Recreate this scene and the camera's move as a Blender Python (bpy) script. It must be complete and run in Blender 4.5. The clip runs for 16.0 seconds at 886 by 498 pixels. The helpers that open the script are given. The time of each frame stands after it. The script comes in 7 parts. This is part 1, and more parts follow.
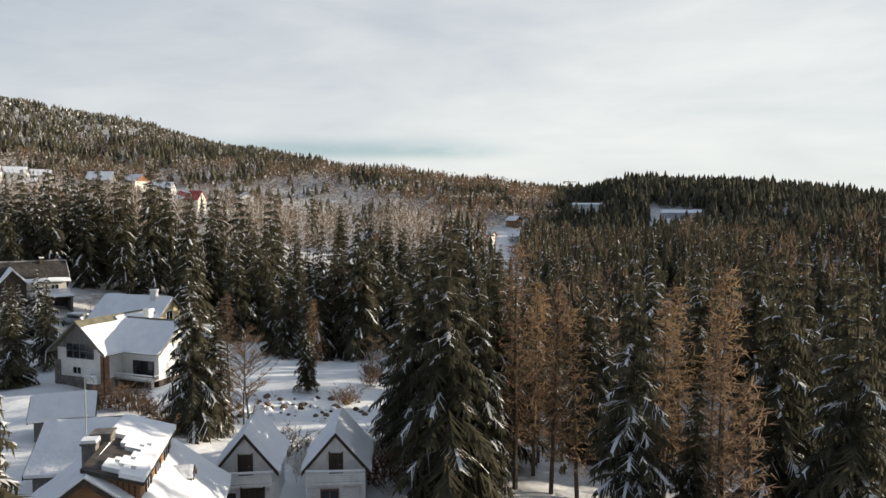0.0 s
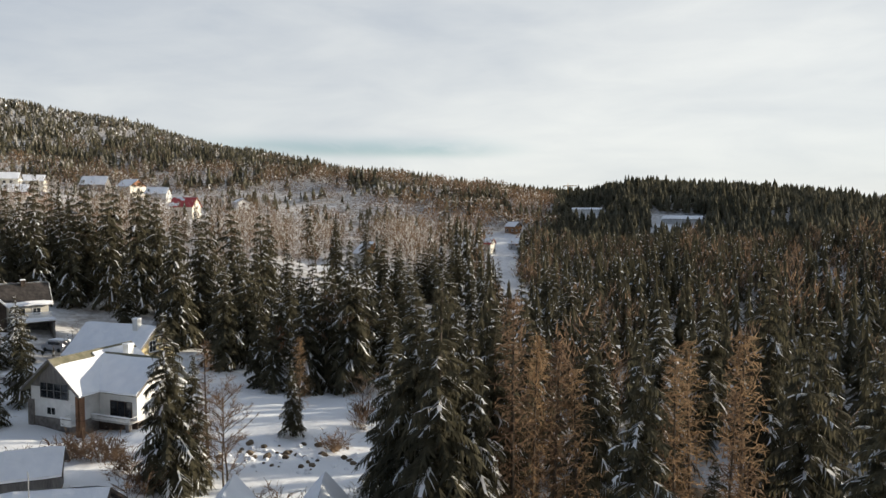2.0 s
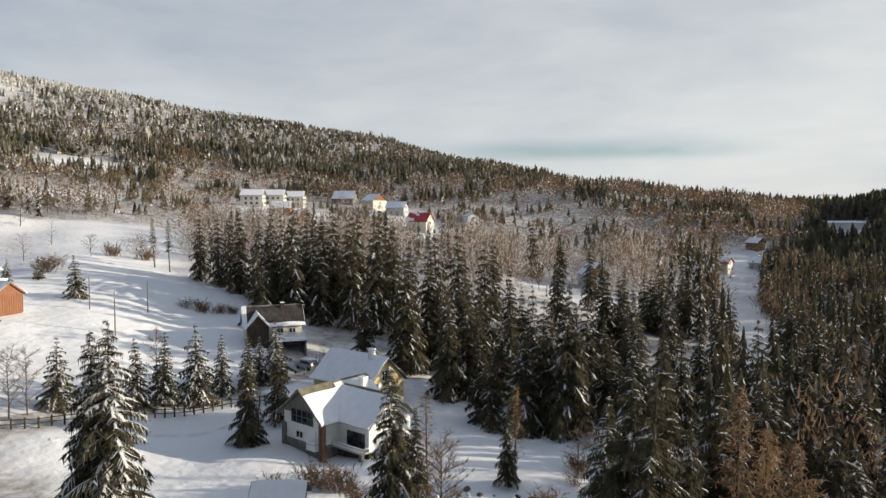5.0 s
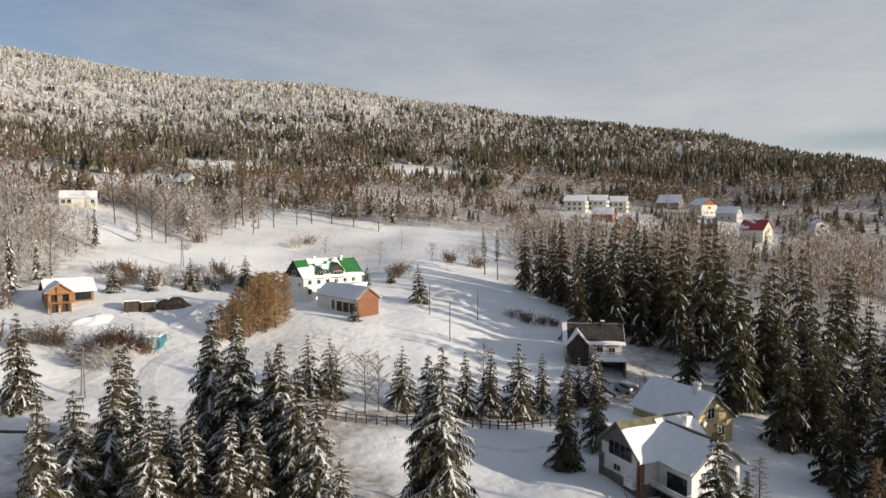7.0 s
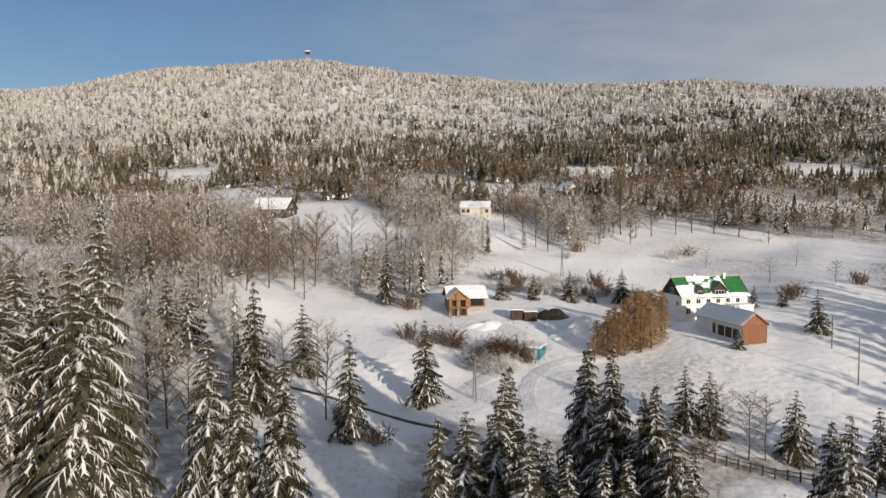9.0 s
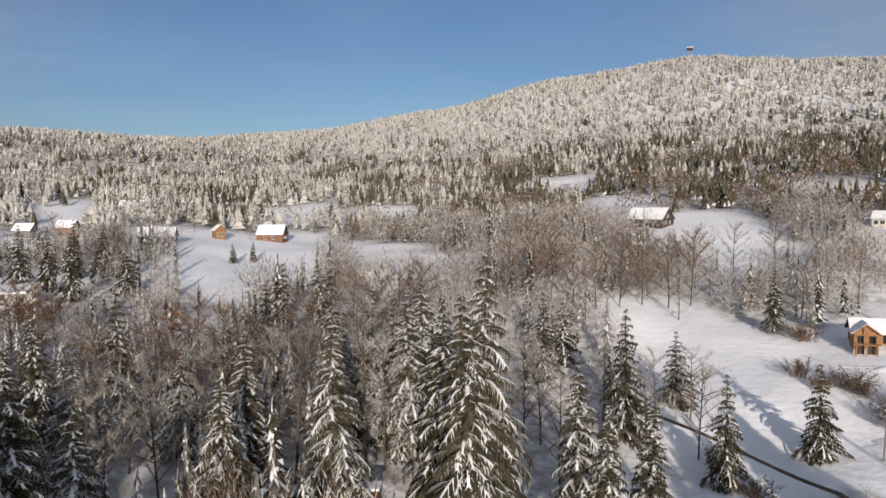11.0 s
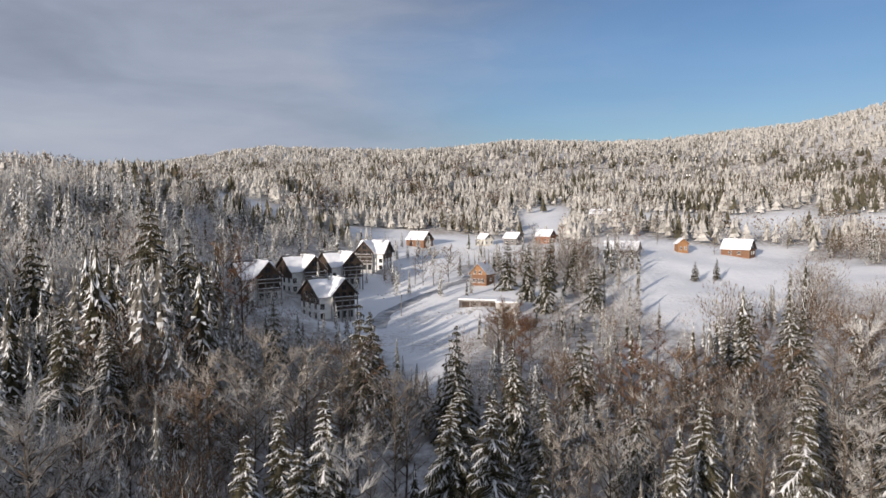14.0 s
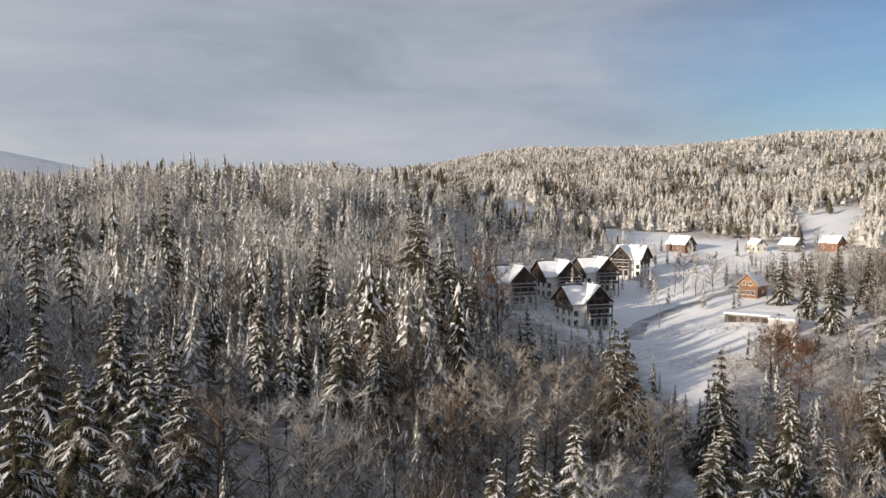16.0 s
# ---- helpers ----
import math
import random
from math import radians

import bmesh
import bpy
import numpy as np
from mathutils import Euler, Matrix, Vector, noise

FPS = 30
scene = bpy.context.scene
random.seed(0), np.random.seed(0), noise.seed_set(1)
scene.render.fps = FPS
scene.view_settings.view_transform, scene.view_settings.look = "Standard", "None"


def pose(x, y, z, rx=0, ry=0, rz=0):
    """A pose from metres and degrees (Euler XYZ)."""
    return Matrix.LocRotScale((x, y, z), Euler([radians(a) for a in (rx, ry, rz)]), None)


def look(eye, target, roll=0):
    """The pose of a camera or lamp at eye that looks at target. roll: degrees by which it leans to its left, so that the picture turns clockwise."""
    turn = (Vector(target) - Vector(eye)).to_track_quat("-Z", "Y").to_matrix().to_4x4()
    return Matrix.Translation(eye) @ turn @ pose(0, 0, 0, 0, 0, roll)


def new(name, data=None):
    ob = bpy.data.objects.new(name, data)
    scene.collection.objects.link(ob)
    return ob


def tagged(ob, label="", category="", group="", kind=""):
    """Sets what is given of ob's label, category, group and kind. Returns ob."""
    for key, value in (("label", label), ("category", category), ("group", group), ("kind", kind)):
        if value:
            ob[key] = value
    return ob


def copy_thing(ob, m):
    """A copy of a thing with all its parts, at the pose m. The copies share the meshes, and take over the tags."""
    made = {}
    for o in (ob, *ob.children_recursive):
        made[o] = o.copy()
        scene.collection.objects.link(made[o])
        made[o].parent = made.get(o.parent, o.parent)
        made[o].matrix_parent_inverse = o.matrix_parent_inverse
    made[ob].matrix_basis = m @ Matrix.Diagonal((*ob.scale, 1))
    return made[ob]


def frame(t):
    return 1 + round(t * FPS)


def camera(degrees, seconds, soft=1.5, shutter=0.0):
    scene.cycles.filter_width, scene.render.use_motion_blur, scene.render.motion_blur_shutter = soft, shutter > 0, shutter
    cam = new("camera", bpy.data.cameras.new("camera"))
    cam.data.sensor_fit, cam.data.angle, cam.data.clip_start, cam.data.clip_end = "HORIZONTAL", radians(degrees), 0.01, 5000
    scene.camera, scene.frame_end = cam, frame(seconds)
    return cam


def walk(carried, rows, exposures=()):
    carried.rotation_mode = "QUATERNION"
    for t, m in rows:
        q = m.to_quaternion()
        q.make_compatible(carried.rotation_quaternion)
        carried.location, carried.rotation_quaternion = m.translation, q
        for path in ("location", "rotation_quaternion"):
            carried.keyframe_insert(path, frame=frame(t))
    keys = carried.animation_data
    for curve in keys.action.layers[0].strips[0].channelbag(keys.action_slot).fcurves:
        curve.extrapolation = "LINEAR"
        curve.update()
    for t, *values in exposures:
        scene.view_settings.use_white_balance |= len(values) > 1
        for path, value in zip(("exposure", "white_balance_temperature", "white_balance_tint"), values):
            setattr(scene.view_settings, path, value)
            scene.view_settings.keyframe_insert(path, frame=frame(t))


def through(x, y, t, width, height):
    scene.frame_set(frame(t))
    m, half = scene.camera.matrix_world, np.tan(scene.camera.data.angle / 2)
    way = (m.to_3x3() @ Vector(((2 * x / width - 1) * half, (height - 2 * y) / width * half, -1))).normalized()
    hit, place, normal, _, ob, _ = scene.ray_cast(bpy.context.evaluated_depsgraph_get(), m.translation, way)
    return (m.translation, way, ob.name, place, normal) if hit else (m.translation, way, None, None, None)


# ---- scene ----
cam = camera(64.84, 16.0)
# seconds, x, y, z, yaw, pitch, roll
ROWS = [
    (0.0, 0.00, 0.00, 22.00, 0.00, -3.21, 0.04),
    (0.5, 0.14, 2.14, 23.12, 0.02, -3.22, 0.05),
    (1.0, 0.30, 3.68, 24.13, -0.00, -3.26, 0.05),
    (1.5, 0.48, 4.47, 25.10, -0.05, -3.30, 0.03),
    (2.0, 0.63, 4.74, 25.98, -0.04, -3.32, -0.01),
    (2.5, 0.69, 4.81, 26.94, 1.21, -3.25, -0.07),
    (3.0, 0.78, 4.86, 27.88, 3.22, -3.16, -0.14),
    (5.5, 1.69, 5.26, 32.88, 24.59, -3.13, -0.04),
    (6.0, 1.41, 5.63, 33.86, 31.45, -3.17, -0.04),
    (6.5, 1.14, 5.93, 34.84, 37.98, -3.21, -0.04),
    (7.0, 0.85, 6.17, 35.82, 44.48, -3.25, -0.02),
    (7.5, 0.49, 6.33, 36.82, 51.29, -3.28, 0.02),
    (8.0, 0.10, 6.52, 37.80, 58.45, -3.30, 0.07),
    (8.5, -0.28, 6.63, 38.78, 66.35, -3.29, 0.13),
    (9.0, -0.67, 6.68, 39.78, 74.67, -3.26, 0.18),
    (9.5, -1.14, 6.67, 40.78, 82.99, -3.23, 0.22),
    (10.0, -1.53, 6.76, 41.80, 90.19, -3.19, 0.27),
    (12.5, -2.63, 6.78, 47.54, 125.22, -3.15, 0.13),
    (13.0, -2.88, 6.47, 48.70, 130.77, -3.19, 0.13),
    (13.5, -3.08, 6.13, 49.86, 136.13, -3.22, 0.15),
    (14.0, -3.28, 5.84, 50.95, 141.45, -3.24, 0.18),
    (14.5, -3.47, 5.50, 51.81, 146.64, -3.26, 0.19),
    (15.0, -3.64, 5.20, 52.43, 151.86, -3.28, 0.20),
    (15.5, -3.77, 4.92, 52.86, 157.09, -3.31, 0.21),
    (16.0, -3.95, 4.68, 53.24, 162.19, -3.32, 0.22),
]
walk(cam, [(t, pose(x, y, z, 90 + pitch, roll, yaw)) for t, x, y, z, yaw, pitch, roll in ROWS],
     exposures=((0.0, 0.54, 6450, 8), (5.5, 0.32, 6450, 9), (7.5, 0.06, 6500, 11), (9.5, -0.1, 6350, 13), (12.5, 0.03, 6100, 15), (13.5, 0.08, 6100, 15), (14.5, 0.15, 6200, 14), (15.5, 0.22, 6400, 13), (16.0, 0.26, 6500, 13)))

# ---- light ----
SUN_BEARING, SUN_HEIGHT = radians(-72), radians(12.5)
sun_way = Vector((-math.sin(SUN_BEARING) * math.cos(SUN_HEIGHT), math.cos(SUN_BEARING) * math.cos(SUN_HEIGHT), math.sin(SUN_HEIGHT)))
sun = new("sun", bpy.data.lights.new("sun", "SUN"))
sun.data.energy, sun.data.angle, sun.data.color = 5.1, radians(0.8), (1.0, 0.87, 0.70)
sun.matrix_basis = look(sun_way * 400, (0, 0, 0))

world = bpy.data.worlds.new("winter_sky")
scene.world = world
world.use_nodes = True
wt = world.node_tree
wt.nodes.clear()


def wn(kind, **kw):
    n = wt.nodes.new(kind)
    for k, v in kw.items():
        n.inputs[k].default_value = v
    return n


w_out = wt.nodes.new("ShaderNodeOutputWorld")
w_bg = wn("ShaderNodeBackground", Strength=0.074)
w_sky = wt.nodes.new("ShaderNodeTexSky")
w_sky.sky_type, w_sky.sun_disc = "NISHITA", False
w_sky.sun_elevation, w_sky.sun_rotation = SUN_HEIGHT, -SUN_BEARING
w_sky.air_density, w_sky.dust_density, w_sky.ozone_density = 1.0, 0.2, 3.0
w_co = wt.nodes.new("ShaderNodeTexCoord")
w_map = wt.nodes.new("ShaderNodeMapping")
w_map.inputs["Scale"].default_value = (1.2, 1.5, 5.0)
w_map.inputs["Rotation"].default_value = (0.06, 0.05, 0.5)
w_noise = wn("ShaderNodeTexNoise", Scale=1.1, Detail=3.0, Roughness=0.42, Distortion=0.3)
# the cloud deck lies over all but the west, where the sky is clear; a blue gap shows low in the north
w_clear = wt.nodes.new("ShaderNodeVectorMath")
w_clear.operation = "DOT_PRODUCT"
w_clear.inputs[1].default_value = (-0.966, -0.259, 0.30)
w_bright = wt.nodes.new("ShaderNodeVectorMath")
w_bright.operation = "DOT_PRODUCT"
w_bright.inputs[1].default_value = (0.17, 0.18, -0.60)
w_sep = wt.nodes.new("ShaderNodeSeparateXYZ")


def wmath(kind, a, b, c=None):
    n = wt.nodes.new("ShaderNodeMath")
    n.operation = kind
    for k, v in enumerate((a, b, c)):
        if v is None:
            continue
        if isinstance(v, (int, float)):
            n.inputs[k].default_value = v
        else:
            wt.links.new(v, n.inputs[k])
    return n.outputs[0]


def wrange(value, a, b, c, d):
    n = wt.nodes.new("ShaderNodeMapRange")
    n.interpolation_type = "SMOOTHSTEP"
    for k, v in zip(("From Min", "From Max", "To Min", "To Max"), (a, b, c, d)):
        n.inputs[k].default_value = v
    wt.links.new(value, n.inputs["Value"])
    return n.outputs[0]


w_fine = wn("ShaderNodeTexNoise", Scale=5.5, Detail=5.0, Roughness=0.6, Distortion=0.6)
w_tone = wn("ShaderNodeTexNoise", Scale=1.5, Detail=5.0, Roughness=0.5, Distortion=0.4)
w_tint = wt.nodes.new("ShaderNodeValToRGB")
w_tint.color_ramp.elements[0].position, w_tint.color_ramp.elements[1].position = 0.30, 0.85
w_tint.color_ramp.elements[0].color, w_tint.color_ramp.elements[1].color = (4.4, 4.85, 5.6, 1), (8.4, 8.4, 8.2, 1)
w_dim = w_tint.color_ramp.elements.new(0.0)
w_dim.color = (2.4, 2.7, 3.3, 1)
w_deep = wn("ShaderNodeHueSaturation", Hue=0.505, Saturation=1.1, Value=1.2)
w_mix = wt.nodes.new("ShaderNodeMixRGB")
for a, b in ((w_co.outputs["Generated"], w_map.inputs["Vector"]), (w_map.outputs[0], w_noise.inputs["Vector"]), (w_map.outputs[0], w_tone.inputs["Vector"]),
             (w_map.outputs[0], w_fine.inputs["Vector"]), (w_co.outputs["Generated"], w_sep.inputs[0]), (w_co.outputs["Generated"], w_clear.inputs[0]),
             (w_co.outputs["Generated"], w_bright.inputs[0]), (w_sky.outputs[0], w_deep.inputs["Color"]), (w_deep.outputs[0], w_mix.inputs[1]),
             (w_tint.outputs[0], w_mix.inputs[2]), (w_mix.outputs[0], w_bg.inputs["Color"]), (w_bg.outputs[0], w_out.inputs["Surface"])):
    wt.links.new(a, b)
w_cover = wmath("MULTIPLY_ADD", w_clear.outputs["Value"], -1.9, 1.64)
w_cover = wmath("ADD", w_cover, wmath("MULTIPLY_ADD", w_noise.outputs["Fac"], 1.0, -0.5))
w_cover = wmath("MULTIPLY_ADD", w_fine.outputs["Fac"], 0.25, w_cover)
w_cover = wrange(w_cover, -0.25, 0.6, 0.14, 0.94)
# the gap: a thin streak just over the northern hills
w_gap = wmath("MULTIPLY", wrange(w_sep.outputs["Z"], 0.066, 0.082, 0.0, 1.0), wrange(w_sep.outputs["Z"], 0.084, 0.108, 1.0, 0.0))
w_gap = wmath("MULTIPLY", w_gap, wmath("MULTIPLY", wrange(w_sep.outputs["X"], -0.42, -0.2, 0.0, 1.0), wrange(w_sep.outputs["X"], -0.02, 0.16, 1.0, 0.0)))
w_gap = wmath("MULTIPLY", w_gap, wmath("MULTIPLY", w_sep.outputs["Y"], wrange(w_fine.outputs["Fac"], 0.3, 0.6, 0.25, 0.62)))
w_cover = wmath("MULTIPLY", w_cover, wmath("SUBTRACT", 1.0, w_gap))
w_shade = wmath("MULTIPLY_ADD", w_tone.outputs["Fac"], 0.75, w_bright.outputs["Value"])
w_shade = wmath("MULTIPLY_ADD", w_fine.outputs["Fac"], 0.22, wmath("ADD", w_shade, 0.11))
wt.links.new(w_cover, w_mix.inputs[0])
wt.links.new(w_shade, w_tint.inputs[0])


# ---- materials ----
def material(name, low, high, scale=3.0, rough=0.8, metal=0.0, bump=0.0, bump_scale=None, vary=0.0, coarse=0.25, spec=0.3, stretch=(1, 1, 1), through=0.0):
    """Two colours mixed by fine and coarse noise, with relief, and a shift of value from piece to piece."""
    m = bpy.data.materials.new(name)
    m.use_nodes = True
    t = m.node_tree
    p = t.nodes["Principled BSDF"]
    p.inputs["Roughness"].default_value, p.inputs["Metallic"].default_value = rough, metal
    p.inputs["Specular IOR Level"].default_value = spec
    co = t.nodes.new("ShaderNodeTexCoord")
    mp = t.nodes.new("ShaderNodeMapping")
    mp.inputs["Scale"].default_value = stretch
    t.links.new(co.outputs["Object"], mp.inputs[0])
    f, c = t.nodes.new("ShaderNodeTexNoise"), t.nodes.new("ShaderNodeTexNoise")
    f.inputs["Scale"].default_value, f.inputs["Detail"].default_value = scale, 4
    c.inputs["Scale"].default_value, c.inputs["Detail"].default_value = scale * coarse, 3
    for n in (f, c):
        t.links.new(mp.outputs[0], n.inputs["Vector"])
    add = t.nodes.new("ShaderNodeMath")
    add.operation = "ADD"
    t.links.new(f.outputs["Fac"], add.inputs[0])
    t.links.new(c.outputs["Fac"], add.inputs[1])
    half = t.nodes.new("ShaderNodeMapRange")
    half.inputs["From Min"].default_value, half.inputs["From Max"].default_value = 0.7, 1.3
    t.links.new(add.outputs[0], half.inputs["Value"])
    mix = t.nodes.new("ShaderNodeMixRGB")
    mix.inputs[1].default_value, mix.inputs[2].default_value = (*low, 1), (*high, 1)
    t.links.new(half.outputs[0], mix.inputs[0])
    last = mix.outputs[0]
    if vary:
        info, geo = t.nodes.new("ShaderNodeObjectInfo"), t.nodes.new("ShaderNodeNewGeometry")
        two = t.nodes.new("ShaderNodeMath")
        two.operation = "ADD"
        t.links.new(info.outputs["Random"], two.inputs[0])
        t.links.new(geo.outputs["Random Per Island"], two.inputs[1])
        rng = t.nodes.new("ShaderNodeMapRange")
        rng.inputs["From Max"].default_value = 2.0
        rng.inputs["To Min"].default_value, rng.inputs["To Max"].default_value = 1 - vary, 1 + vary
        t.links.new(two.outputs[0], rng.inputs["Value"])
        hsv = t.nodes.new("ShaderNodeHueSaturation")
        t.links.new(rng.outputs[0], hsv.inputs["Value"])
        t.links.new(last, hsv.inputs["Color"])
        last = hsv.outputs[0]
    t.links.new(last, p.inputs["Base Color"])
    if through:
        # thin needles and twigs pass part of the light on
        leaf, both = t.nodes.new("ShaderNodeBsdfTranslucent"), t.nodes.new("ShaderNodeMixShader")
        t.links.new(last, leaf.inputs["Color"])
        both.inputs[0].default_value = through
        t.links.new(p.outputs[0], both.inputs[1])
        t.links.new(leaf.outputs[0], both.inputs[2])
        t.links.new(both.outputs[0], t.nodes["Material Output"].inputs["Surface"])
    if bump:
        b, n = t.nodes.new("ShaderNodeBump"), t.nodes.new("ShaderNodeTexNoise")
        n.inputs["Scale"].default_value, n.inputs["Detail"].default_value = bump_scale or scale, 5
        t.links.new(mp.outputs[0], n.inputs["Vector"])
        b.inputs["Strength"].default_value, b.inputs["Distance"].default_value = bump, 0.3
        t.links.new(n.outputs["Fac"], b.inputs["Height"])
        t.links.new(b.outputs[0], p.inputs["Normal"])
    return m


SNOW = material("snow", (0.80, 0.82, 0.86), (0.90, 0.91, 0.93), 0.8, 0.75, bump=0.35, bump_scale=1.3, spec=0.2)
BOUGH_SNOW = material("snow_on_boughs", (0.78, 0.79, 0.80), (0.92, 0.92, 0.92), 1.2, 0.8, vary=0.08, spec=0.1, through=0.15)
NEEDLES = material("spruce_needles", (0.046, 0.045, 0.031), (0.135, 0.12, 0.076), 0.9, 0.85, vary=0.3, spec=0.1, through=0.42)
RIMED = material("rimed_needles", (0.17, 0.16, 0.135), (0.42, 0.40, 0.36), 1.1, 0.85, vary=0.2, spec=0.1, through=0.42)
# far needles: brown mixed wood, lightened so the colour stands in for haze
HAZED_NEEDLES = material("hazed_mixed_forest", (0.088, 0.084, 0.057), (0.205, 0.188, 0.132), 0.25, 0.85, vary=0.3, spec=0.1, through=0.42)
RIME = material("heavy_rime", (0.52, 0.51, 0.48), (0.84, 0.82, 0.78), 0.7, 0.85, vary=0.12, spec=0.1, through=0.42)
BARK = material("spruce_bark", (0.05, 0.04, 0.03), (0.13, 0.10, 0.075), 2.5, 0.9, bump=0.4, vary=0.15, stretch=(1, 1, 0.2))
TWIGS = material("bare_brown_twigs", (0.13, 0.086, 0.058), (0.28, 0.195, 0.13), 1.0, 0.9, vary=0.25, spec=0.1, through=0.42)
FROST_TWIGS = material("frosted_twigs", (0.44, 0.42, 0.39), (0.82, 0.80, 0.76), 0.9, 0.9, vary=0.2, spec=0.1, through=0.42)
GOLD_TWIGS = material("golden_larch_twigs", (0.19, 0.125, 0.075), (0.38, 0.265, 0.16), 1.0, 0.9, vary=0.3, spec=0.1, through=0.42)
DULL_FROST = material("thinly_frosted_twigs", (0.25, 0.22, 0.19), (0.54, 0.50, 0.45), 0.9, 0.9, vary=0.2, spec=0.1, through=0.42)
HEDGE_TWIGS = material("golden_hedge_leaves", (0.27, 0.18, 0.095), (0.54, 0.39, 0.22), 1.0, 0.9, vary=0.3, spec=0.1, through=0.42)
RED_TWIGS = material("rust_brown_twigs", (0.13, 0.065, 0.04), (0.26, 0.14, 0.085), 1.0, 0.9, vary=0.25, spec=0.1, through=0.42)
PLASTER = material("white_plaster", (0.66, 0.66, 0.64), (0.80, 0.80, 0.78), 1.5, 0.85, bump=0.1, bump_scale=12)
CREAM = material("cream_plaster", (0.54, 0.51, 0.44), (0.66, 0.63, 0.56), 1.5, 0.85, bump=0.1, bump_scale=12)
YELLOW = material("yellow_plaster", (0.43, 0.35, 0.19), (0.55, 0.45, 0.26), 1.5, 0.85, bump=0.1, bump_scale=12)
GREY_PLASTER = material("grey_plaster", (0.36, 0.36, 0.36), (0.50, 0.50, 0.49), 1.2, 0.9, bump=0.1, bump_scale=10)
STONE = material("dark_stone_plinth", (0.10, 0.09, 0.085), (0.24, 0.22, 0.20), 2.2, 0.9, bump=0.5)
DARKWOOD = material("dark_stained_boards", (0.030, 0.022, 0.017), (0.085, 0.062, 0.048), 2.0, 0.75, bump=0.3, vary=0.1, stretch=(4, 4, 0.6))
GREYWOOD = material("grey_weathered_boards", (0.12, 0.115, 0.11), (0.22, 0.21, 0.20), 2.0, 0.8, bump=0.3, stretch=(4, 4, 0.6))
TIMBER = material("honey_timber", (0.20, 0.10, 0.045), (0.34, 0.185, 0.085), 2.0, 0.7, bump=0.25, vary=0.12, stretch=(1, 1, 5))
BROWN_TIMBER = material("brown_timber", (0.13, 0.07, 0.04), (0.24, 0.13, 0.075), 2.2, 0.75, bump=0.3, stretch=(1, 1, 5))
BROWNWOOD = material("red_brown_boards", (0.19, 0.08, 0.042), (0.30, 0.14, 0.075), 2.2, 0.75, bump=0.3, stretch=(5, 5, 0.5))
WHITEWOOD = material("white_painted_boards", (0.62, 0.62, 0.61), (0.78, 0.78, 0.77), 2.5, 0.6, bump=0.15)
GREEN_TIN = material("green_tin_roof", (0.02, 0.12, 0.03), (0.035, 0.19, 0.05), 1.2, 0.45, bump=0.1, spec=0.5)
RED_TIN = material("red_tin_roof", (0.34, 0.03, 0.035), (0.48, 0.06, 0.06), 1.2, 0.45, spec=0.5)
DARK_TILES = material("dark_roof_tiles", (0.025, 0.022, 0.02), (0.07, 0.06, 0.055), 1.6, 0.7, bump=0.4, stretch=(1, 1, 1))
OLIVE_TILES = material("mossy_roof_sheets", (0.12, 0.115, 0.075), (0.22, 0.20, 0.14), 1.4, 0.8, bump=0.3)
BRICK = material("brick_chimney", (0.09, 0.05, 0.038), (0.19, 0.11, 0.085), 3.0, 0.9, bump=0.4)
CONCRETE = material("concrete", (0.30, 0.29, 0.28), (0.44, 0.43, 0.41), 1.4, 0.9, bump=0.2)
GLASS = material("window_glass", (0.012, 0.015, 0.02), (0.03, 0.035, 0.04), 0.6, 0.08, spec=0.6)
STEEL = material("galvanised_steel", (0.30, 0.31, 0.32), (0.45, 0.46, 0.47), 2.0, 0.45, 0.7)
TURQUOISE = material("turquoise_sheet_metal", (0.03, 0.20, 0.25), (0.06, 0.30, 0.36), 1.2, 0.5, bump=0.1)
ASPHALT = material("gritted_road", (0.20, 0.20, 0.21), (0.60, 0.61, 0.63), 0.5, 0.85, bump=0.2, coarse=0.4)
TRACK = material("trodden_snow", (0.62, 0.63, 0.66), (0.82, 0.83, 0.85), 0.9, 0.8, bump=0.5, bump_scale=2)
CAR_PAINT = material("silver_car_paint", (0.30, 0.31, 0.33), (0.38, 0.39, 0.41), 0.8, 0.3, 0.6, spec=0.5)
RUBBER = material("black_rubber", (0.012, 0.012, 0.012), (0.03, 0.03, 0.03), 4, 0.8)
EARTH = material("bare_earth", (0.06, 0.045, 0.03), (0.17, 0.13, 0.09), 0.9, 0.95, bump=0.6)
CRANE_PAINT = material("yellow_crane_paint", (0.42, 0.24, 0.08), (0.55, 0.33, 0.12), 2, 0.6)


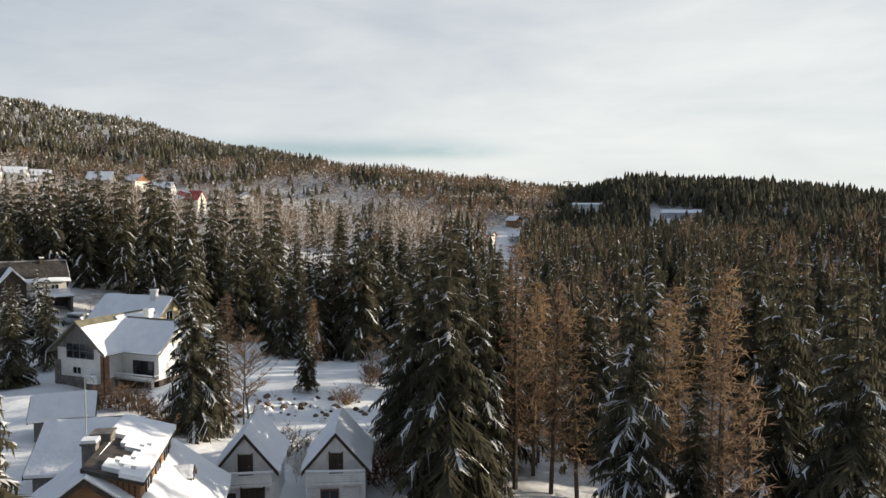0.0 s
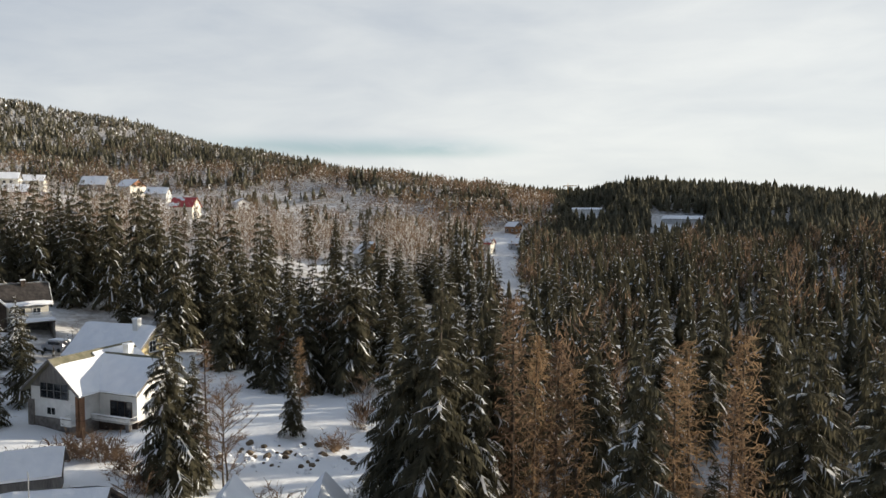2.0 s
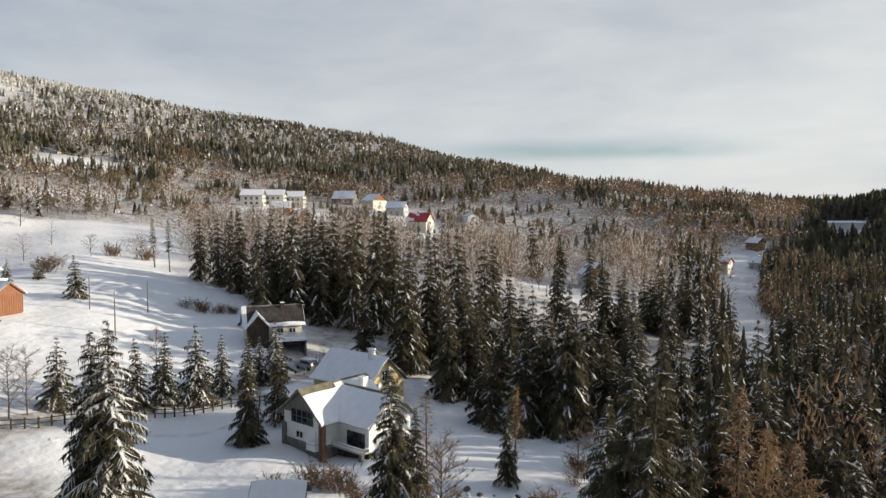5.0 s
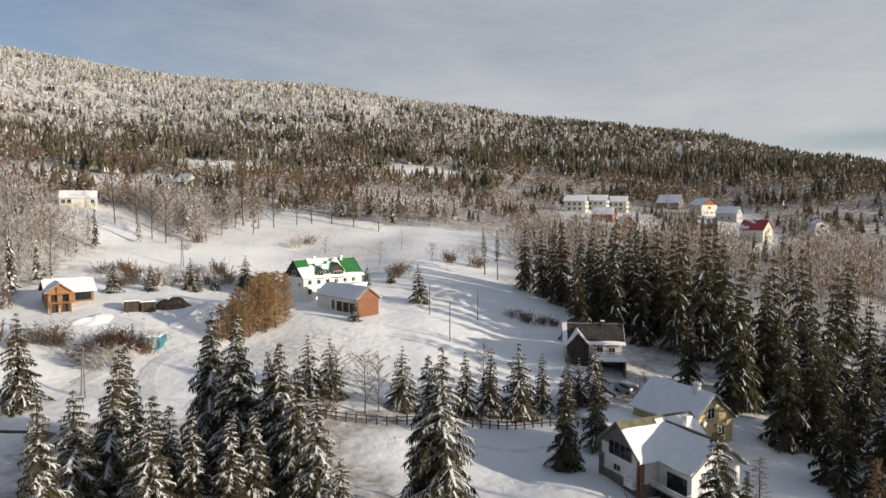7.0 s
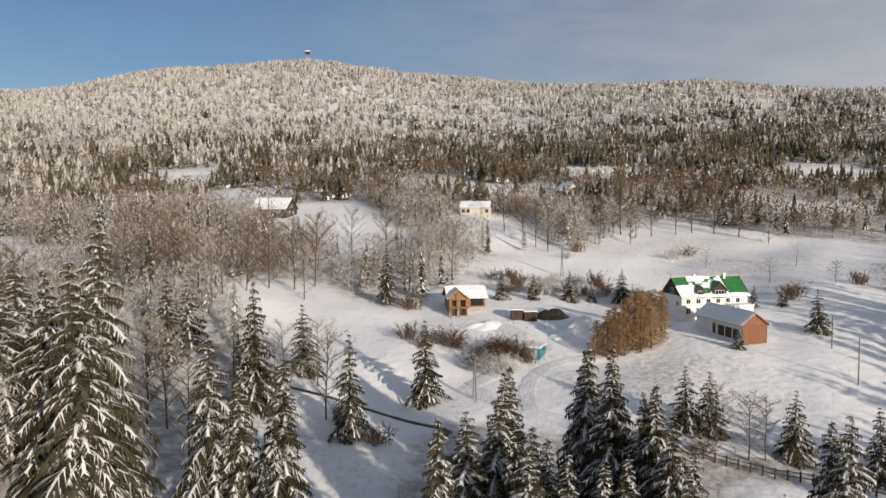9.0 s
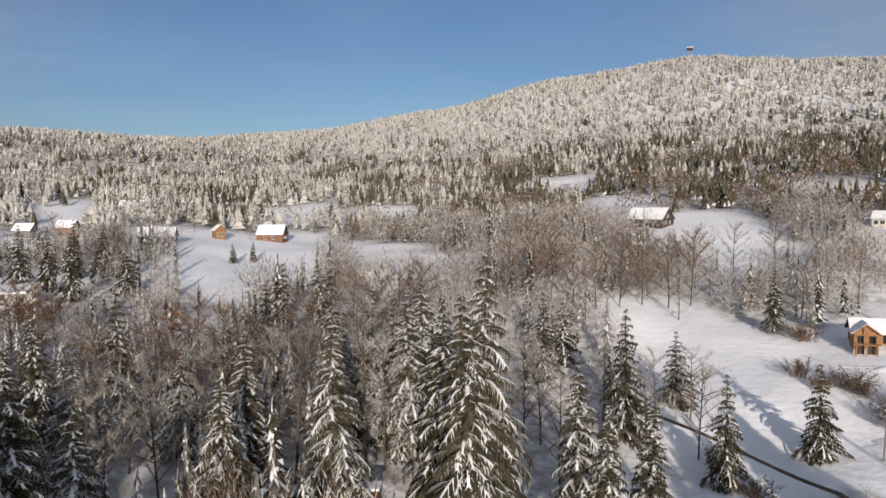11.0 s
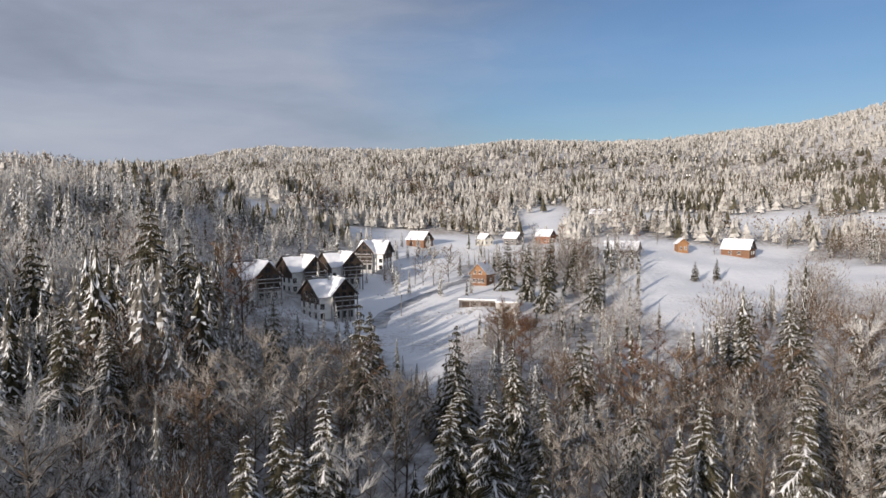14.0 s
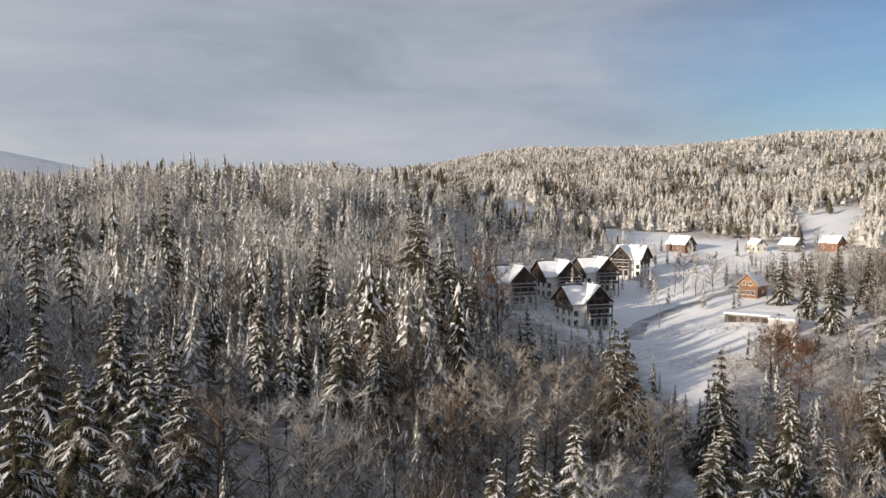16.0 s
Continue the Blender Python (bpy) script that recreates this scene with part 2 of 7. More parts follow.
def ground_material():
    """Snow with wind crust, dips, and tufts of grass that stick through on the meadow."""
    m = material("snow_field", (0.80, 0.82, 0.85), (0.91, 0.92, 0.93), 0.06, 0.75, bump=0.9, bump_scale=0.45, spec=0.2, coarse=0.3)
    t = m.node_tree
    p = t.nodes["Principled BSDF"]
    base = p.inputs["Base Color"].links[0].from_socket
    co = t.nodes.new("ShaderNodeTexCoord")
    fine, wide = t.nodes.new("ShaderNodeTexNoise"), t.nodes.new("ShaderNodeTexNoise")
    fine.inputs["Scale"].default_value, fine.inputs["Detail"].default_value, fine.inputs["Roughness"].default_value = 0.9, 6, 0.75
    wide.inputs["Scale"].default_value, wide.inputs["Detail"].default_value = 0.022, 3
    for n in (fine, wide):
        t.links.new(co.outputs["Object"], n.inputs["Vector"])
    mul = t.nodes.new("ShaderNodeMath")
    mul.operation = "MULTIPLY"
    t.links.new(fine.outputs["Fac"], mul.inputs[0])
    t.links.new(wide.outputs["Fac"], mul.inputs[1])
    rng = t.nodes.new("ShaderNodeMapRange")
    rng.inputs["From Min"].default_value, rng.inputs["From Max"].default_value, rng.inputs["To Max"].default_value = 0.30, 0.42, 0.6
    t.links.new(mul.outputs[0], rng.inputs["Value"])
    mix = t.nodes.new("ShaderNodeMixRGB")
    mix.inputs[2].default_value = (0.33, 0.27, 0.20, 1)
    t.links.new(rng.outputs[0], mix.inputs[0])
    t.links.new(base, mix.inputs[1])
    # brush, litter and twigs, with the shade between the trees put into the colour
    at = t.nodes.new("ShaderNodeAttribute")
    at.attribute_name = "wooded"
    brush_shade = t.nodes.new("ShaderNodeTexNoise")
    brush_shade.inputs["Scale"].default_value, brush_shade.inputs["Detail"].default_value, brush_shade.inputs["Roughness"].default_value = 0.35, 6, 0.7
    t.links.new(co.outputs["Object"], brush_shade.inputs["Vector"])
    lr = t.nodes.new("ShaderNodeMapRange")
    lr.inputs["From Min"].default_value, lr.inputs["From Max"].default_value, lr.inputs["To Min"].default_value, lr.inputs["To Max"].default_value = 0.38, 0.6, 0.3, 1.0
    t.links.new(brush_shade.outputs["Fac"], lr.inputs["Value"])
    both = t.nodes.new("ShaderNodeMath")
    both.operation = "MULTIPLY"
    t.links.new(at.outputs["Fac"], both.inputs[0])
    t.links.new(lr.outputs[0], both.inputs[1])
    floor_mix = t.nodes.new("ShaderNodeMixRGB")
    floor_mix.inputs[2].default_value = (0.24, 0.21, 0.18, 1)
    t.links.new(both.outputs[0], floor_mix.inputs[0])
    t.links.new(mix.outputs[0], floor_mix.inputs[1])
    t.links.new(floor_mix.outputs[0], p.inputs["Base Color"])
    return m


GROUND = ground_material()

# ---- the lie of the land: heights along bearings (degrees to the left of north) at these distances ----
REACH = np.array([0, 30, 60, 90, 125, 165, 215, 280, 370, 500, 700, 950, 1200, 1600, 2600, 4200], float)
bearings, heights = [], []


def section(bearing, *z):
    bearings.append(bearing)
    heights.append(z)


section(-180, 3.1, 10.7, 16.3, 19.5, 22.8, 28, 40, 55, 64, 45.5, 3, -28.7, -53.5, -60, 130, 60)
section(-158, 3.1, 9.9, 15.4, 19.3, 23.1, 27.6, 36.2, 48, 56, 45, 3.2, -22.1, -42.2, -65.5, 290, 120)
# next two bearings: unseen eastern slope, raised to shade the near south
section(-135, 3.1, 10.1, 17, 23, 28, 32, 35, 37, 37, 50.7, 23.5, -5.5, -30.9, -50, -90, -190)
section(-90, 3.1, 8, 20, 31, 37, 39, 40, 39, 38.8, 34, 19.8, -0.2, -19.1, -31.4, -71.4, -171.4)
section(-60, 3.1, 0.9, -0.3, -0.3, 1.4, 3.8, 6.4, 8.9, 10.9, 11.4, 8.3, 0.8, -8.2, -22.6, -62.6, -162.6)
section(-45, 3.1, -0.2, -2.7, -3.9, -2.9, -0.5, 3, 7.3, 12.9, 19.1, 23.4, 20.7, 12.3, -5.7, 85, 40)
section(-35, 3.1, -0.6, -3.5, -4.9, -4.5, -2.6, 0.8, 5.8, 13, 19, 15, 5, -5, -20, 85, 40)
section(-25, 3.1, -0.8, -3.4, -4.7, -4.6, -3.5, -0.7, 3.4, 10.1, 31, 30, 15, 0, -20, 20, -109.8)
section(-15, 3.1, -0.7, -2.8, -3.5, -2.8, -2, -1.2, 0.6, 5.1, 35, 37, 20, 0, -30, -60, -108.4)
section(-11.5, 3.1, -0.7, -2.4, -2.8, -2, -1.1, -0.7, 0.6, 5, 25, 33, 24, 5, -20, -50, -110)
section(-5, 3.1, -0.6, -1.8, -1.7, -0.4, 0.6, 0.2, 0.6, 8, 33, 31, 20, 10, -10, -40, -126.1)
section(5, 3.1, -0.4, -1.2, -0.1, 0.8, 2.7, 4.4, 7.5, 16, 42, 49, 44, 30, 10, -16.7, -116.7)
section(15, 3.1, -0.1, -0.8, 0.6, -0, 3.8, 8.4, 12.8, 21.5, 42, 74, 86, 74, 40, -3.6, -103.6)
section(25, 3.1, 0.3, 0, 0.1, 1.2, 4.6, 10.4, 17.6, 26.4, 40.7, 84, 128.6, 104.3, 62.7, 18.7, -81.3)
section(35, 3.1, 0.8, 0.6, 0.7, 2.9, 7.5, 14, 21.7, 31.9, 46.7, 94.6, 149.1, 129.4, 88, 43.1, -56.9)
section(45, 3.1, 1.4, 1, 1.4, 4.3, 10.7, 17.2, 24.1, 36.2, 56.6, 104.9, 172.6, 164.7, 121.5, 74.8, -25.2)
section(55, 3.1, 1.9, 1.4, 1.9, 5.2, 11.1, 14.6, 23.3, 40.5, 63.7, 110, 195, 213, 165, 109.7, 9.7)
section(65, 3.1, 2.4, 1.7, 2.2, 4.6, 11, 16, 26.7, 44.8, 66.8, 106.7, 190, 234, 195, 136, 36)
section(75, 3.1, 2.9, 2.3, 2.7, 4, 10.8, 18.4, 31.1, 48, 68.9, 106.9, 192.7, 258, 236.4, 177.8, 77.8)
section(85, 3.1, 3.6, 3.2, 3.8, 5.7, 11.5, 18.9, 30.8, 45.8, 65.8, 112.9, 208, 279.7, 250.9, 193.5, 93.5)
section(95, 3.1, 4.3, 4.5, 5.9, 8.6, 14.7, 23.7, 32.6, 39.5, 58, 106.1, 198.5, 254, 227.1, 170.9, 70.9)
section(105, 3.1, 5.2, 6.2, 9.2, 12.7, 17.4, 23.8, 29.4, 32.5, 47.1, 87.5, 162.8, 204.3, 166.9, 113.8, 13.8)
section(115, 3.1, 6.2, 8.1, 11.8, 15.3, 18.7, 22.5, 26.5, 35.1, 49.2, 77.3, 138.2, 168, 131.2, 77.6, -22.4)
section(125, 3.1, 7.2, 9.8, 12.8, 15.8, 18.8, 23.5, 31.8, 38.9, 49.8, 72.6, 127, 150.8, 113.4, 59.8, -40.2)
section(135, 3.1, 8.1, 11.2, 13.1, 15.2, 17.6, 21.6, 27.2, 34.3, 44.3, 78.1, 136, 146, 115, 45.6, -54.4)
section(145, 3.1, 9, 12.4, 13, 14.8, 16.7, 18.9, 24.6, 35.4, 49.1, 84, 116, 145, 125, 40, -60)
section(155, 3.1, 9.7, 13.4, 13.3, 16.6, 19.8, 22.6, 32.7, 48.3, 66, 74, 104, 150, 128, 40, -60)
section(165, 3.1, 10.3, 14.5, 15.4, 21.2, 25.5, 31.8, 47, 65, 66, 45, 72, 118, 100, 20, -100)
section(175, 3.1, 10.6, 15.8, 18.4, 22.4, 26.8, 38, 53.5, 65.5, 62, 20, 0, -20, -40, -80, -200)
BEARINGS, HEIGHTS = np.array(bearings + [180], float), np.array(heights + [heights[0]], float)


def land(x, y):
    """Height of the ground at x, y (numbers or arrays)."""
    x, y = np.asarray(x, float), np.asarray(y, float)
    r, b = np.hypot(x, y), np.degrees(np.arctan2(-x, y))
    j = np.clip(np.searchsorted(BEARINGS, b, "right") - 1, 0, len(BEARINGS) - 2)
    u = np.clip((b - BEARINGS[j]) / (BEARINGS[j + 1] - BEARINGS[j]), 0, 1)
    u = 0.5 * (u + u * u * (3 - 2 * u))
    last = len(REACH) - 1
    i = np.clip(np.searchsorted(REACH, r, "right") - 1, 0, last - 1)
    i0, i2 = np.clip(i - 1, 0, last), np.clip(i + 2, 0, last)
    h = REACH[i + 1] - REACH[i]
    t = np.clip((r - REACH[i]) / h, 0, 1)

    def along(j):
        g0, g1, g2, g3 = HEIGHTS[j, i0], HEIGHTS[j, i], HEIGHTS[j, i + 1], HEIGHTS[j, i2]
        m1, m2 = (g2 - g0) / (REACH[i + 1] - REACH[i0]), (g3 - g1) / (REACH[i2] - REACH[i])
        return (2 * t**3 - 3 * t**2 + 1) * g1 + (t**3 - 2 * t**2 + t) * h * m1 + (3 * t**2 - 2 * t**3) * g2 + (t**3 - t**2) * h * m2

    # drifts and hollows
    dips = 0.0
    for wave, amp, d, ph in DRIFTS:
        c, s = math.cos(d) * 2 * math.pi / wave, math.sin(d) * 2 * math.pi / wave
        dips = dips + amp * np.sin(x * c + y * s + ph) * np.sin((x * s - y * c) * 0.6 + ph * 2)
    # the yard is dug out in front of the white house
    dips = dips - 1.1 * np.exp(-((x + 40) ** 2 + (y - 83) ** 2) / 70)
    return along(j) * (1 - u) + along(j + 1) * u + dips


DRIFTS = [(14.0, 0.12, 0.4, 1.0), (17.0, 0.14, 2.1, 4.0), (31.0, 0.3, 1.2, 2.0), (44.0, 0.4, 2.7, 5.0), (73.0, 0.6, 0.1, 3.0)]


def landz(x, y):
    return float(land(x, y))


# ---- mesh helpers ----
class Shape:
    """A list of points and faces that grows; faces carry a material number."""

    def __init__(self):
        self.v, self.f, self.m = [], [], []

    def face(self, points, mat=0):
        n = len(self.v)
        self.v.extend(tuple(p) for p in points)
        self.f.append(tuple(range(n, n + len(points))))
        self.m.append(mat)

    def box(self, x0, y0, z0, x1, y1, z1, mat=0):
        n = len(self.v)
        self.v.extend((x, y, z) for z in (z0, z1) for x, y in ((x0, y0), (x1, y0), (x1, y1), (x0, y1)))
        for f in ((3, 2, 1, 0), (4, 5, 6, 7), (0, 1, 5, 4), (1, 2, 6, 5), (2, 3, 7, 6), (3, 0, 4, 7)):
            self.f.append(tuple(n + k for k in f))
            self.m.append(mat)

    def tube(self, points, radii, sides=6, mat=0, cap=True):
        n, rows = len(self.v), len(points)
        for k, (p, r) in enumerate(zip(points, radii)):
            p = Vector(p)
            d = Vector(points[min(k + 1, rows - 1)]) - Vector(points[max(k - 1, 0)])
            a = d.orthogonal().normalized() if abs(d.normalized().z) < 0.9 else d.cross(Vector((1, 0, 0))).normalized()
            b = d.normalized().cross(a)
            for s in range(sides):
                w = 2 * math.pi * s / sides
                self.v.append(tuple(p + (a * math.cos(w) + b * math.sin(w)) * r))
        for k in range(rows - 1):
            for s in range(sides):
                e = (s + 1) % sides
                self.f.append((n + k * sides + s, n + k * sides + e, n + (k + 1) * sides + e, n + (k + 1) * sides + s))
                self.m.append(mat)
        if cap:
            self.f.append(tuple(n + (rows - 1) * sides + s for s in range(sides)))
            self.f.append(tuple(n + s for s in reversed(range(sides))))
            self.m.extend((mat, mat))

    def data(self, name, *mats, smooth=False):
        me = bpy.data.meshes.new(name)
        me.from_pydata(self.v, [], self.f)
        for m in mats:
            me.materials.append(m)
        if len(mats) > 1:
            me.polygons.foreach_set("material_index", self.m)
        if smooth:
            me.polygons.foreach_set("use_smooth", [True] * len(self.f))
        me.update()
        return me


def part(name, shape, mat, parent, label="", smooth=False):
    ob = new(name, shape.data(name, mat, smooth=smooth))
    ob.parent = parent
    return tagged(ob, label) if label else ob


def thing(name, m, label, category, group=""):
    ob = new(name)
    ob.matrix_basis = m
    ob.empty_display_size = 0.5
    return tagged(ob, label, category, group)


# ---- the woods: clearings stay open, the rest is grown over ----
CLEARINGS = [
    [(-242, 93), (-251, 155), (-228, 210), (-204, 231), (-174, 225), (-126, 164), (-95, 151), (-78, 149), (-72, 128), (-67, 109), (-84, 81), (-100, 60), (-112, 37), (-104, 30), (-86, 22), (-84, 6), (-100, 0), (-130, 8), (-200, 0), (-215, 20), (-176, 45), (-209, 70)],
    [(-251, 122), (-289, 125), (-310, 95), (-271, 80), (-240, 90)],
    [(-80, 68), (-71, 90), (-59, 104), (-50, 122), (-70, 140), (-40, 125), (-25, 114), (-6, 116), (0, 66), (-8, 40), (-35, 40), (-50, 60)],
    [(-110, -187), (-124, -233), (-200, -280), (-190, -224), (-182, -177), (-149, -135), (-127, -130), (-100, -113), (-76, -88), (-92, -121), (-100, -156), (-80, -190)],
    [(-184, -140), (-225, -178), (-285, -182), (-330, -138), (-205, -84), (-163, -80), (-158, -99), (-169, -114)],
    [(-131, -412), (-160, -424), (-179, -356), (-161, -325), (-140, -345)],
    [(-367, -367), (-400, -336), (-289, -246), (-262, -252)],
    [(-194, -331), (-243, -334), (-262, -283), (-262, -233), (-240, -150), (-212, -180), (-182, -200), (-180, -240), (-186, -285)],
    [(-398, -225), (-482, -202), (-381, -150), (-350, -187)],
    [(-293, -132), (-307, -105), (-218, -78), (-205, -93)],
    [(24, 393), (46, 400), (33, 299), (27, 235), (25, 205), (19, 150), (16, 128), (11, 128), (13, 160), (15, 200), (14, 239), (17, 293)],
    [(124, 424), (152, 412), (138, 372), (114, 384)],
    [(80, 434), (106, 428), (108, 452), (84, 456)],
    [(-245, 372), (-232, 330), (-196, 300), (-160, 300), (-170, 340), (-205, 385)],
    [(-190, 420), (-165, 425), (-140, 385), (-105, 345), (-96, 300), (-112, 296), (-130, 330), (-165, 375)],
    [(-51, 240), (-12, 232), (-10, 205), (-36, 214)],
    [(-300, 60), (-345, 60), (-350, -5), (-300, -5)],
    [(-320, -45), (-350, -45), (-350, -75), (-320, -75)],
]


def inside(x, y, poly):
    x, y = np.asarray(x), np.asarray(y)
    hit = np.zeros(x.shape, bool)
    for (x0, y0), (x1, y1) in zip(poly, poly[1:] + poly[:1]):
        if y0 != y1:
            hit ^= ((y0 > y) != (y1 > y)) & (x < (x1 - x0) * (y - y0) / (y1 - y0) + x0)
    return hit


def glades(x, y):
    """Small snowy clearings and cuttings between the stands on the western slope."""
    b, r = np.degrees(np.arctan2(-x, y)), np.hypot(x, y)
    wave = np.sin(x * 0.043 + 1.3 * np.sin(y * 0.031)) + np.sin(y * 0.051 - x * 0.017 + 1.0) + 0.5 * np.sin(x * 0.11 + y * 0.07)
    return (b > 42) & (b < 135) & (r > 215) & (r < 560) & (wave > 0.85)


def rime_amount(x, y, z):
    """Frost lies thick on the high west and south slopes, thin on the north side."""
    b = np.degrees(np.arctan2(-x, y)) % 360
    west = np.clip((b - 12) / 55, 0, 1) * np.clip((230 - b) / 30, 0, 1)
    return np.clip((z - 10) / 95, 0, 1) * west * 0.9 + 0.25 * np.clip((b - 95) / 45, 0, 1) * np.clip((230 - b) / 30, 0, 1)


# ---- ground ----
def build_ground():
    az, rings = 400, [0.0]
    r = 3.0
    while r < 4200:
        rings.append(r)
        r *= 1.04 if r < 60 else 1.024 if r < 330 else 1.05
    rings = np.array(rings[1:] + [4200.0])
    a = np.linspace(0, 2 * np.pi, az, endpoint=False)
    R, A = np.meshgrid(rings, a, indexing="ij")
    X, Y = R * np.cos(A), R * np.sin(A)
    Z = land(X, Y)
    v = [(0.0, 0.0, landz(0, 0))] + list(zip(X.ravel(), Y.ravel(), Z.ravel()))
    f = [(0, 1 + k, 1 + (k + 1) % az) for k in range(az)]
    for i in range(len(rings) - 1):
        b = 1 + i * az
        f.extend((b + k, b + az + k, b + az + (k + 1) % az, b + (k + 1) % az) for k in range(az))
    me = bpy.data.meshes.new("ground")
    me.from_pydata(v, [], f)
    me.materials.append(GROUND)
    me.polygons.foreach_set("use_smooth", [True] * len(f))
    # where the woods stand, the snow is darkened for brush and painted tree shade
    wooded = np.ones(X.shape)
    for poly in CLEARINGS:
        wooded[inside(X, Y, poly)] = 0.0
    wooded[glades(X, Y)] = 0.1
    wooded *= np.clip((R - 30) / 60, 0, 1) * np.where(R < 330, 0.85, 1.0) * (1 - 0.8 * rime_amount(X, Y, Z) * np.clip((Z - 100) / 80, 0, 1))
    for _ in range(2):
        wooded = (wooded + np.roll(wooded, 1, 1) + np.roll(wooded, -1, 1)) / 3
    mark = me.attributes.new("wooded", "FLOAT", "POINT")
    mark.data.foreach_set("value", np.concatenate([[0.0], wooded.ravel()]))
    ob = new("ground", me)
    return tagged(ob, "rolling ground under deep white snow with tufts of grass", "ground", kind="structure")


build_ground()


def strip(name, mat, label, category, width, points, lift=0.22):
    """A road or track that follows the ground."""
    s, pts = Shape(), [Vector((x, y, 0)) for x, y in points]
    fine = []
    for k in range(len(pts) - 1):
        p0, p1, p2, p3 = pts[max(k - 1, 0)], pts[k], pts[k + 1], pts[min(k + 2, len(pts) - 1)]
        n = max(2, int((p2 - p1).length / 3))
        for q in range(n):
            t = q / n
            fine.append(p1 + 0.5 * t * (p2 - p0 + t * (2 * p0 - 5 * p1 + 4 * p2 - p3 + t * (3 * (p1 - p2) + p3 - p0))))
    fine.append(pts[-1])
    rows = []
    for k, p in enumerate(fine):
        d = (fine[min(k + 1, len(fine) - 1)] - fine[max(k - 1, 0)]).normalized()
        side = Vector((-d.y, d.x, 0)) * width / 2 * (0.9 + 0.2 * noise.noise(p * 0.2))
        rows.append([(q.x, q.y, landz(q.x, q.y) + dz) for q, dz in ((p - side * 1.8, -0.08), (p - side, lift * 0.6), (p, lift * 0.7), (p + side, lift * 0.6), (p + side * 1.8, -0.08))])
    for a, b in zip(rows, rows[1:]):
        for q in range(4):
            s.face((a[q], a[q + 1], b[q + 1], b[q]))
    ob = new(name, s.data(name, mat, smooth=True))
    return tagged(ob, label, category, kind="structure")


# ---- trees ----
def spruce_parts(seed, snow, height=20.0, radius=3.6, whorls=24, bare=0.09, twigs=2):
    """Trunk, boughs and the snow on them, for a spruce of that height."""
    r = random.Random(seed)
    trunk, crown, cover = Shape(), Shape(), Shape()
    lean = r.uniform(-0.25, 0.25)
    spine = [(lean * (z / height) ** 2, 0.1 * math.sin(z * 0.3 + seed), z) for z in (-0.8, height * 0.3, height * 0.65, height)]
    trunk.tube(spine, (0.28, 0.2, 0.11, 0.02), 6)
    lop = [1 + 0.13 * math.sin(3 * k + seed) for k in range(12)]
    for i in range(whorls):
        h = bare + (0.985 - bare) * (i / (whorls - 1)) ** 0.92
        z0 = height * h
        reach = radius * (1 - h) ** 0.8 * (0.55 + 0.45 * min(1, (h - bare) * 7 + 0.6)) + 0.22
        count = 5 + int(6 * (1 - h)) + r.randint(0, 2)
        turn = r.uniform(0, 6.28)
        for k in range(count):
            a = turn + 6.283 * k / count + r.uniform(-0.25, 0.25)
            L = reach * r.uniform(0.6, 1.22) * lop[int(a * 12 / 6.3) % 12]
            droop, rise = r.uniform(0.4, 0.85) * (1.05 - 0.55 * h), r.uniform(-0.12, 0.22) + 0.35 * h
            ca, sa = math.cos(a), math.sin(a)
            segs = 3 if L < 0.9 else 4 if L < 1.9 else 5
            z00 = z0 + r.uniform(-0.6, 0.6) * (1.05 - 0.7 * h)

            def ax(s, side=0.0, dz=0.0):
                out = L * s
                zz = z00 + L * (rise * s - (droop + rise * 0.5) * s * s) + dz
                return (ca * out - sa * side, sa * out + ca * side, zz)

            has = r.random() < snow
            for q in range(segs):
                s0, s1 = q / segs, (q + 1) / segs
                sm = s0 + 0.5 / segs
                wide = L * (0.10 + 0.26 * math.sin(math.pi * min(1, sm * 0.85 + 0.12))) * r.uniform(0.75, 1.25)
                for sd in (-1, 1):
                    for k0, k1 in ((s0, sm), (sm, s1)) if twigs == 2 else ((s0, s1),):
                        tip = ax(min(1.04, k1 + 0.16), sd * wide * r.uniform(0.75, 1.25), -wide * r.uniform(0.15, 0.65))
                        crown.face((ax(k0), ax(k1), tip))
                for k0, k1 in ((s0, sm), (sm, s1)) if twigs == 2 else ((s0, s1),):
                    hang = r.uniform(0.45, 1.2) * (0.5 + 0.2 * L)
                    crown.face((ax(k0), ax(k1), ax((k0 + k1) / 2, r.uniform(-0.3, 0.3), -hang)))
                if has and s1 > 0.15:
                    # thin ridges of snow along the bough and its side twigs
                    up = 0.04 + 0.04 * snow
                    for sd in (-1, 1):
                        for s2 in ((sm - 0.33 / segs, sm, sm + 0.33 / segs) if twigs == 2 else (sm,)):
                            if r.random() < 0.2 + 0.62 * snow:
                                side = sd * wide * r.uniform(0.45, 1.0)
                                wb = r.uniform(0.035, 0.085) if twigs == 2 else r.uniform(0.06, 0.13)
                                drop = abs(side) * r.uniform(0.15, 0.5)
                                cover.face((ax(s2 - wb / L, 0, up), ax(s2 + wb / L, 0, up), ax(min(1.05, s2 + 0.16 + 0.3 / segs), side, up - drop)))
                    if r.random() < 0.25 + 0.7 * snow:
                        ws = min(0.13, L * 0.06) * r.uniform(0.6, 1.25)
                        cover.face((ax(s0, -ws, up), ax(s0, ws, up), ax(s1, ws * 0.8, up), ax(s1, -ws * 0.8, up)))
            crown.face((ax(0.9, -0.08 * L), ax(0.9, 0.08 * L), ax(1.12, 0, -0.06 * L)))
    return trunk, crown, cover


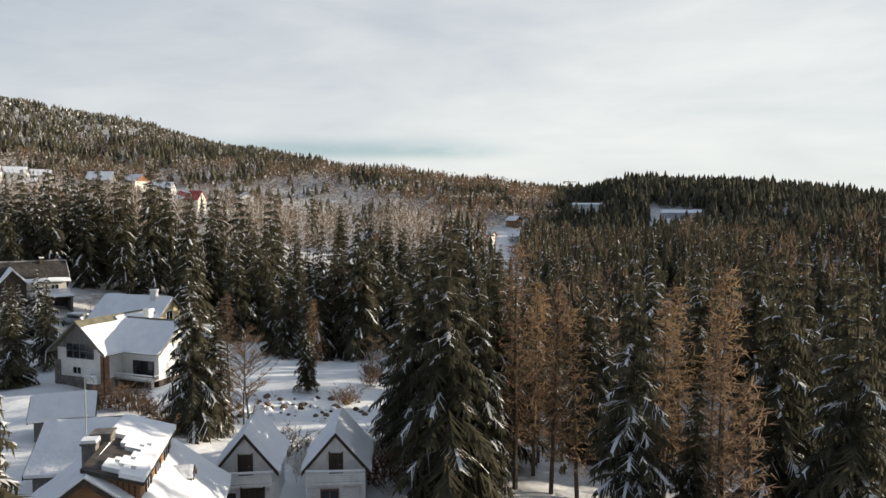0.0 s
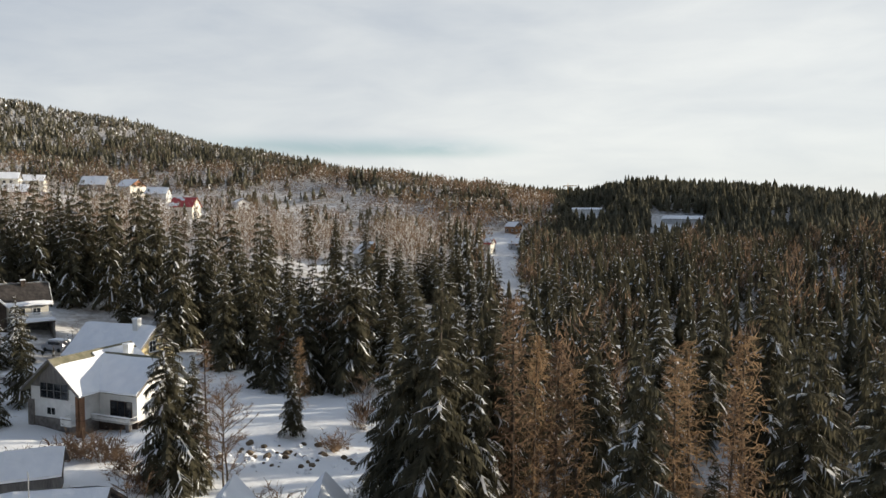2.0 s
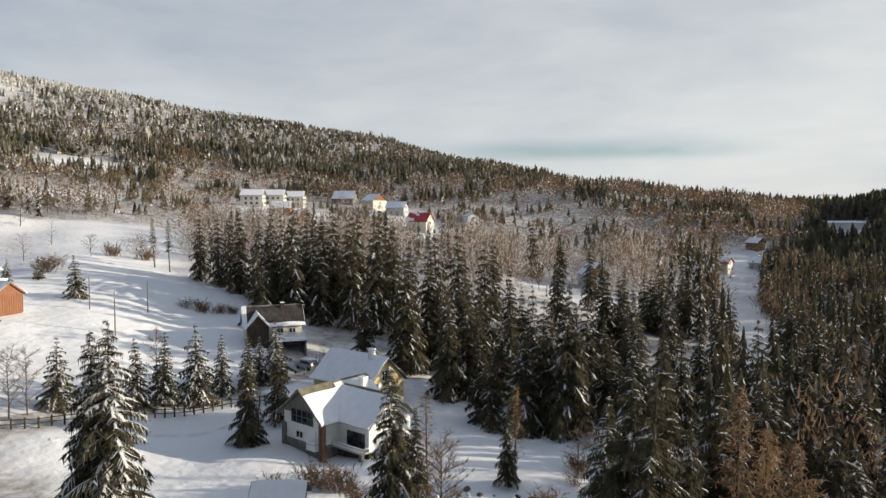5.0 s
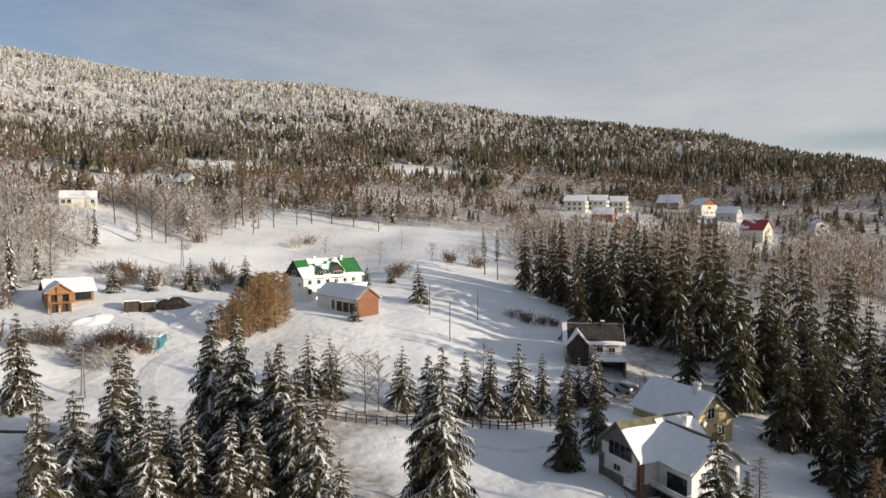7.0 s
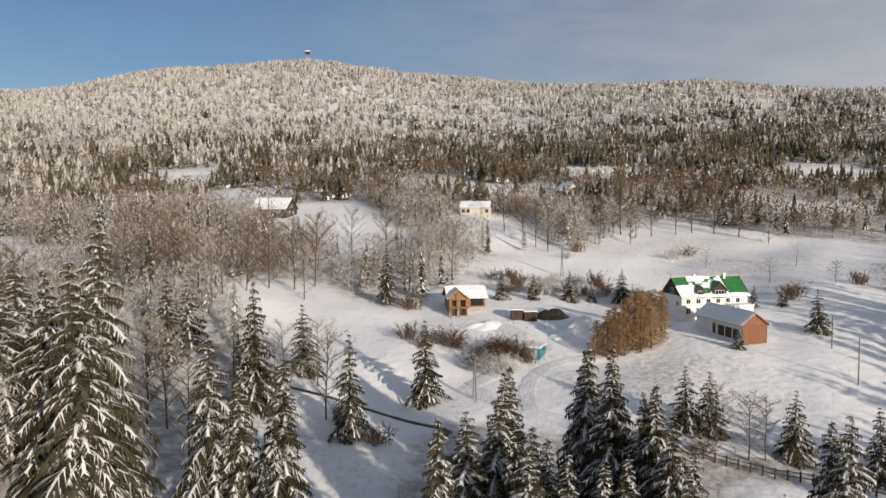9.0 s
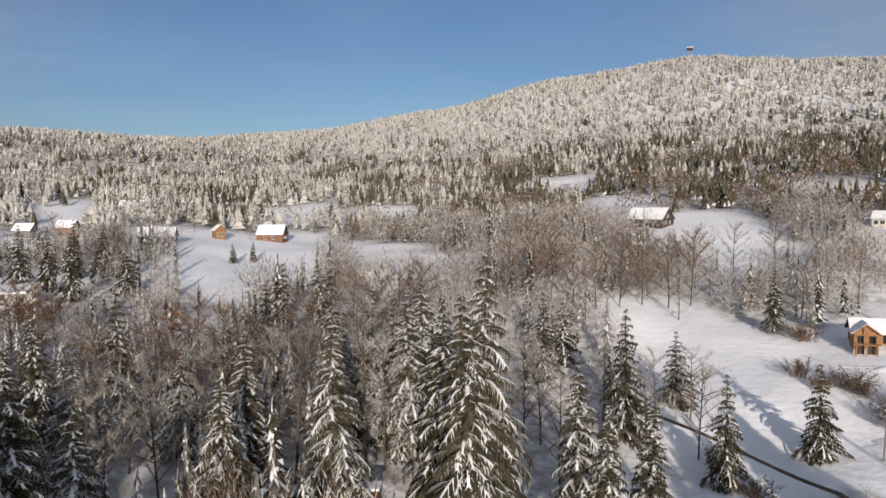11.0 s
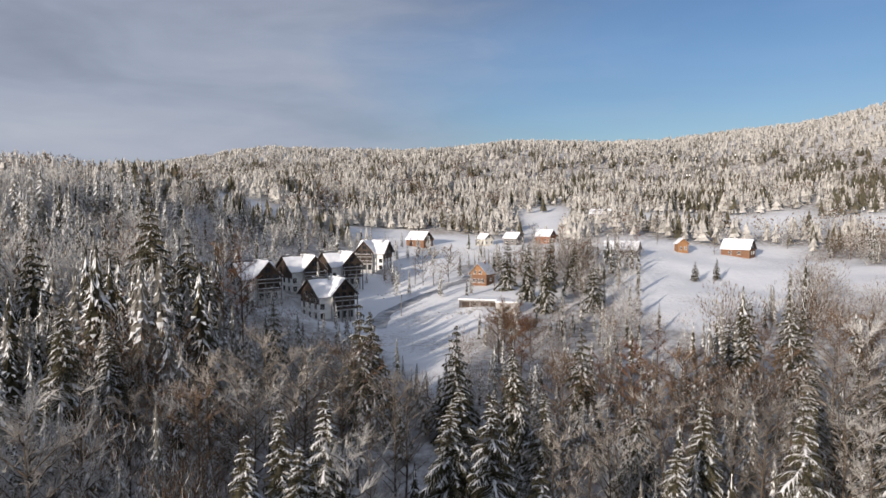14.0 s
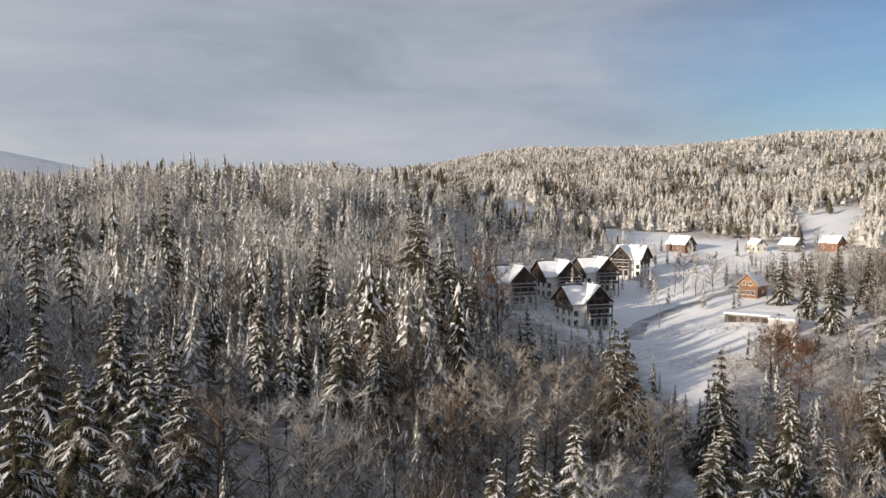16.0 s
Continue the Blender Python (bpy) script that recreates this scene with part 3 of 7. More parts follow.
def branch_parts(seed, height=15.0, spread=3.6, limbs=13, twig_len=1.5, narrow=1.0, low=0.25, twigs_each=9, sprays=5):
    """Trunk with limbs, and the fine twigs, for a leafless tree."""
    r = random.Random(seed)
    wood, twig = Shape(), Shape()
    top = height * 0.93
    bend = [r.uniform(-0.3, 0.3) for _ in range(4)]
    spine = [(bend[0] * z / 9, bend[1] * z / 9 + 0.15 * math.sin(z * 0.5), z) for z in (-0.6, height * 0.25, height * 0.5, height * 0.75, top)]
    wood.tube(spine, (0.16, 0.13, 0.09, 0.05, 0.012), 5)

    def at(h):
        z = h * top
        return Vector((bend[0] * z / 9, bend[1] * z / 9 + 0.15 * math.sin(z * 0.5), z))

    def spray(p, d, length, n):
        for _ in range(n):
            e = (d + Vector((r.gauss(0, 0.5), r.gauss(0, 0.5), r.gauss(0.15, 0.4)))).normalized() * length * r.uniform(0.5, 1.2)
            w = e.orthogonal().normalized() * 0.024
            m = p + e * 0.5 + Vector((0, 0, r.uniform(-0.1, 0.06)))
            twig.face((p - w, p + w, m + w * 0.8, m - w * 0.8))
            for _ in range(2):
                g = (e.normalized() + Vector((r.gauss(0, 0.5), r.gauss(0, 0.5), r.gauss(0, 0.4)))).normalized() * length * 0.6
                twig.face((m - w * 0.8, m + w * 0.8, m + g))

    for k in range(limbs):
        h = low + (0.97 - low) * k / limbs + r.uniform(-0.03, 0.03)
        a = k * 2.4 + r.uniform(-0.5, 0.5)
        reach = spread * narrow * math.sin(math.pi * min(0.96, 0.2 + 0.78 * (h - low) / (1 - low))) ** 0.8 * r.uniform(0.75, 1.2) + 0.5
        p0 = at(h)
        d = Vector((math.cos(a), math.sin(a), r.uniform(0.5, 1.0)))
        p1 = p0 + d * reach * 0.5
        p2 = p1 + Vector((math.cos(a + 0.3), math.sin(a + 0.3), r.uniform(0.3, 0.9))) * reach * 0.5
        wood.tube((p0, p1, p2), (0.07, 0.045, 0.012), 3, cap=False)
        for s in range(sprays):
            t = 0.25 + 0.75 * s / (sprays - 1)
            p = p0.lerp(p1, t * 2) if t < 0.5 else p1.lerp(p2, t * 2 - 1)
            spray(p, (d + Vector((r.gauss(0, 0.6), r.gauss(0, 0.6), 0.2))).normalized(), twig_len * r.uniform(0.6, 1.1), twigs_each // 2 + r.randint(0, 3))
    for s in range(4):
        spray(at(0.85 + 0.05 * s), Vector((0, 0, 1)), twig_len * 0.8, 3)
    return wood, twig


def larch_parts(seed, height=16.0, radius=2.1, dense=1.0, tufts=8):
    """A slim larch or birch-like tree with many fine ascending branches."""
    r = random.Random(seed)
    wood, twig = Shape(), Shape()
    wood.tube(((0, 0, -0.6), (0.1, 0, height * 0.4), (0.15, 0.05, height)), (0.2, 0.12, 0.015), 5)
    n = int(height * 9)
    for k in range(n):
        low = 0.15 / dense ** 6
        h = low + (0.99 - low) * k / n
        a = k * 2.4 + r.uniform(-0.6, 0.6)
        L = radius * (1 - h) ** 0.6 * (0.5 + 0.5 * min(1, h * 2.6 * dense ** 6)) * r.uniform(0.55, 1.15) + 0.25
        p = Vector((0.15 * h, 0.05 * h, height * h))
        d = Vector((math.cos(a), math.sin(a), r.uniform(-0.1, 0.5)))
        e = p + d * L
        w = Vector((-d.y, d.x, 0)).normalized() * 0.03
        twig.face((p - w, p + w, e))
        for s in range(tufts):
            q = p + d * L * (0.1 + 0.9 * s / (tufts - 1))
            g = (d * 0.5 + Vector((r.gauss(0, 0.7), r.gauss(0, 0.7), r.gauss(-0.1, 0.5)))).normalized() * r.uniform(0.3, 0.75)
            x = g.orthogonal().normalized() * 0.045 * dense
            twig.face((q - x, q + x, q + g))
    return wood, twig


def shrub_parts(seed):
    """Many stems from one foot, with fine twigs."""
    r = random.Random(seed)
    s = Shape()
    for _ in range(46):
        a, lean = r.uniform(0, 6.28), r.uniform(0.1, 0.9)
        d = Vector((math.cos(a) * lean, math.sin(a) * lean, 1)).normalized()
        p = Vector((r.gauss(0, 0.5), r.gauss(0, 0.5), -0.1))
        q = p + d * r.uniform(1.2, 2.4)
        w = d.orthogonal().normalized() * 0.03
        s.face((p - w, p + w, q))
        for _ in range(9):
            o = p.lerp(q, r.uniform(0.25, 1))
            g = (d + Vector((r.gauss(0, 0.7), r.gauss(0, 0.7), r.gauss(0, 0.4)))).normalized() * r.uniform(0.3, 0.8)
            x = g.orthogonal().normalized() * 0.03
            s.face((o - x, o + x, o + g))
    return s


TREE_SPOTS = []
TREE_LABELS = {
    "spruce_dark": "tall dark green spruce with a little snow on its drooping boughs",
    "spruce_snowy": "spruce with thick white snow lying on its drooping boughs",
    "larch": "slender leafless larch with golden brown twigs",
    "young_larch": "young larch thick with golden brown twigs",
    "bare_brown": "leafless broadleaf tree with fine brown twigs",
    "bare_frosted": "leafless tree with white frost on all its twigs",
    "pine": "tall thin tree with a bare lower trunk and snowy top",
}
TREE_NAMES = {"spruce_dark": "spruce_tree", "spruce_snowy": "spruce_tree", "larch": "larch_tree", "young_larch": "larch_tree", "bare_brown": "bare_tree", "bare_frosted": "bare_tree", "pine": "pine_tree"}
TREE_HEIGHT = {"spruce_dark": 20.0, "spruce_snowy": 20.0, "larch": 16.0, "young_larch": 8.0, "bare_brown": 15.0, "bare_frosted": 15.0, "pine": 22.0}
tree_models = {}


def tree_model(kind, k, far=False):
    """The first tree of that kind and form; the others are copies of it."""
    name = TREE_NAMES[kind]
    base = thing(name, pose(0, 0, -400), TREE_LABELS[kind], "tree")
    if kind.startswith("spruce"):
        dark = kind == "spruce_dark"
        t, c, s = spruce_parts(11 * k + (3 if dark else 7), (0.3, 0.42, 0.35, 0.27)[k] if dark else (0.72, 0.84, 0.62, 0.76)[k], radius=(3.7, 4.2, 3.2, 3.8)[k], whorls=(16, 15, 17, 16)[k] if far else (25, 23, 26, 24)[k], bare=(0.07, 0.05, 0.12, 0.09)[k], twigs=1 if far else 2)
        part("trunk", t, BARK, base)
        tagged(part("crown", c, NEEDLES, base), kind="stuff")
        tagged(part("snow_cover", s, BOUGH_SNOW, base, "white snow lying on the boughs"), kind="stuff")
    elif kind == "pine":
        t, c, s = spruce_parts(90 + k, 0.85, height=22.0, radius=2.3, whorls=13, bare=0.42)
        part("trunk", t, BARK, base)
        tagged(part("crown", c, NEEDLES, base), kind="stuff")
        tagged(part("snow_cover", s, BOUGH_SNOW, base, "white snow lying on the boughs"), kind="stuff")
    elif kind == "young_larch":
        w, t = larch_parts(140 + k, 8.0, 2.7, 1.4, 16)
        part("trunk", w, BARK, base)
        tagged(part("crown", t, HEDGE_TWIGS, base), kind="stuff")
    elif kind == "larch":
        w, t = larch_parts(40 + k, radius=(2.0, 2.5, 1.7)[k % 3])
        part("trunk", w, BARK, base)
        tagged(part("crown", t, GOLD_TWIGS if k == 1 else TWIGS, base), kind="stuff")
    else:
        w, t = branch_parts(60 + 7 * k + (kind == "bare_brown"), spread=(3.4, 4.2, 2.6, 3.8)[k], limbs=(18, 20, 16, 19)[k], narrow=(1, 1, 0.8, 1)[k], low=(0.1, 0.14, 0.08, 0.18)[k], twigs_each=11, sprays=5)
        part("trunk", w, BARK, base)
        tagged(part("crown", t, (DULL_FROST if k % 2 else FROST_TWIGS) if kind == "bare_frosted" else RED_TWIGS if k == 2 else TWIGS, base), kind="stuff")
    return base


def plant(kind, area, spots):
    forms = {"larch": 3, "young_larch": 2, "pine": 1}.get(kind, 4)
    for n, (x, y, h) in enumerate(spots):
        rr = random.Random(int(x * 31 + y * 17))
        k = rr.randrange(forms)
        s = h / TREE_HEIGHT[kind]
        wide = s ** 0.75 * rr.uniform(0.85, 1.08) * (1.2 if kind == "spruce_snowy" else 1.0)
        far = math.hypot(x, y) > 105
        m = pose(x, y, landz(x, y), rr.uniform(-2, 2), rr.uniform(-2, 2), rr.uniform(0, 360)) @ Matrix.Diagonal((wide, wide, s, 1))
        TREE_SPOTS.append((x, y))
        if (kind, k, far) not in tree_models:
            ob = tree_models[kind, k, far] = tree_model(kind, k, far)
            ob.matrix_basis = m
        else:
            src = tree_models[kind, k, far]
            ob = copy_thing(src, m @ Matrix.Diagonal((*[1 / v for v in src.matrix_basis.to_scale()], 1)))
        tagged(ob, group="trees " + area)


plant("spruce_dark", "by the cabins", [(-24.4, 68.2, 16.4), (-16, 81, 8.6), (0, 52, 22.7), (1, 57, 22.5), (-2, 61, 20.7), (3, 54, 19.4), (13, 47, 20.7), (17, 47, 13), (32, 71, 25.8), (22, 45, 22.2), (29, 55, 22.5), (24, 41, 21.7), (24, 39, 20.9), (-4, 66, 16.8), (5, 63, 19.8), (14, 69, 19.4), (22, 72, 22.1), (28, 75, 22.4), (-23, 69, 12.4)])
plant("larch", "by the cabins", [(6, 57, 20.6), (9, 57, 17.9), (11, 56, 16.2), (8, 61, 17.6), (20, 49, 20.9), (18, 47, 17.4), (14, 35, 15.9), (15, 33, 14.9), (19, 59, 17.9), (21, 60, 18.9), (9, 65, 16.3), (-22, 71, 13.6), (-16, 85, 10.2)])
plant("spruce_dark", "behind the yard", [(-26, 105, 12.6), (-23, 101, 11.1), (-19, 102, 14.8), (-16, 105, 15.9), (-13, 103, 12.7), (-13, 111, 13.7), (-8, 110, 14.3), (-7, 113, 12.7), (-52, 141, 22.4), (-62, 148, 26.6), (-69, 150, 26.1), (-84, 150, 25.3), (-76, 148, 21.8), (-90, 150, 21.9), (-38, 137, 20.8), (-31, 147, 18.3), (-25, 170, 19.5), (-21, 204, 18.8), (-54, 94, 12.8), (-53, 85, 12.9), (-47, 143, 22.1), (-62, 158, 22.5), (-79, 162, 23.6), (-36, 120, 19.1), (-85, 136, 20.4)])
plant("spruce_snowy", "along the fence", [(-95, 72, 10.2), (-93, 75, 9.9), (-82, 81, 10), (-74, 88, 10.5), (-72, 91, 11.5), (-69, 95, 12.1), (-68, 100, 9.5), (-65, 103, 9.4), (-64, 110, 10.3), (-65, 106, 8.3)])
plant("spruce_snowy", "below the fence", [(-49, 57, 20.8), (-77, 46, 20.3), (-69, 45, 20.7), (-65, 47, 19.1), (-76, 35, 18.7), (-61, 33, 16.4), (-53, 44, 17.2), (-55, 36, 16.2), (-56, 39, 15.9), (-59, 46, 18.5), (-63, 47, 20.1), (-52, 58, 19.6), (-64, 31, 16.9), (-69, 31, 18.3), (-58, 34, 16), (-48, 43, 13.1), (-58, 30, 16.4)])
plant("spruce_snowy", "on the meadow", [(-125, 126, 9.4), (-147, 127, 6.1), (-146, 135, 5.5), (-175, 106, 9.6), (-178, 92, 8.7), (-182, 73, 8.1), (-123, 104, 4.8), (-180, 82, 7), (-177, 98, 4.8)])
plant("spruce_dark", "grove", [(-122, 165, 18.8), (-115, 164, 19.1), (-106, 160, 22.1), (-99, 157, 21.3), (-96, 159, 22.5), (-90, 159, 25.8), (-89, 164, 24.9), (-82, 162, 24.1), (-77, 157, 25.9), (-77, 170, 26), (-71, 168, 27.4), (-68, 167, 24.9), (-62, 160, 24.9), (-111, 163, 18.9), (-91, 156, 22.9), (-81, 155, 23.4), (-76, 162, 23.6), (-46, 126, 22.9), (-57, 131, 14.1)])
plant("spruce_dark", "east of the yard", [(-46, 127, 23.1), (-47, 147, 25.4), (-34, 114, 18.5), (-31, 117, 20.2), (-33, 136, 25.9), (-26, 118, 15.2), (-17, 106, 19), (-13, 103, 21.9), (-12, 104, 18.7), (-29, 151, 14.2), (-12, 121, 17.5), (-46, 248, 21.4), (-38, 257, 17.2), (-32, 300, 11.3), (-44, 133, 23.2), (-44, 153, 24.8), (-32, 125, 20.8), (-28, 134, 15.7), (-42, 176, 21), (-20, 114, 19.6), (-15, 105, 18.9)])
plant("spruce_snowy", "west wood", [(-81, 2, 22.6), (-79, 5, 19.6), (-76, 9, 21.1), (-138, 16, 13.6), (-119, 7, 22.1), (-83, -10, 33), (-77, -10, 29.1), (-86, -15, 26.2), (-74, -25, 23.7), (-95, -23, 22.6), (-101, -22, 23.4), (-183, 41, 16.3), (-123, 37, 15.3), (-108, 21, 16.6), (-140, -9, 17.2), (-61, 23, 18.4), (-68, 28, 17), (-83, 38, 17.6), (-76, 45, 21.5), (-71, 46, 22.2), (-66, 47, 18.4), (-151, -6, 13.9), (-104, -32, 17.5), (-115, -32, 17.3), (-62, 32, 17.2)])
plant("spruce_snowy", "south wood", [(-73, -79, 18.7), (-75, -67, 17.7), (-78, -48, 13.1), (-25, -47, 19.8), (-41, -153, 18.2), (-29, -190, 15.4), (-98, -35, 16.2), (-142, -58, 15.7), (-38, -57, 19.7), (8, -82, 22.6), (-35, -133, 23.3), (-13, -187, 11), (-68, -95, 18.9), (-50, -52, 18.6), (-94, -34, 17.1), (-52, -52, 20.2), (-52, -47, 20.6), (-33, -57, 18.3), (-32, -51, 16.7), (-70, -57, 13.4), (-89, -66, 17.6), (-74, -36, 18.8), (-64, -33, 17.2), (-48, -37, 18.5), (-125, -58, 18.7), (-127, -63, 13.9), (-115, -43, 20.5), (-50, -160, 30.3), (-50, -139, 21.8), (-59, -114, 17.9), (-62, -90, 21.7), (-65, -90, 20.4), (-20, -95, 22.4)])
plant("spruce_snowy", "road wood", [(13, -69, 25.7), (7, -83, 23.7), (4, -71, 22), (2, -75, 21.2), (0, -61, 22.1), (-23, -136, 24.3), (-48, -151, 30.2), (-22, -106, 18.1), (-27, -99, 17.1), (8, -167, 29.9), (-50, -122, 22.8), (-51, -138, 26.3), (-42, -120, 20.1), (11, -53, 26.1), (4, -53, 23.2), (9, -66, 22.2)])
plant("pine", "road wood", [(24, -122, 30), (21, -133, 33.2), (-9, -95, 24.8), (-12, -90, 24)])
plant("bare_frosted", "road wood", [(-16, -64, 21.8), (-12, -61, 21.1), (-8, -59, 21), (-24, -78, 16.4), (-29, -80, 15.3), (-35, -73, 21.5), (-42, -79, 22.8), (-45, -76, 22), (-46, -68, 21.5), (-52, -65, 18.6), (-55, -67, 18.3), (-34, -80, 19.1), (-11, -55, 20.8), (-34, -67, 19.5), (-39, -67, 20), (-4, -75, 18.9), (2, -51, 22)])
plant("bare_brown", "road wood", [(-3, -59, 21.9), (-57, -135, 25.4), (-61, -134, 24.9), (-31, -75, 16.9), (-108, -104, 14.5), (-103, -94, 13.6), (-52, -74, 21.2)])
plant("bare_brown", "south wood", [(-106, -104, 13.8), (-110, -103, 14.6), (-104, -92, 13.3), (-92, -59, 16.7), (-98, -59, 17.5), (-91, -50, 17.4), (-88, -62, 15.2), (-84, -66, 15.1), (-99, -52, 16.3), (-95, -44, 16.6), (-119, -52, 17.2), (-84, -50, 17.2), (-78, -51, 16.4), (-75, -69, 14.3), (-110, -45, 17)])
plant("bare_frosted", "south wood", [(-62, -48, 15.8), (-71, -50, 15.2), (-77, -43, 16.4), (-82, -37, 17.6), (-78, -32, 19.7), (-96, -31, 23.7), (-89, -27, 23.7), (-116, -35, 22.6), (-36, -51, 17.5), (-42, -55, 16.7), (-67, -43, 15.9)])
plant("bare_frosted", "west wood", [(-116, 18, 15.9), (-126, 12, 13.8), (-131, 18, 13.6), (-112, -9, 16.8), (-117, -14, 16.9), (-110, -6, 16.6), (-99, -2, 17.3), (-111, 10, 15.7), (-217, 69, 17.3), (-216, 61, 15.6), (-88, -24, 18.8), (-94, -29, 16.7), (-92, -35, 16), (-126, 3, 15.1), (-215, 30, 11.5), (-191, 20, 15), (-196, 50, 16.5)])
plant("bare_brown", "west wood", [(-196, 5, 20.4), (-201, 11, 22), (-201, 18, 21), (-205, 24, 21.9), (-191, -1, 18.9), (-191, -7, 19.6), (-185, -12, 21.4), (-180, -17, 20.6), (-174, -22, 20), (-229, 38, 19.3), (-232, 50, 20.2), (-241, 113, 19), (-250, 112, 19.5), (-257, 143, 17.4), (-247, 151, 17.1), (-145, -36, 19), (-139, -39, 18.5), (-142, -44, 16.5), (-141, -49, 15.1)])
plant("bare_frosted", "meadow edge", [(-202, 153, 6.8), (-172, 153, 8.1), (-159, 164, 6.7), (-250, 139, 11.9), (-259, 150, 15.5), (-253, 157, 14.4), (-227, 199, 17.7), (-252, 118, 16.7), (-186, 175, 8.1), (-90, 74, 9.8), (-84, 75, 10.2)])
plant("bare_brown", "meadow edge", [(-260, 154, 30.8), (-256, 166, 25.2), (-254, 176, 23), (-253, 183, 27.6), (-248, 190, 25.5), (-239, 195, 23.9), (-271, 115, 29.5), (-271, 107, 26.8), (-74, 92, 11.8), (-83, 77, 9.8), (-25, 111, 8.2), (-14, 104, 15)])
plant("young_larch", "golden hedge", [(-133, 78, 6.6), (-133, 79, 8.5), (-133, 81, 10.4), (-133, 84, 11.2), (-133, 85, 12.1), (-133, 87, 12.5), (-135, 89, 11.5), (-136, 91, 11.4), (-139, 96, 9.9), (-135, 93, 10.2), (-133, 76, 5.1), (-131, 79, 8.5), (-131, 82, 9.6), (-131, 86, 9.6), (-132, 89, 9.5), (-135, 78, 7.2), (-134, 80, 9.4), (-134, 84, 11), (-135, 87, 12), (-136, 90, 11.4), (-140, 95, 10.2), (-132, 81, 9.2)])
plant("pine", "meadow edge", [(-140, 168, 15.2), (-134, 167, 15)])
plant("spruce_snowy", "by the cabins", [(-16, 23, 17.9)])
plant("bare_frosted", "village", [(-157, -204, 14.4), (-158, -194, 13.8), (-180, -182, 14.5), (-173, -158, 16.9), (-185, -154, 17.1), (-237, -220, 12.9), (-257, -199, 10), (-272, -178, 12.2), (-318, -142, 12), (-221, -162, 12.7)])
plant("bare_brown", "village", [(-157, -199, 14.6), (-166, -195, 13.6), (-180, -174, 13.1), (-176, -154, 14.9), (-191, -152, 14.3), (-240, -206, 12.4), (-262, -182, 9.7), (-275, -152, 9.1)])
plant("spruce_snowy", "village", [(-220, -127, 7.3), (-230, -125, 8), (-176, -154, 17.6), (-180, -147, 16.5), (-161, -123, 14.3), (-168, -166, 17.1), (-160, -148, 17.5), (-153, -134, 17.9)])
plant("bare_brown", "by the cabins", [(-20, 69, 10.8), (-19, 67, 9.8), (-9, 88, 5.8), (-6, 84, 7.5)])


# ---- houses ----
HOUSE_SPOTS = []


def walls(w, l, he, ha, low=-1.8):
    """Solid body with gable ends; front gable at -y."""
    s = Shape()
    a, b = w / 2, l / 2
    n = 0
    for y in (-b, b):
        s.v.extend(((-a, y, low), (a, y, low), (a, y, he), (0, y, ha), (-a, y, he)))
    s.f.extend(((0, 1, 2, 3, 4), (9, 8, 7, 6, 5), (1, 6, 7, 2), (5, 0, 4, 9), (0, 5, 6, 1)))
    s.m.extend([0] * 5)
    return s


def roof_slabs(w, l, he, ha, thick=0.2):
    s = Shape()
    a, b = w / 2, l / 2
    for e in (-1, 1):
        n = len(s.v)
        for y in (-b, b):
            s.v.extend(((e * a, y, he), (0, y, ha), (0, y, ha + thick), (e * a, y, he + thick)))
        s.f.extend(tuple(n + k for k in q) for q in ((0, 1, 2, 3), (7, 6, 5, 4), (3, 2, 6, 7), (0, 4, 5, 1), (0, 3, 7, 4)))
        s.m.extend([0] * 5)
    return s


def gable_board(w, y, he, ha, depth=0.28, thick=0.09):
    """Bargeboards along one gable."""
    s = Shape()
    for e in (-1, 1):
        n = len(s.v)
        for yy in (y, y + thick):
            s.v.extend(((e * w / 2, yy, he - 0.05), (0, yy, ha - 0.05), (0, yy, ha + depth), (e * w / 2, yy, he + depth)))
        s.f.extend(tuple(n + k for k in q) for q in ((0, 1, 2, 3), (7, 6, 5, 4), (3, 2, 6, 7), (0, 4, 5, 1), (0, 3, 7, 4)))
        s.m.extend([0] * 5)
    return s


def gable_face(w, y, he, ha, proud=0.05, foot=0.0):
    """Cladding of a gable triangle, from foot metres under the eaves up."""
    s = Shape()
    a = w / 2
    e = -1 if y < 0 else 1
    y1 = y + e * proud
    pts = ((-a, he - foot), (a, he - foot), (a, he), (0, ha), (-a, he)) if foot else ((-a, he), (a, he), (0, ha))
    s.face([(x, y1, z) for x, z in (pts if e < 0 else reversed(pts))])
    k = len(pts)
    for q in range(k):
        (x0, z0), (x1, z1) = pts[q], pts[(q + 1) % k]
        s.face(((x0, y1, z0), (x0, y, z0), (x1, y, z1), (x1, y1, z1)))
    return s


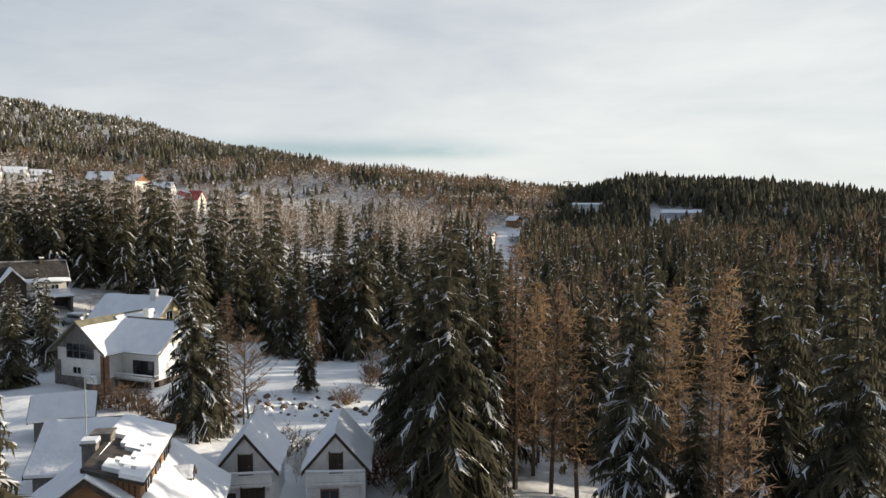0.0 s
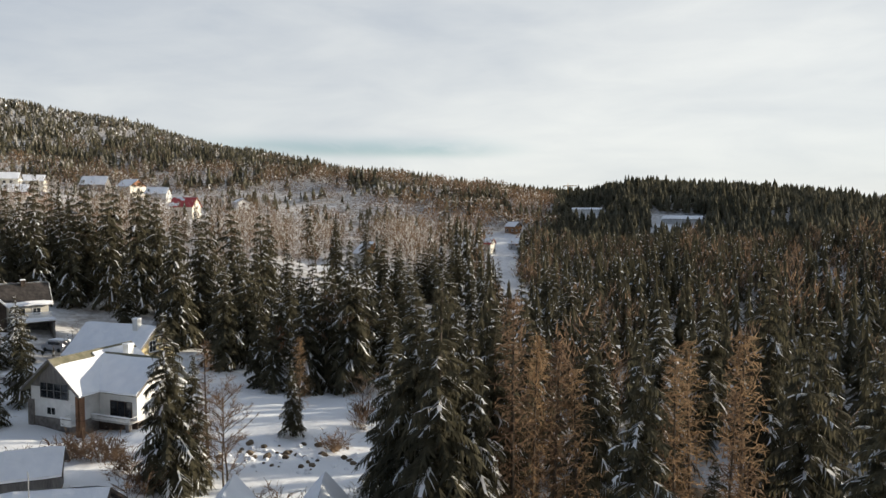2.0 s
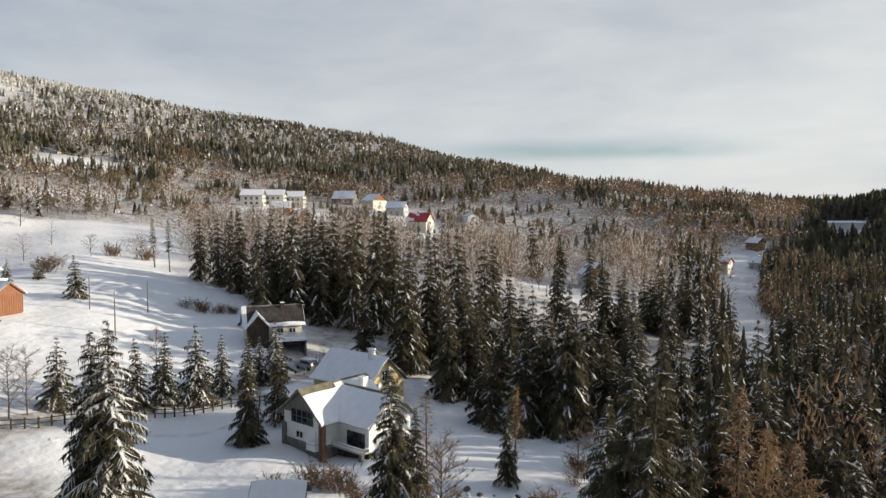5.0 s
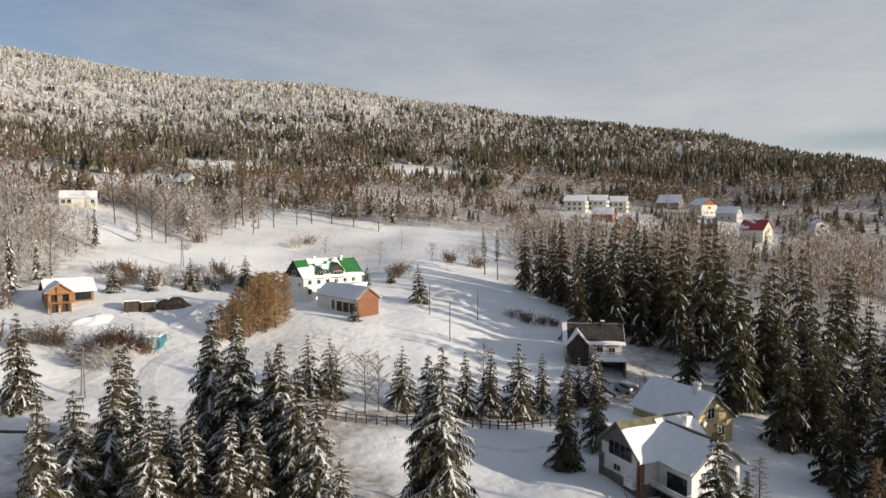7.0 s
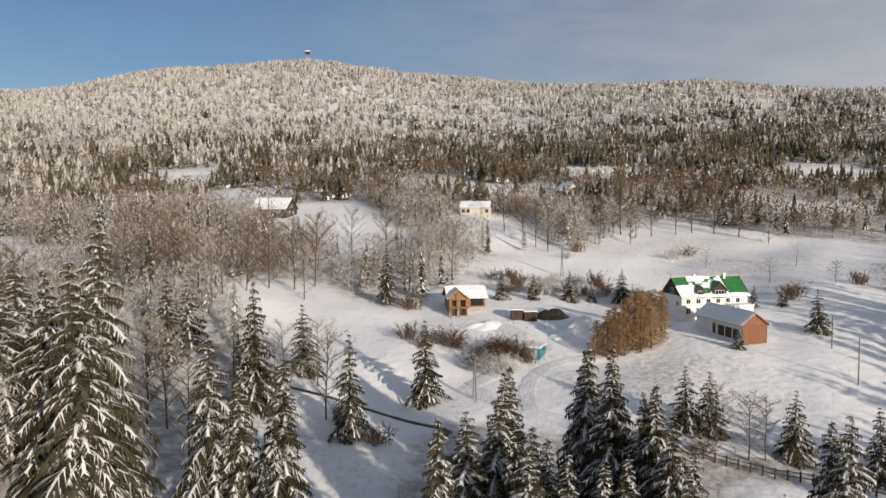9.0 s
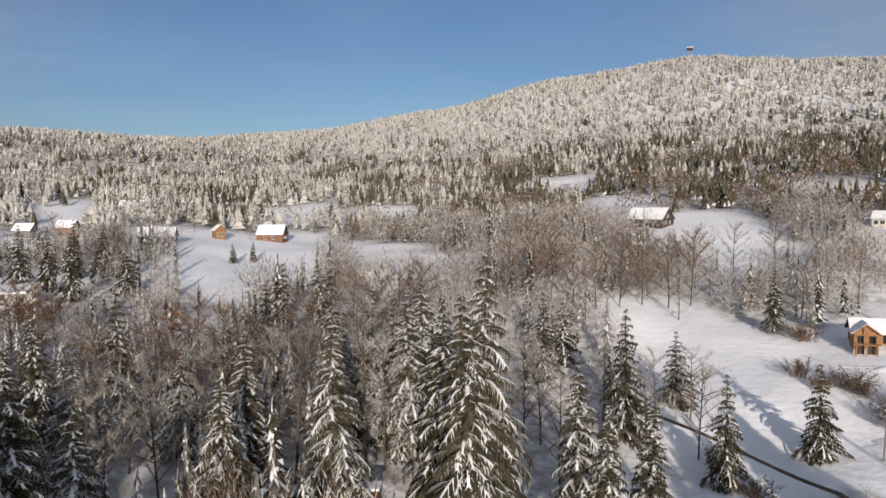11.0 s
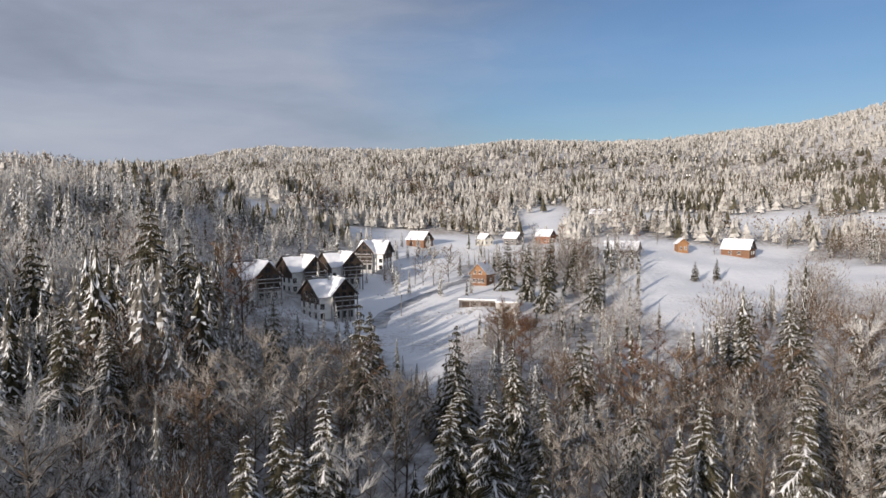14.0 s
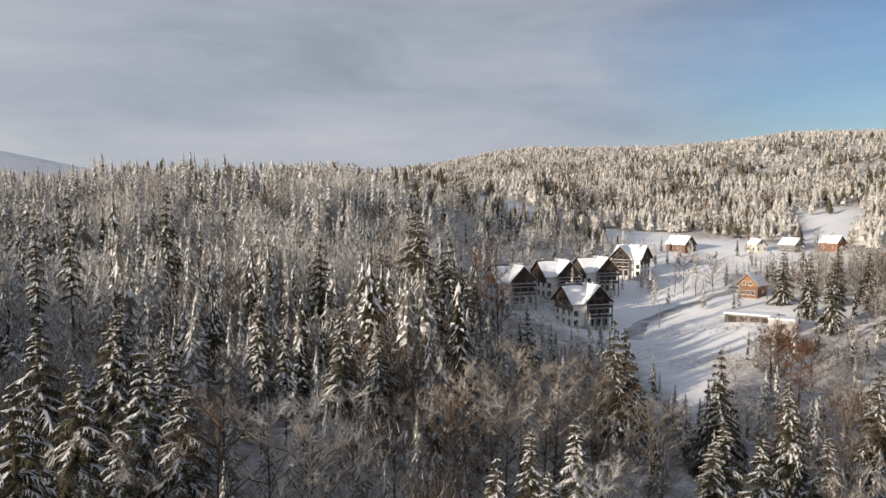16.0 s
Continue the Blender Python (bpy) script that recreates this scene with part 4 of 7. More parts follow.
def roof_snow(w, l, he, ha, side, depth=0.32, keep=None, seed=0, lift=0.2, y0=-1.0, y1=1.0):
    """Snow on one roof plane; keep(u, v) with u 0 at the front, v 0 at the eaves tells where it lies."""
    r = random.Random(seed)
    nu, nv = max(6, int(l * 1.1)), 9
    s = Shape()
    a, b = w / 2, l / 2
    grid = [[0] * (nv + 1) for _ in range(nu + 1)]
    low = [[0] * (nv + 1) for _ in range(nu + 1)]
    for i in range(nu + 1):
        for j in range(nv + 1):
            u, v = i / nu, j / nv
            y = b * (y0 + (y1 - y0) * u)
            jit = 0.06 * math.sin(i * 1.7 + seed) + r.uniform(-0.05, 0.05)
            x = a * (1 - v) + (0.12 + jit if j == 0 else 0)
            z = he + (ha - he) * v + lift
            d = depth * (0.8 + 0.4 * noise.noise(Vector((u * l * 0.35, v * 3 + seed, seed * 1.3))))
            round_off = 0.55 if j == 0 or i in (0, nu) else 1.0
            low[i][j] = (side * x, y, z - 0.02 - (0.08 if j == 0 else 0))
            grid[i][j] = (side * (x + 0.0), y, z + d * round_off)
    on = [[keep is None or keep((i + 0.5) / nu, (j + 0.5) / nv) for j in range(nv)] for i in range(nu)]
    for i in range(nu):
        for j in range(nv):
            if not on[i][j]:
                continue
            q = (grid[i][j], grid[i + 1][j], grid[i + 1][j + 1], grid[i][j + 1])
            s.face(q if side < 0 else tuple(reversed(q)))
            for di, dj, p, o in ((-1, 0, (i, j), (i, j + 1)), (1, 0, (i + 1, j), (i + 1, j + 1)), (0, -1, (i, j), (i + 1, j)), (0, 1, (i, j + 1), (i + 1, j + 1))):
                ii, jj = i + di, j + dj
                if not (0 <= ii < nu and 0 <= jj < nv and on[ii][jj]) and not (jj == nv):
                    s.face((grid[p[0]][p[1]], grid[o[0]][o[1]], low[o[0]][o[1]], low[p[0]][p[1]]))
    return s


def window(parent, face, a, b, u, z, ww, wh, frame=WHITEWOOD, cols=2, rows=1, name="window", sill=True, m=None):
    """A window on the wall of half-sizes a, b: frame bars, sill and a pane."""
    f, p = Shape(), Shape()
    t = 0.07
    # one closed ring of frame: outer and inner outline, front and back
    for y in (-0.09, 0.02):
        for e in (t, 0.0):
            f.v.extend(((-ww / 2 - e, y, -e), (ww / 2 + e, y, -e), (ww / 2 + e, y, wh + e), (-ww / 2 - e, y, wh + e)))
    for k in range(4):
        n = (k + 1) % 4
        f.f.extend(((k, n, 4 + n, 4 + k), (8 + n, 8 + k, 12 + k, 12 + n), (n, k, 8 + k, 8 + n), (4 + k, 4 + n, 12 + n, 12 + k)))
        f.m.extend((0, 0, 0, 0))
    p.box(-ww / 2, -0.045, 0, ww / 2, -0.01, wh)
    o = part(name, f, frame, parent)
    place = {"F": pose(u, -b, z), "B": pose(-u, b, z, 0, 0, 180), "L": pose(-a, -u, z, 0, 0, -90), "R": pose(a, u, z, 0, 0, 90)}[face]
    o.matrix_basis = (m or Matrix.Identity(4)) @ place
    part("pane", p, GLASS, o, "dark window glass")
    for c in range(1, cols):
        x = -ww / 2 + ww * c / cols
        s = Shape()
        s.box(x - 0.03, -0.075, 0, x + 0.03, 0, wh)
        part("mullion", s, frame, o)
    for c in range(1, rows):
        zz = wh * c / rows
        s = Shape()
        s.box(-ww / 2, -0.07, zz - 0.03, ww / 2, 0, zz + 0.03)
        part("glazing_bar", s, frame, o)
    if sill:
        s = Shape()
        s.box(-ww / 2 - 0.14, -0.2, -t - 0.05, ww / 2 + 0.14, 0.02, -t)
        part("sill", s, frame, o)
    return o


def door(parent, face, a, b, u, z, ww, wh, mat, m=None, name="door"):
    f = Shape()
    f.box(-ww / 2, -0.08, 0, ww / 2, 0.02, wh)
    for x in (-ww / 2 - 0.1, ww / 2):
        f.box(x, -0.11, 0, x + 0.1, 0.02, wh + 0.1)
    o = part(name, f, mat, parent)
    place = {"F": pose(u, -b, z), "B": pose(-u, b, z, 0, 0, 180), "L": pose(-a, -u, z, 0, 0, -90), "R": pose(a, u, z, 0, 0, 90)}[face]
    o.matrix_basis = (m or Matrix.Identity(4)) @ place
    k = Shape()
    k.box(ww / 2 - 0.2, -0.16, wh * 0.48, ww / 2 - 0.12, -0.08, wh * 0.52)
    part("handle", k, STEEL, o)
    return o


def chimney(parent, x, y, z, h=1.4, size=0.7, mat=PLASTER, m=None, snow=True):
    s = Shape()
    s.box(-size / 2, -size / 2, -1.2, size / 2, size / 2, h)
    s.box(-size / 2 - 0.08, -size / 2 - 0.08, h, size / 2 + 0.08, size / 2 + 0.08, h + 0.12)
    o = part("chimney", s, mat, parent)
    o.matrix_basis = (m or Matrix.Identity(4)) @ pose(x, y, z)
    if snow:
        c = Shape()
        c.box(-size / 2 - 0.05, -size / 2 - 0.05, h + 0.12, size / 2 + 0.05, size / 2 + 0.05, h + 0.3)
        part("cap_snow", c, SNOW, o, "snow cap")
    return o


def balcony(parent, face, a, b, u, z, width, depth, slab, rail, m=None, high=1.0, bars=9, solid=False):
    s = Shape()
    s.box(-width / 2, -depth, -0.18, width / 2, 0.02, 0)
    o = part("balcony", s, slab, parent)
    place = {"F": pose(u, -b, z), "B": pose(-u, b, z, 0, 0, 180), "L": pose(-a, -u, z, 0, 0, -90), "R": pose(a, u, z, 0, 0, 90)}[face]
    o.matrix_basis = (m or Matrix.Identity(4)) @ place
    r = Shape()
    for zz in (high - 0.06, high * 0.12) if not solid else (high - 0.06,):
        r.box(-width / 2, -depth, zz, width / 2, -depth + 0.06, zz + 0.08)
        for x in (-width / 2, width / 2 - 0.06):
            r.box(x, -depth, zz, x + 0.06, 0, zz + 0.08)
    if solid:
        for k in range(4):
            zz = 0.06 + k * (high - 0.2) / 4
            c = Shape()
            c.box(-width / 2, -depth, zz, width / 2, -depth + 0.05, zz + (high - 0.3) / 4)
            part("rail_board", c, rail, o)
    else:
        for k in range(bars + 1):
            x = -width / 2 + 0.03 + (width - 0.06) * k / bars
            c = Shape()
            c.box(x - 0.02, -depth + 0.01, 0, x + 0.02, -depth + 0.05, high)
            part("baluster", c, rail, o)
    part("railing", r, rail, o)
    c = Shape()
    c.box(-width / 2, -depth - 0.01, high + 0.02, width / 2, -depth + 0.07, high + 0.12)
    part("rail_snow", c, SNOW, o, "strip of snow on the rail")
    return o


def block(parent, w, l, he, ha, wall, roof, m=None, over=0.55, gable=None, foot=0.0, trim=None, plinth=None, snow=(None, None), depth=0.32, seed=1, front=True, back=True, bare=(False, False), low=-1.8):
    """A gabled block: body, cladding, plinth, roof, bargeboards and snow. w and l are taken at the eaves."""
    m = m or Matrix.Identity(4)
    slope = (ha - he) / (w / 2)
    ww, ll = w - 2 * over, l - 2 * over
    hew = he + slope * over - 0.02

    def put(name, shape, mat, label=""):
        o = part(name, shape, mat, parent, label)
        o.matrix_basis = m
        return o

    put("wall", walls(ww, ll, hew, ha - 0.02, low), wall)
    if gable:
        for y, use in ((-ll / 2, front), (ll / 2, back)):
            if use:
                put("gable_cladding", gable_face(ww + 0.02, y, hew, ha - 0.06, 0.06, foot), gable)
    if plinth:
        s = Shape()
        s.box(-ww / 2 - 0.06, -ll / 2 - 0.06, low, ww / 2 + 0.06, ll / 2 + 0.06, plinth[1])
        put("plinth", s, plinth[0])
    put("roof", roof_slabs(w, l, he, ha), roof)
    for y, use in ((-l / 2 - 0.06, front), (l / 2 - 0.03, back)):
        if use:
            put("bargeboard", gable_board(w + 0.04, y, he, ha), trim or DARKWOOD)
    for k, side in enumerate((-1, 1)):
        if not bare[k]:
            put("roof_snow", roof_snow(w, l, he, ha, side, depth, snow[k], seed + k), SNOW, "thick white snow on the roof")
    return ww / 2, ll / 2, hew


def site(x, y, yaw, r, dz=0.0):
    HOUSE_SPOTS.append((x, y, r))
    return pose(x, y, landz(x, y) + dz, 0, 0, yaw)


def patchy(seed, share, su=2.2, sv=2.0):
    def keep(u, v):
        return noise.noise(Vector((u * su + seed, v * sv, seed * 0.7))) * 0.9 + 0.5 < share
    return keep


def white_house():
    h = thing("house", site(-43.2, 91.2, -21, 15, 0.37), "white plastered two-storey house with snowy roofs and dark stone base", "house")
    a, b, he = block(h, 9.4, 12.6, 3.9, 7.9, PLASTER, OLIVE_TILES, gable=GREYWOOD, trim=GREYWOOD, plinth=(STONE, 0.95), over=0.8, seed=3,
                     snow=(lambda u, v: v < 0.8, lambda u, v: v < 0.84 - 0.1 * math.sin(u * 7)), back=False)
    # wide attic window band in the gable and a small window under it
    for k in range(4):
        window(h, "F", a, b + 0.07, -1.65 + 1.1 * k, 3.35, 1.0, 1.75 - 0.0 * k, GREYWOOD, 1, 2, sill=False)
    window(h, "F", a, b, -0.6, 1.35, 1.3, 0.8, PLASTER, 2)
    s = Shape()
    s.box(-a - 0.3, -b - 0.25, -1.8, -a + 0.55, -b + 0.5, 2.9)
    part("corner_pier", s, STONE, h, "dark stone corner pier")
    for x in (a - 0.1, a + 0.55):
        s = Shape()
        s.box(x, -b - 0.55, -1.8, x + 0.38, -b - 0.15, 4.0)
        part("porch_post", s, BROWN_TIMBER, h, "brown timber post under the eaves")
    balcony(h, "F", a, b, a - 0.9, 0.75, 1.7, 1.2, PLASTER, PLASTER, solid=True, high=0.75)
    door(h, "F", a, b, a - 0.8, 0.75, 0.8, 1.9, PLASTER)
    # the wing, at right angles
    mw = pose(a + 1.0, 1.2, 0, 0, 0, 90)
    # dark wood plinth stands in for the shaded void under the balcony
    wa, wb, whe = block(h, 9.2, 11.0, 3.9, 7.5, PLASTER, OLIVE_TILES, m=mw, trim=GREYWOOD, plinth=(DARKWOOD, 0.72), over=0.7, seed=9,
                        snow=(lambda u, v: v < 0.93, lambda u, v: v < 0.9), back=False)
    wx = mw @ Vector((0, 0, 0))
    balcony(h, "L", wa, wb, 0.6, 0.9, 8.6, 1.3, CONCRETE, WHITEWOOD, m=mw, solid=True, high=0.55)
    # this wide dark window doubles as the shaded recess by the main block
    window(h, "L", wa, wb, 2.4, 1.0, 3.2, 1.9, DARKWOOD, 3, m=mw, sill=False)
    window(h, "L", wa, wb, -2.4, 1.3, 1.2, 1.7, WHITEWOOD, 2, m=mw)
    window(h, "L", wa, wb, -4.0, 1.3, 1.2, 1.5, WHITEWOOD, 2, m=mw)
    for y in (-4.4, 3.6):
        s = Shape()
        s.box(-wa - 1.2, y - 0.25, -1.8, -wa - 0.7, y + 0.25, 0.75)
        o = part("balcony_pier", s, GREYWOOD, h, "timber pier under the balcony")
        o.matrix_basis = mw
    # dark door panel put in place of the shaded open garage
    door(h, "L", wa + 0.08, wb, -1.0, -1.0, 2.6, 1.5, DARKWOOD, m=mw, name="garage_door")
    chimney(h, 2.6, 3.2, 7.2, 1.0, 0.9)
    return h


def yellow_house():
    h = thing("house", site(-47.6, 108.5, 72, 12), "yellow plastered house with a snowy roof and white chimney", "house")
    a, b, he = block(h, 9.6, 13.0, 3.2, 7.2, YELLOW, DARK_TILES, trim=GREYWOOD, seed=21, over=0.5)
    window(h, "F", a, b, -0.4, 3.9, 1.3, 1.5, WHITEWOOD, 2)
    window(h, "F", a, b, -2.2, 1.1, 1.2, 1.3, WHITEWOOD, 2)
    window(h, "F", a, b, 1.9, 1.1, 1.2, 1.3, WHITEWOOD, 2)
    window(h, "R", a, b, 1.5, 1.1, 1.2, 1.3, WHITEWOOD, 2)
    chimney(h, -0.5, -3.4, 6.9, 1.5, 0.85)
    s = Shape()
    s.tube([(-1.9, -b - 0.3, 3.3), (-1.9, -b - 0.42, 3.3)], (0.45, 0.4), 12)
    part("satellite_dish", s, WHITEWOOD, h, "round white satellite dish")
    # low flat annex and yard wall
    s = Shape()
    s.box(-a - 7.5, 1.0, -1.8, -a - 0.05, b + 3.5, 1.6)
    part("annex", s, GREYWOOD, h, "low grey annex")
    s = Shape()
    s.box(-a - 7.8, 0.7, 1.6, -a - 0.05, b + 3.8, 1.95)
    part("annex_snow", s, SNOW, h, "snow on the annex roof")
    return h


def dark_house():
    h = thing("house", site(-76.5, 128.5, -52, 12), "house with bare dark tiled roof, white trim and timber balcony", "house")
    a, b, he = block(h, 8.0, 12.2, 3.3, 6.8, CREAM, DARK_TILES, gable=DARKWOOD, trim=WHITEWOOD, plinth=(STONE, 0.6), seed=31,
                     snow=(None, lambda u, v: v < 0.12 or u < 0.05 or (0.58 < u < 0.64 and v > 0.6)), over=0.6)
    m = pose(2.2, -3.2, 0, 0, 0, 90)
    wa, wb, _ = block(h, 5.0, 5.6, 3.1, 5.9, DARKWOOD, DARK_TILES, m=m, gable=DARKWOOD, trim=WHITEWOOD, seed=33, over=0.4, back=False)
    for u in (1.2, 3.6):
        window(h, "R", a, b, u, 1.35, 1.2, 1.5, WHITEWOOD, 2)
    window(h, "F", a, b, 0, 1.2, 1.2, 1.3, WHITEWOOD, 2)
    window(h, "F", a, b + 0.07, 0, 4.0, 1.1, 1.1, WHITEWOOD, 2)
    balcony(h, "R", a, b, 2.6, 1.2, 6.4, 1.6, CREAM, WHITEWOOD, solid=True, high=0.9)
    # open carport with an arched snow bank over it
    for y in (0.2, 5.6):
        s = Shape()
        s.box(a, y - 0.15, -2.2, a + 4.6, y + 0.15, 0.8)
        part("carport_wall", s, STONE, h)
    s = Shape()
    s.box(a, 0.0, 0.8, a + 4.8, 5.8, 1.0)
    part("carport_roof", s, DARKWOOD, h)
    s = Shape()
    s.box(a, -0.1, 1.01, a + 4.9, 5.9, 1.3)
    part("carport_snow", s, SNOW, h, "snow on the carport")
    chimney(h, 0.2, 2.0, 6.4, 1.1, 0.7, DARKWOOD)
    return h


def green_house():
    h = thing("house", site(-151.5, 116.2, -3, 17), "long white house with a green tin roof and two dormers", "house")
    snowr = lambda u, v: (0.2 < u < 0.72 and v < 0.95 and noise.noise(Vector((u * 6, v * 3, 2.2))) < 0.28) or v < 0.16 or (u < 0.2 and v < 0.55)
    a, b, he = block(h, 9.6, 19.0, 4.6, 9.0, PLASTER, GREEN_TIN, gable=DARKWOOD, trim=DARKWOOD, seed=41, snow=(None, snowr), over=0.5)
    window(h, "F", a, b + 0.07, 0, 5.4, 1.5, 1.2, WHITEWOOD, 2)
    for u in (-2.4, 2.4):
        window(h, "F", a, b, u, 2.6, 0.9, 0.9, WHITEWOOD, 2)
    for k in range(6):
        for z in (0.7, 3.2):
            window(h, "R", a, b, -7.2 + 2.7 * k, z, 1.0, 1.3 if z < 3 else 1.0, WHITEWOOD, 2)
    for y, w in ((1.2, 4.2), (-4.0, 2.4)):
        m = pose(2.9, y, 0, 0, 0, 90)
        wa, wb, _ = block(h, w, 3.6, 6.0 if w > 3 else 5.9, 8.1 if w > 3 else 7.2, DARKWOOD, GREEN_TIN, m=m, trim=DARKWOOD, seed=43, over=0.25, back=False, low=4.4, bare=(True, False))
        window(h, "F", wa, wb, 0, 5.0, min(2.4, w - 0.9), 1.2, WHITEWOOD, 3 if w > 3 else 2, m=m)
    chimney(h, 0.0, -3.2, 8.8, 0.9, 0.6)
    chimney(h, 0.3, 5.0, 8.8, 0.9, 0.6)
    s = Shape()
    s.box(a, b - 5.5, -1.8, a + 3.2, b - 0.5, 2.6)
    part("porch", s, PLASTER, h)
    s = Shape()
    s.box(a, b - 5.7, 2.6, a + 3.4, b - 0.3, 2.95)
    part("porch_snow", s, SNOW, h, "snow on the porch")
    return h


def barn():
    h = thing("barn", site(-132.9, 109.4, 88, 11), "barn with white garage wall, red-brown board gable, snowy roof", "barn")
    a, b, he = block(h, 6.8, 17.4, 3.1, 5.6, PLASTER, DARK_TILES, gable=BROWNWOOD, foot=4.2, trim=BROWNWOOD, seed=51, over=0.45)
    for k in range(13):
        s = Shape()
        x = -a + 0.04 + (2 * a - 0.08) * k / 12
        s.box(x - 0.05, -b - 0.12, -1.2, x + 0.05, -b - 0.06, he)
        part("board", s, BROWNWOOD, h)
    for k, u in enumerate((-6.2, -3.6, -1.0)):
        door(h, "L", a, b, -u, 0.0, 1.9, 2.2, DARKWOOD, name="garage_door")
    window(h, "L", a, b, -1.6, 0.3, 0.9, 2.0, DARKWOOD, 1)
    return h


def log_house():
    h = thing("log_house", site(-174.6, 60.2, 172, 11, -0.5), "unfinished honey-coloured timber house with a snowy roof", "house")
    a, b, he = block(h, 8.6, 10.8, 3.4, 6.0, TIMBER, DARK_TILES, trim=TIMBER, seed=61, plinth=(CONCRETE, 1.2), over=0.6)
    m = pose(-3.4, 2.6, 0, 0, 0, -90)
    wa, wb, _ = block(h, 5.6, 6.4, 3.6, 5.7, TIMBER, DARK_TILES, m=m, trim=TIMBER, seed=63, over=0.5, back=False, plinth=(CONCRETE, 0.3))
    # open timber frame of the front gable and veranda
    s = Shape()
    for x in (-2.0, 0, 2.0):
        s.box(x - 0.12, -wb - 1.5, -1.5, x + 0.12, -wb - 1.26, 3.7)
    s.box(-2.6, -wb - 1.5, 3.6, 2.6, -wb - 1.28, 3.85)
    s.box(-2.6, -wb - 1.5, 1.5, 2.6, -wb, 1.72)
    s.box(-0.1, -wb - 1.5, 3.8, 0.1, -wb - 1.28, 5.3)
    o = part("veranda_frame", s, TIMBER, h, "open timber posts and beams")
    o.matrix_basis = m
    for u in (-1.2, 1.2):
        window(h, "F", wa, wb, u, 1.8, 1.3, 1.5, TIMBER, 2, m=m, sill=False)
        # dark board panels stand in for the shade inside the basement openings
        door(h, "F", wa, wb, u, -0.9, 1.6, 2.0, DARKWOOD, m=m, name="basement_opening")
    window(h, "L", a, b, 2.6, 1.6, 3.2, 1.7, DARKWOOD, 3, sill=False)
    chimney(h, 1.2, -3.4, 5.2, 1.0, 0.6, BRICK)
    return h


def chalet(x, y, yaw=90, mirror=1, first=[]):
    """A large block of flats in chalet form; the first is built, the others are copies of it."""
    HOUSE_SPOTS.append((x, y, 12))
    m0 = pose(x, y, landz(x, y), 0, 0, yaw) 
    h = thing("chalet", m0, "large chalet with dark wood gables, white lower walls and snow", "house", "chalets in the clearing")
    a, b, he = block(h, 13.2, 12.6, 6.6, 11.6, PLASTER, DARK_TILES, gable=DARKWOOD, foot=2.6, trim=DARKWOOD, seed=71, plinth=(GREY_PLASTER, 0.3), over=0.9, depth=0.42, snow=(None, lambda u, v: v < 0.9))
    mm = pose(3.4 * mirror, 2.0, 0, 0, 0, 90 * mirror)
    wa, wb, whe = block(h, 9.0, 9.0, 7.0, 11.7, GREY_PLASTER, DARK_TILES, m=mm, gable=DARKWOOD, foot=3.9, trim=DARKWOOD, seed=73, over=0.9, back=False, depth=0.42)
    for lev, z in enumerate((0.2, 3.0, 5.7)):
        for u in (-2.2, 0.0, 2.2):
            window(h, "F", wa, wb + (0.07 if z > 5 else 0), u, z + 0.25, 1.3, 1.9, DARKWOOD, 2, m=mm, sill=False)
        if z > 1:
            balcony(h, "F", wa, wb, 0, z, 7.8, 1.4, GREY_PLASTER, DARKWOOD, m=mm, solid=True, high=0.95)
    window(h, "F", wa, wb + 0.07, 0, 8.6, 1.6, 1.4, DARKWOOD, 2, m=mm, sill=False)
    for u in (-3.8, -1.3, 1.3, 3.8):
        s = Shape()
        s.box(u - 0.16, -wb - 1.4, -1.8, u + 0.16, -wb - 1.1, 7.0)
        o = part("balcony_post", s, GREYWOOD, h, "upright post carrying the balconies")
        o.matrix_basis = mm
    side = "R" if mirror > 0 else "L"
    for z in (0.6, 3.3):
        window(h, side, a, b, -4.4 * (1 if mirror > 0 else -1), z, 1.2, 1.4, DARKWOOD, 2)
        for u in (-3.6, 0, 3.6):
            window(h, "F", a, b, u, z, 1.1, 1.4, DARKWOOD, 2)
    for u in (-2.0, 2.0):
        window(h, "F", a, b + 0.07, u, 6.6, 1.1, 1.5, DARKWOOD, 2)
    for x1, y1 in ((-1.2, -3.5), (1.0, 0.5), (0.6, 4.0)):
        chimney(h, x1, y1, 10.9, 1.1, 0.6, GREY_PLASTER)
    return h


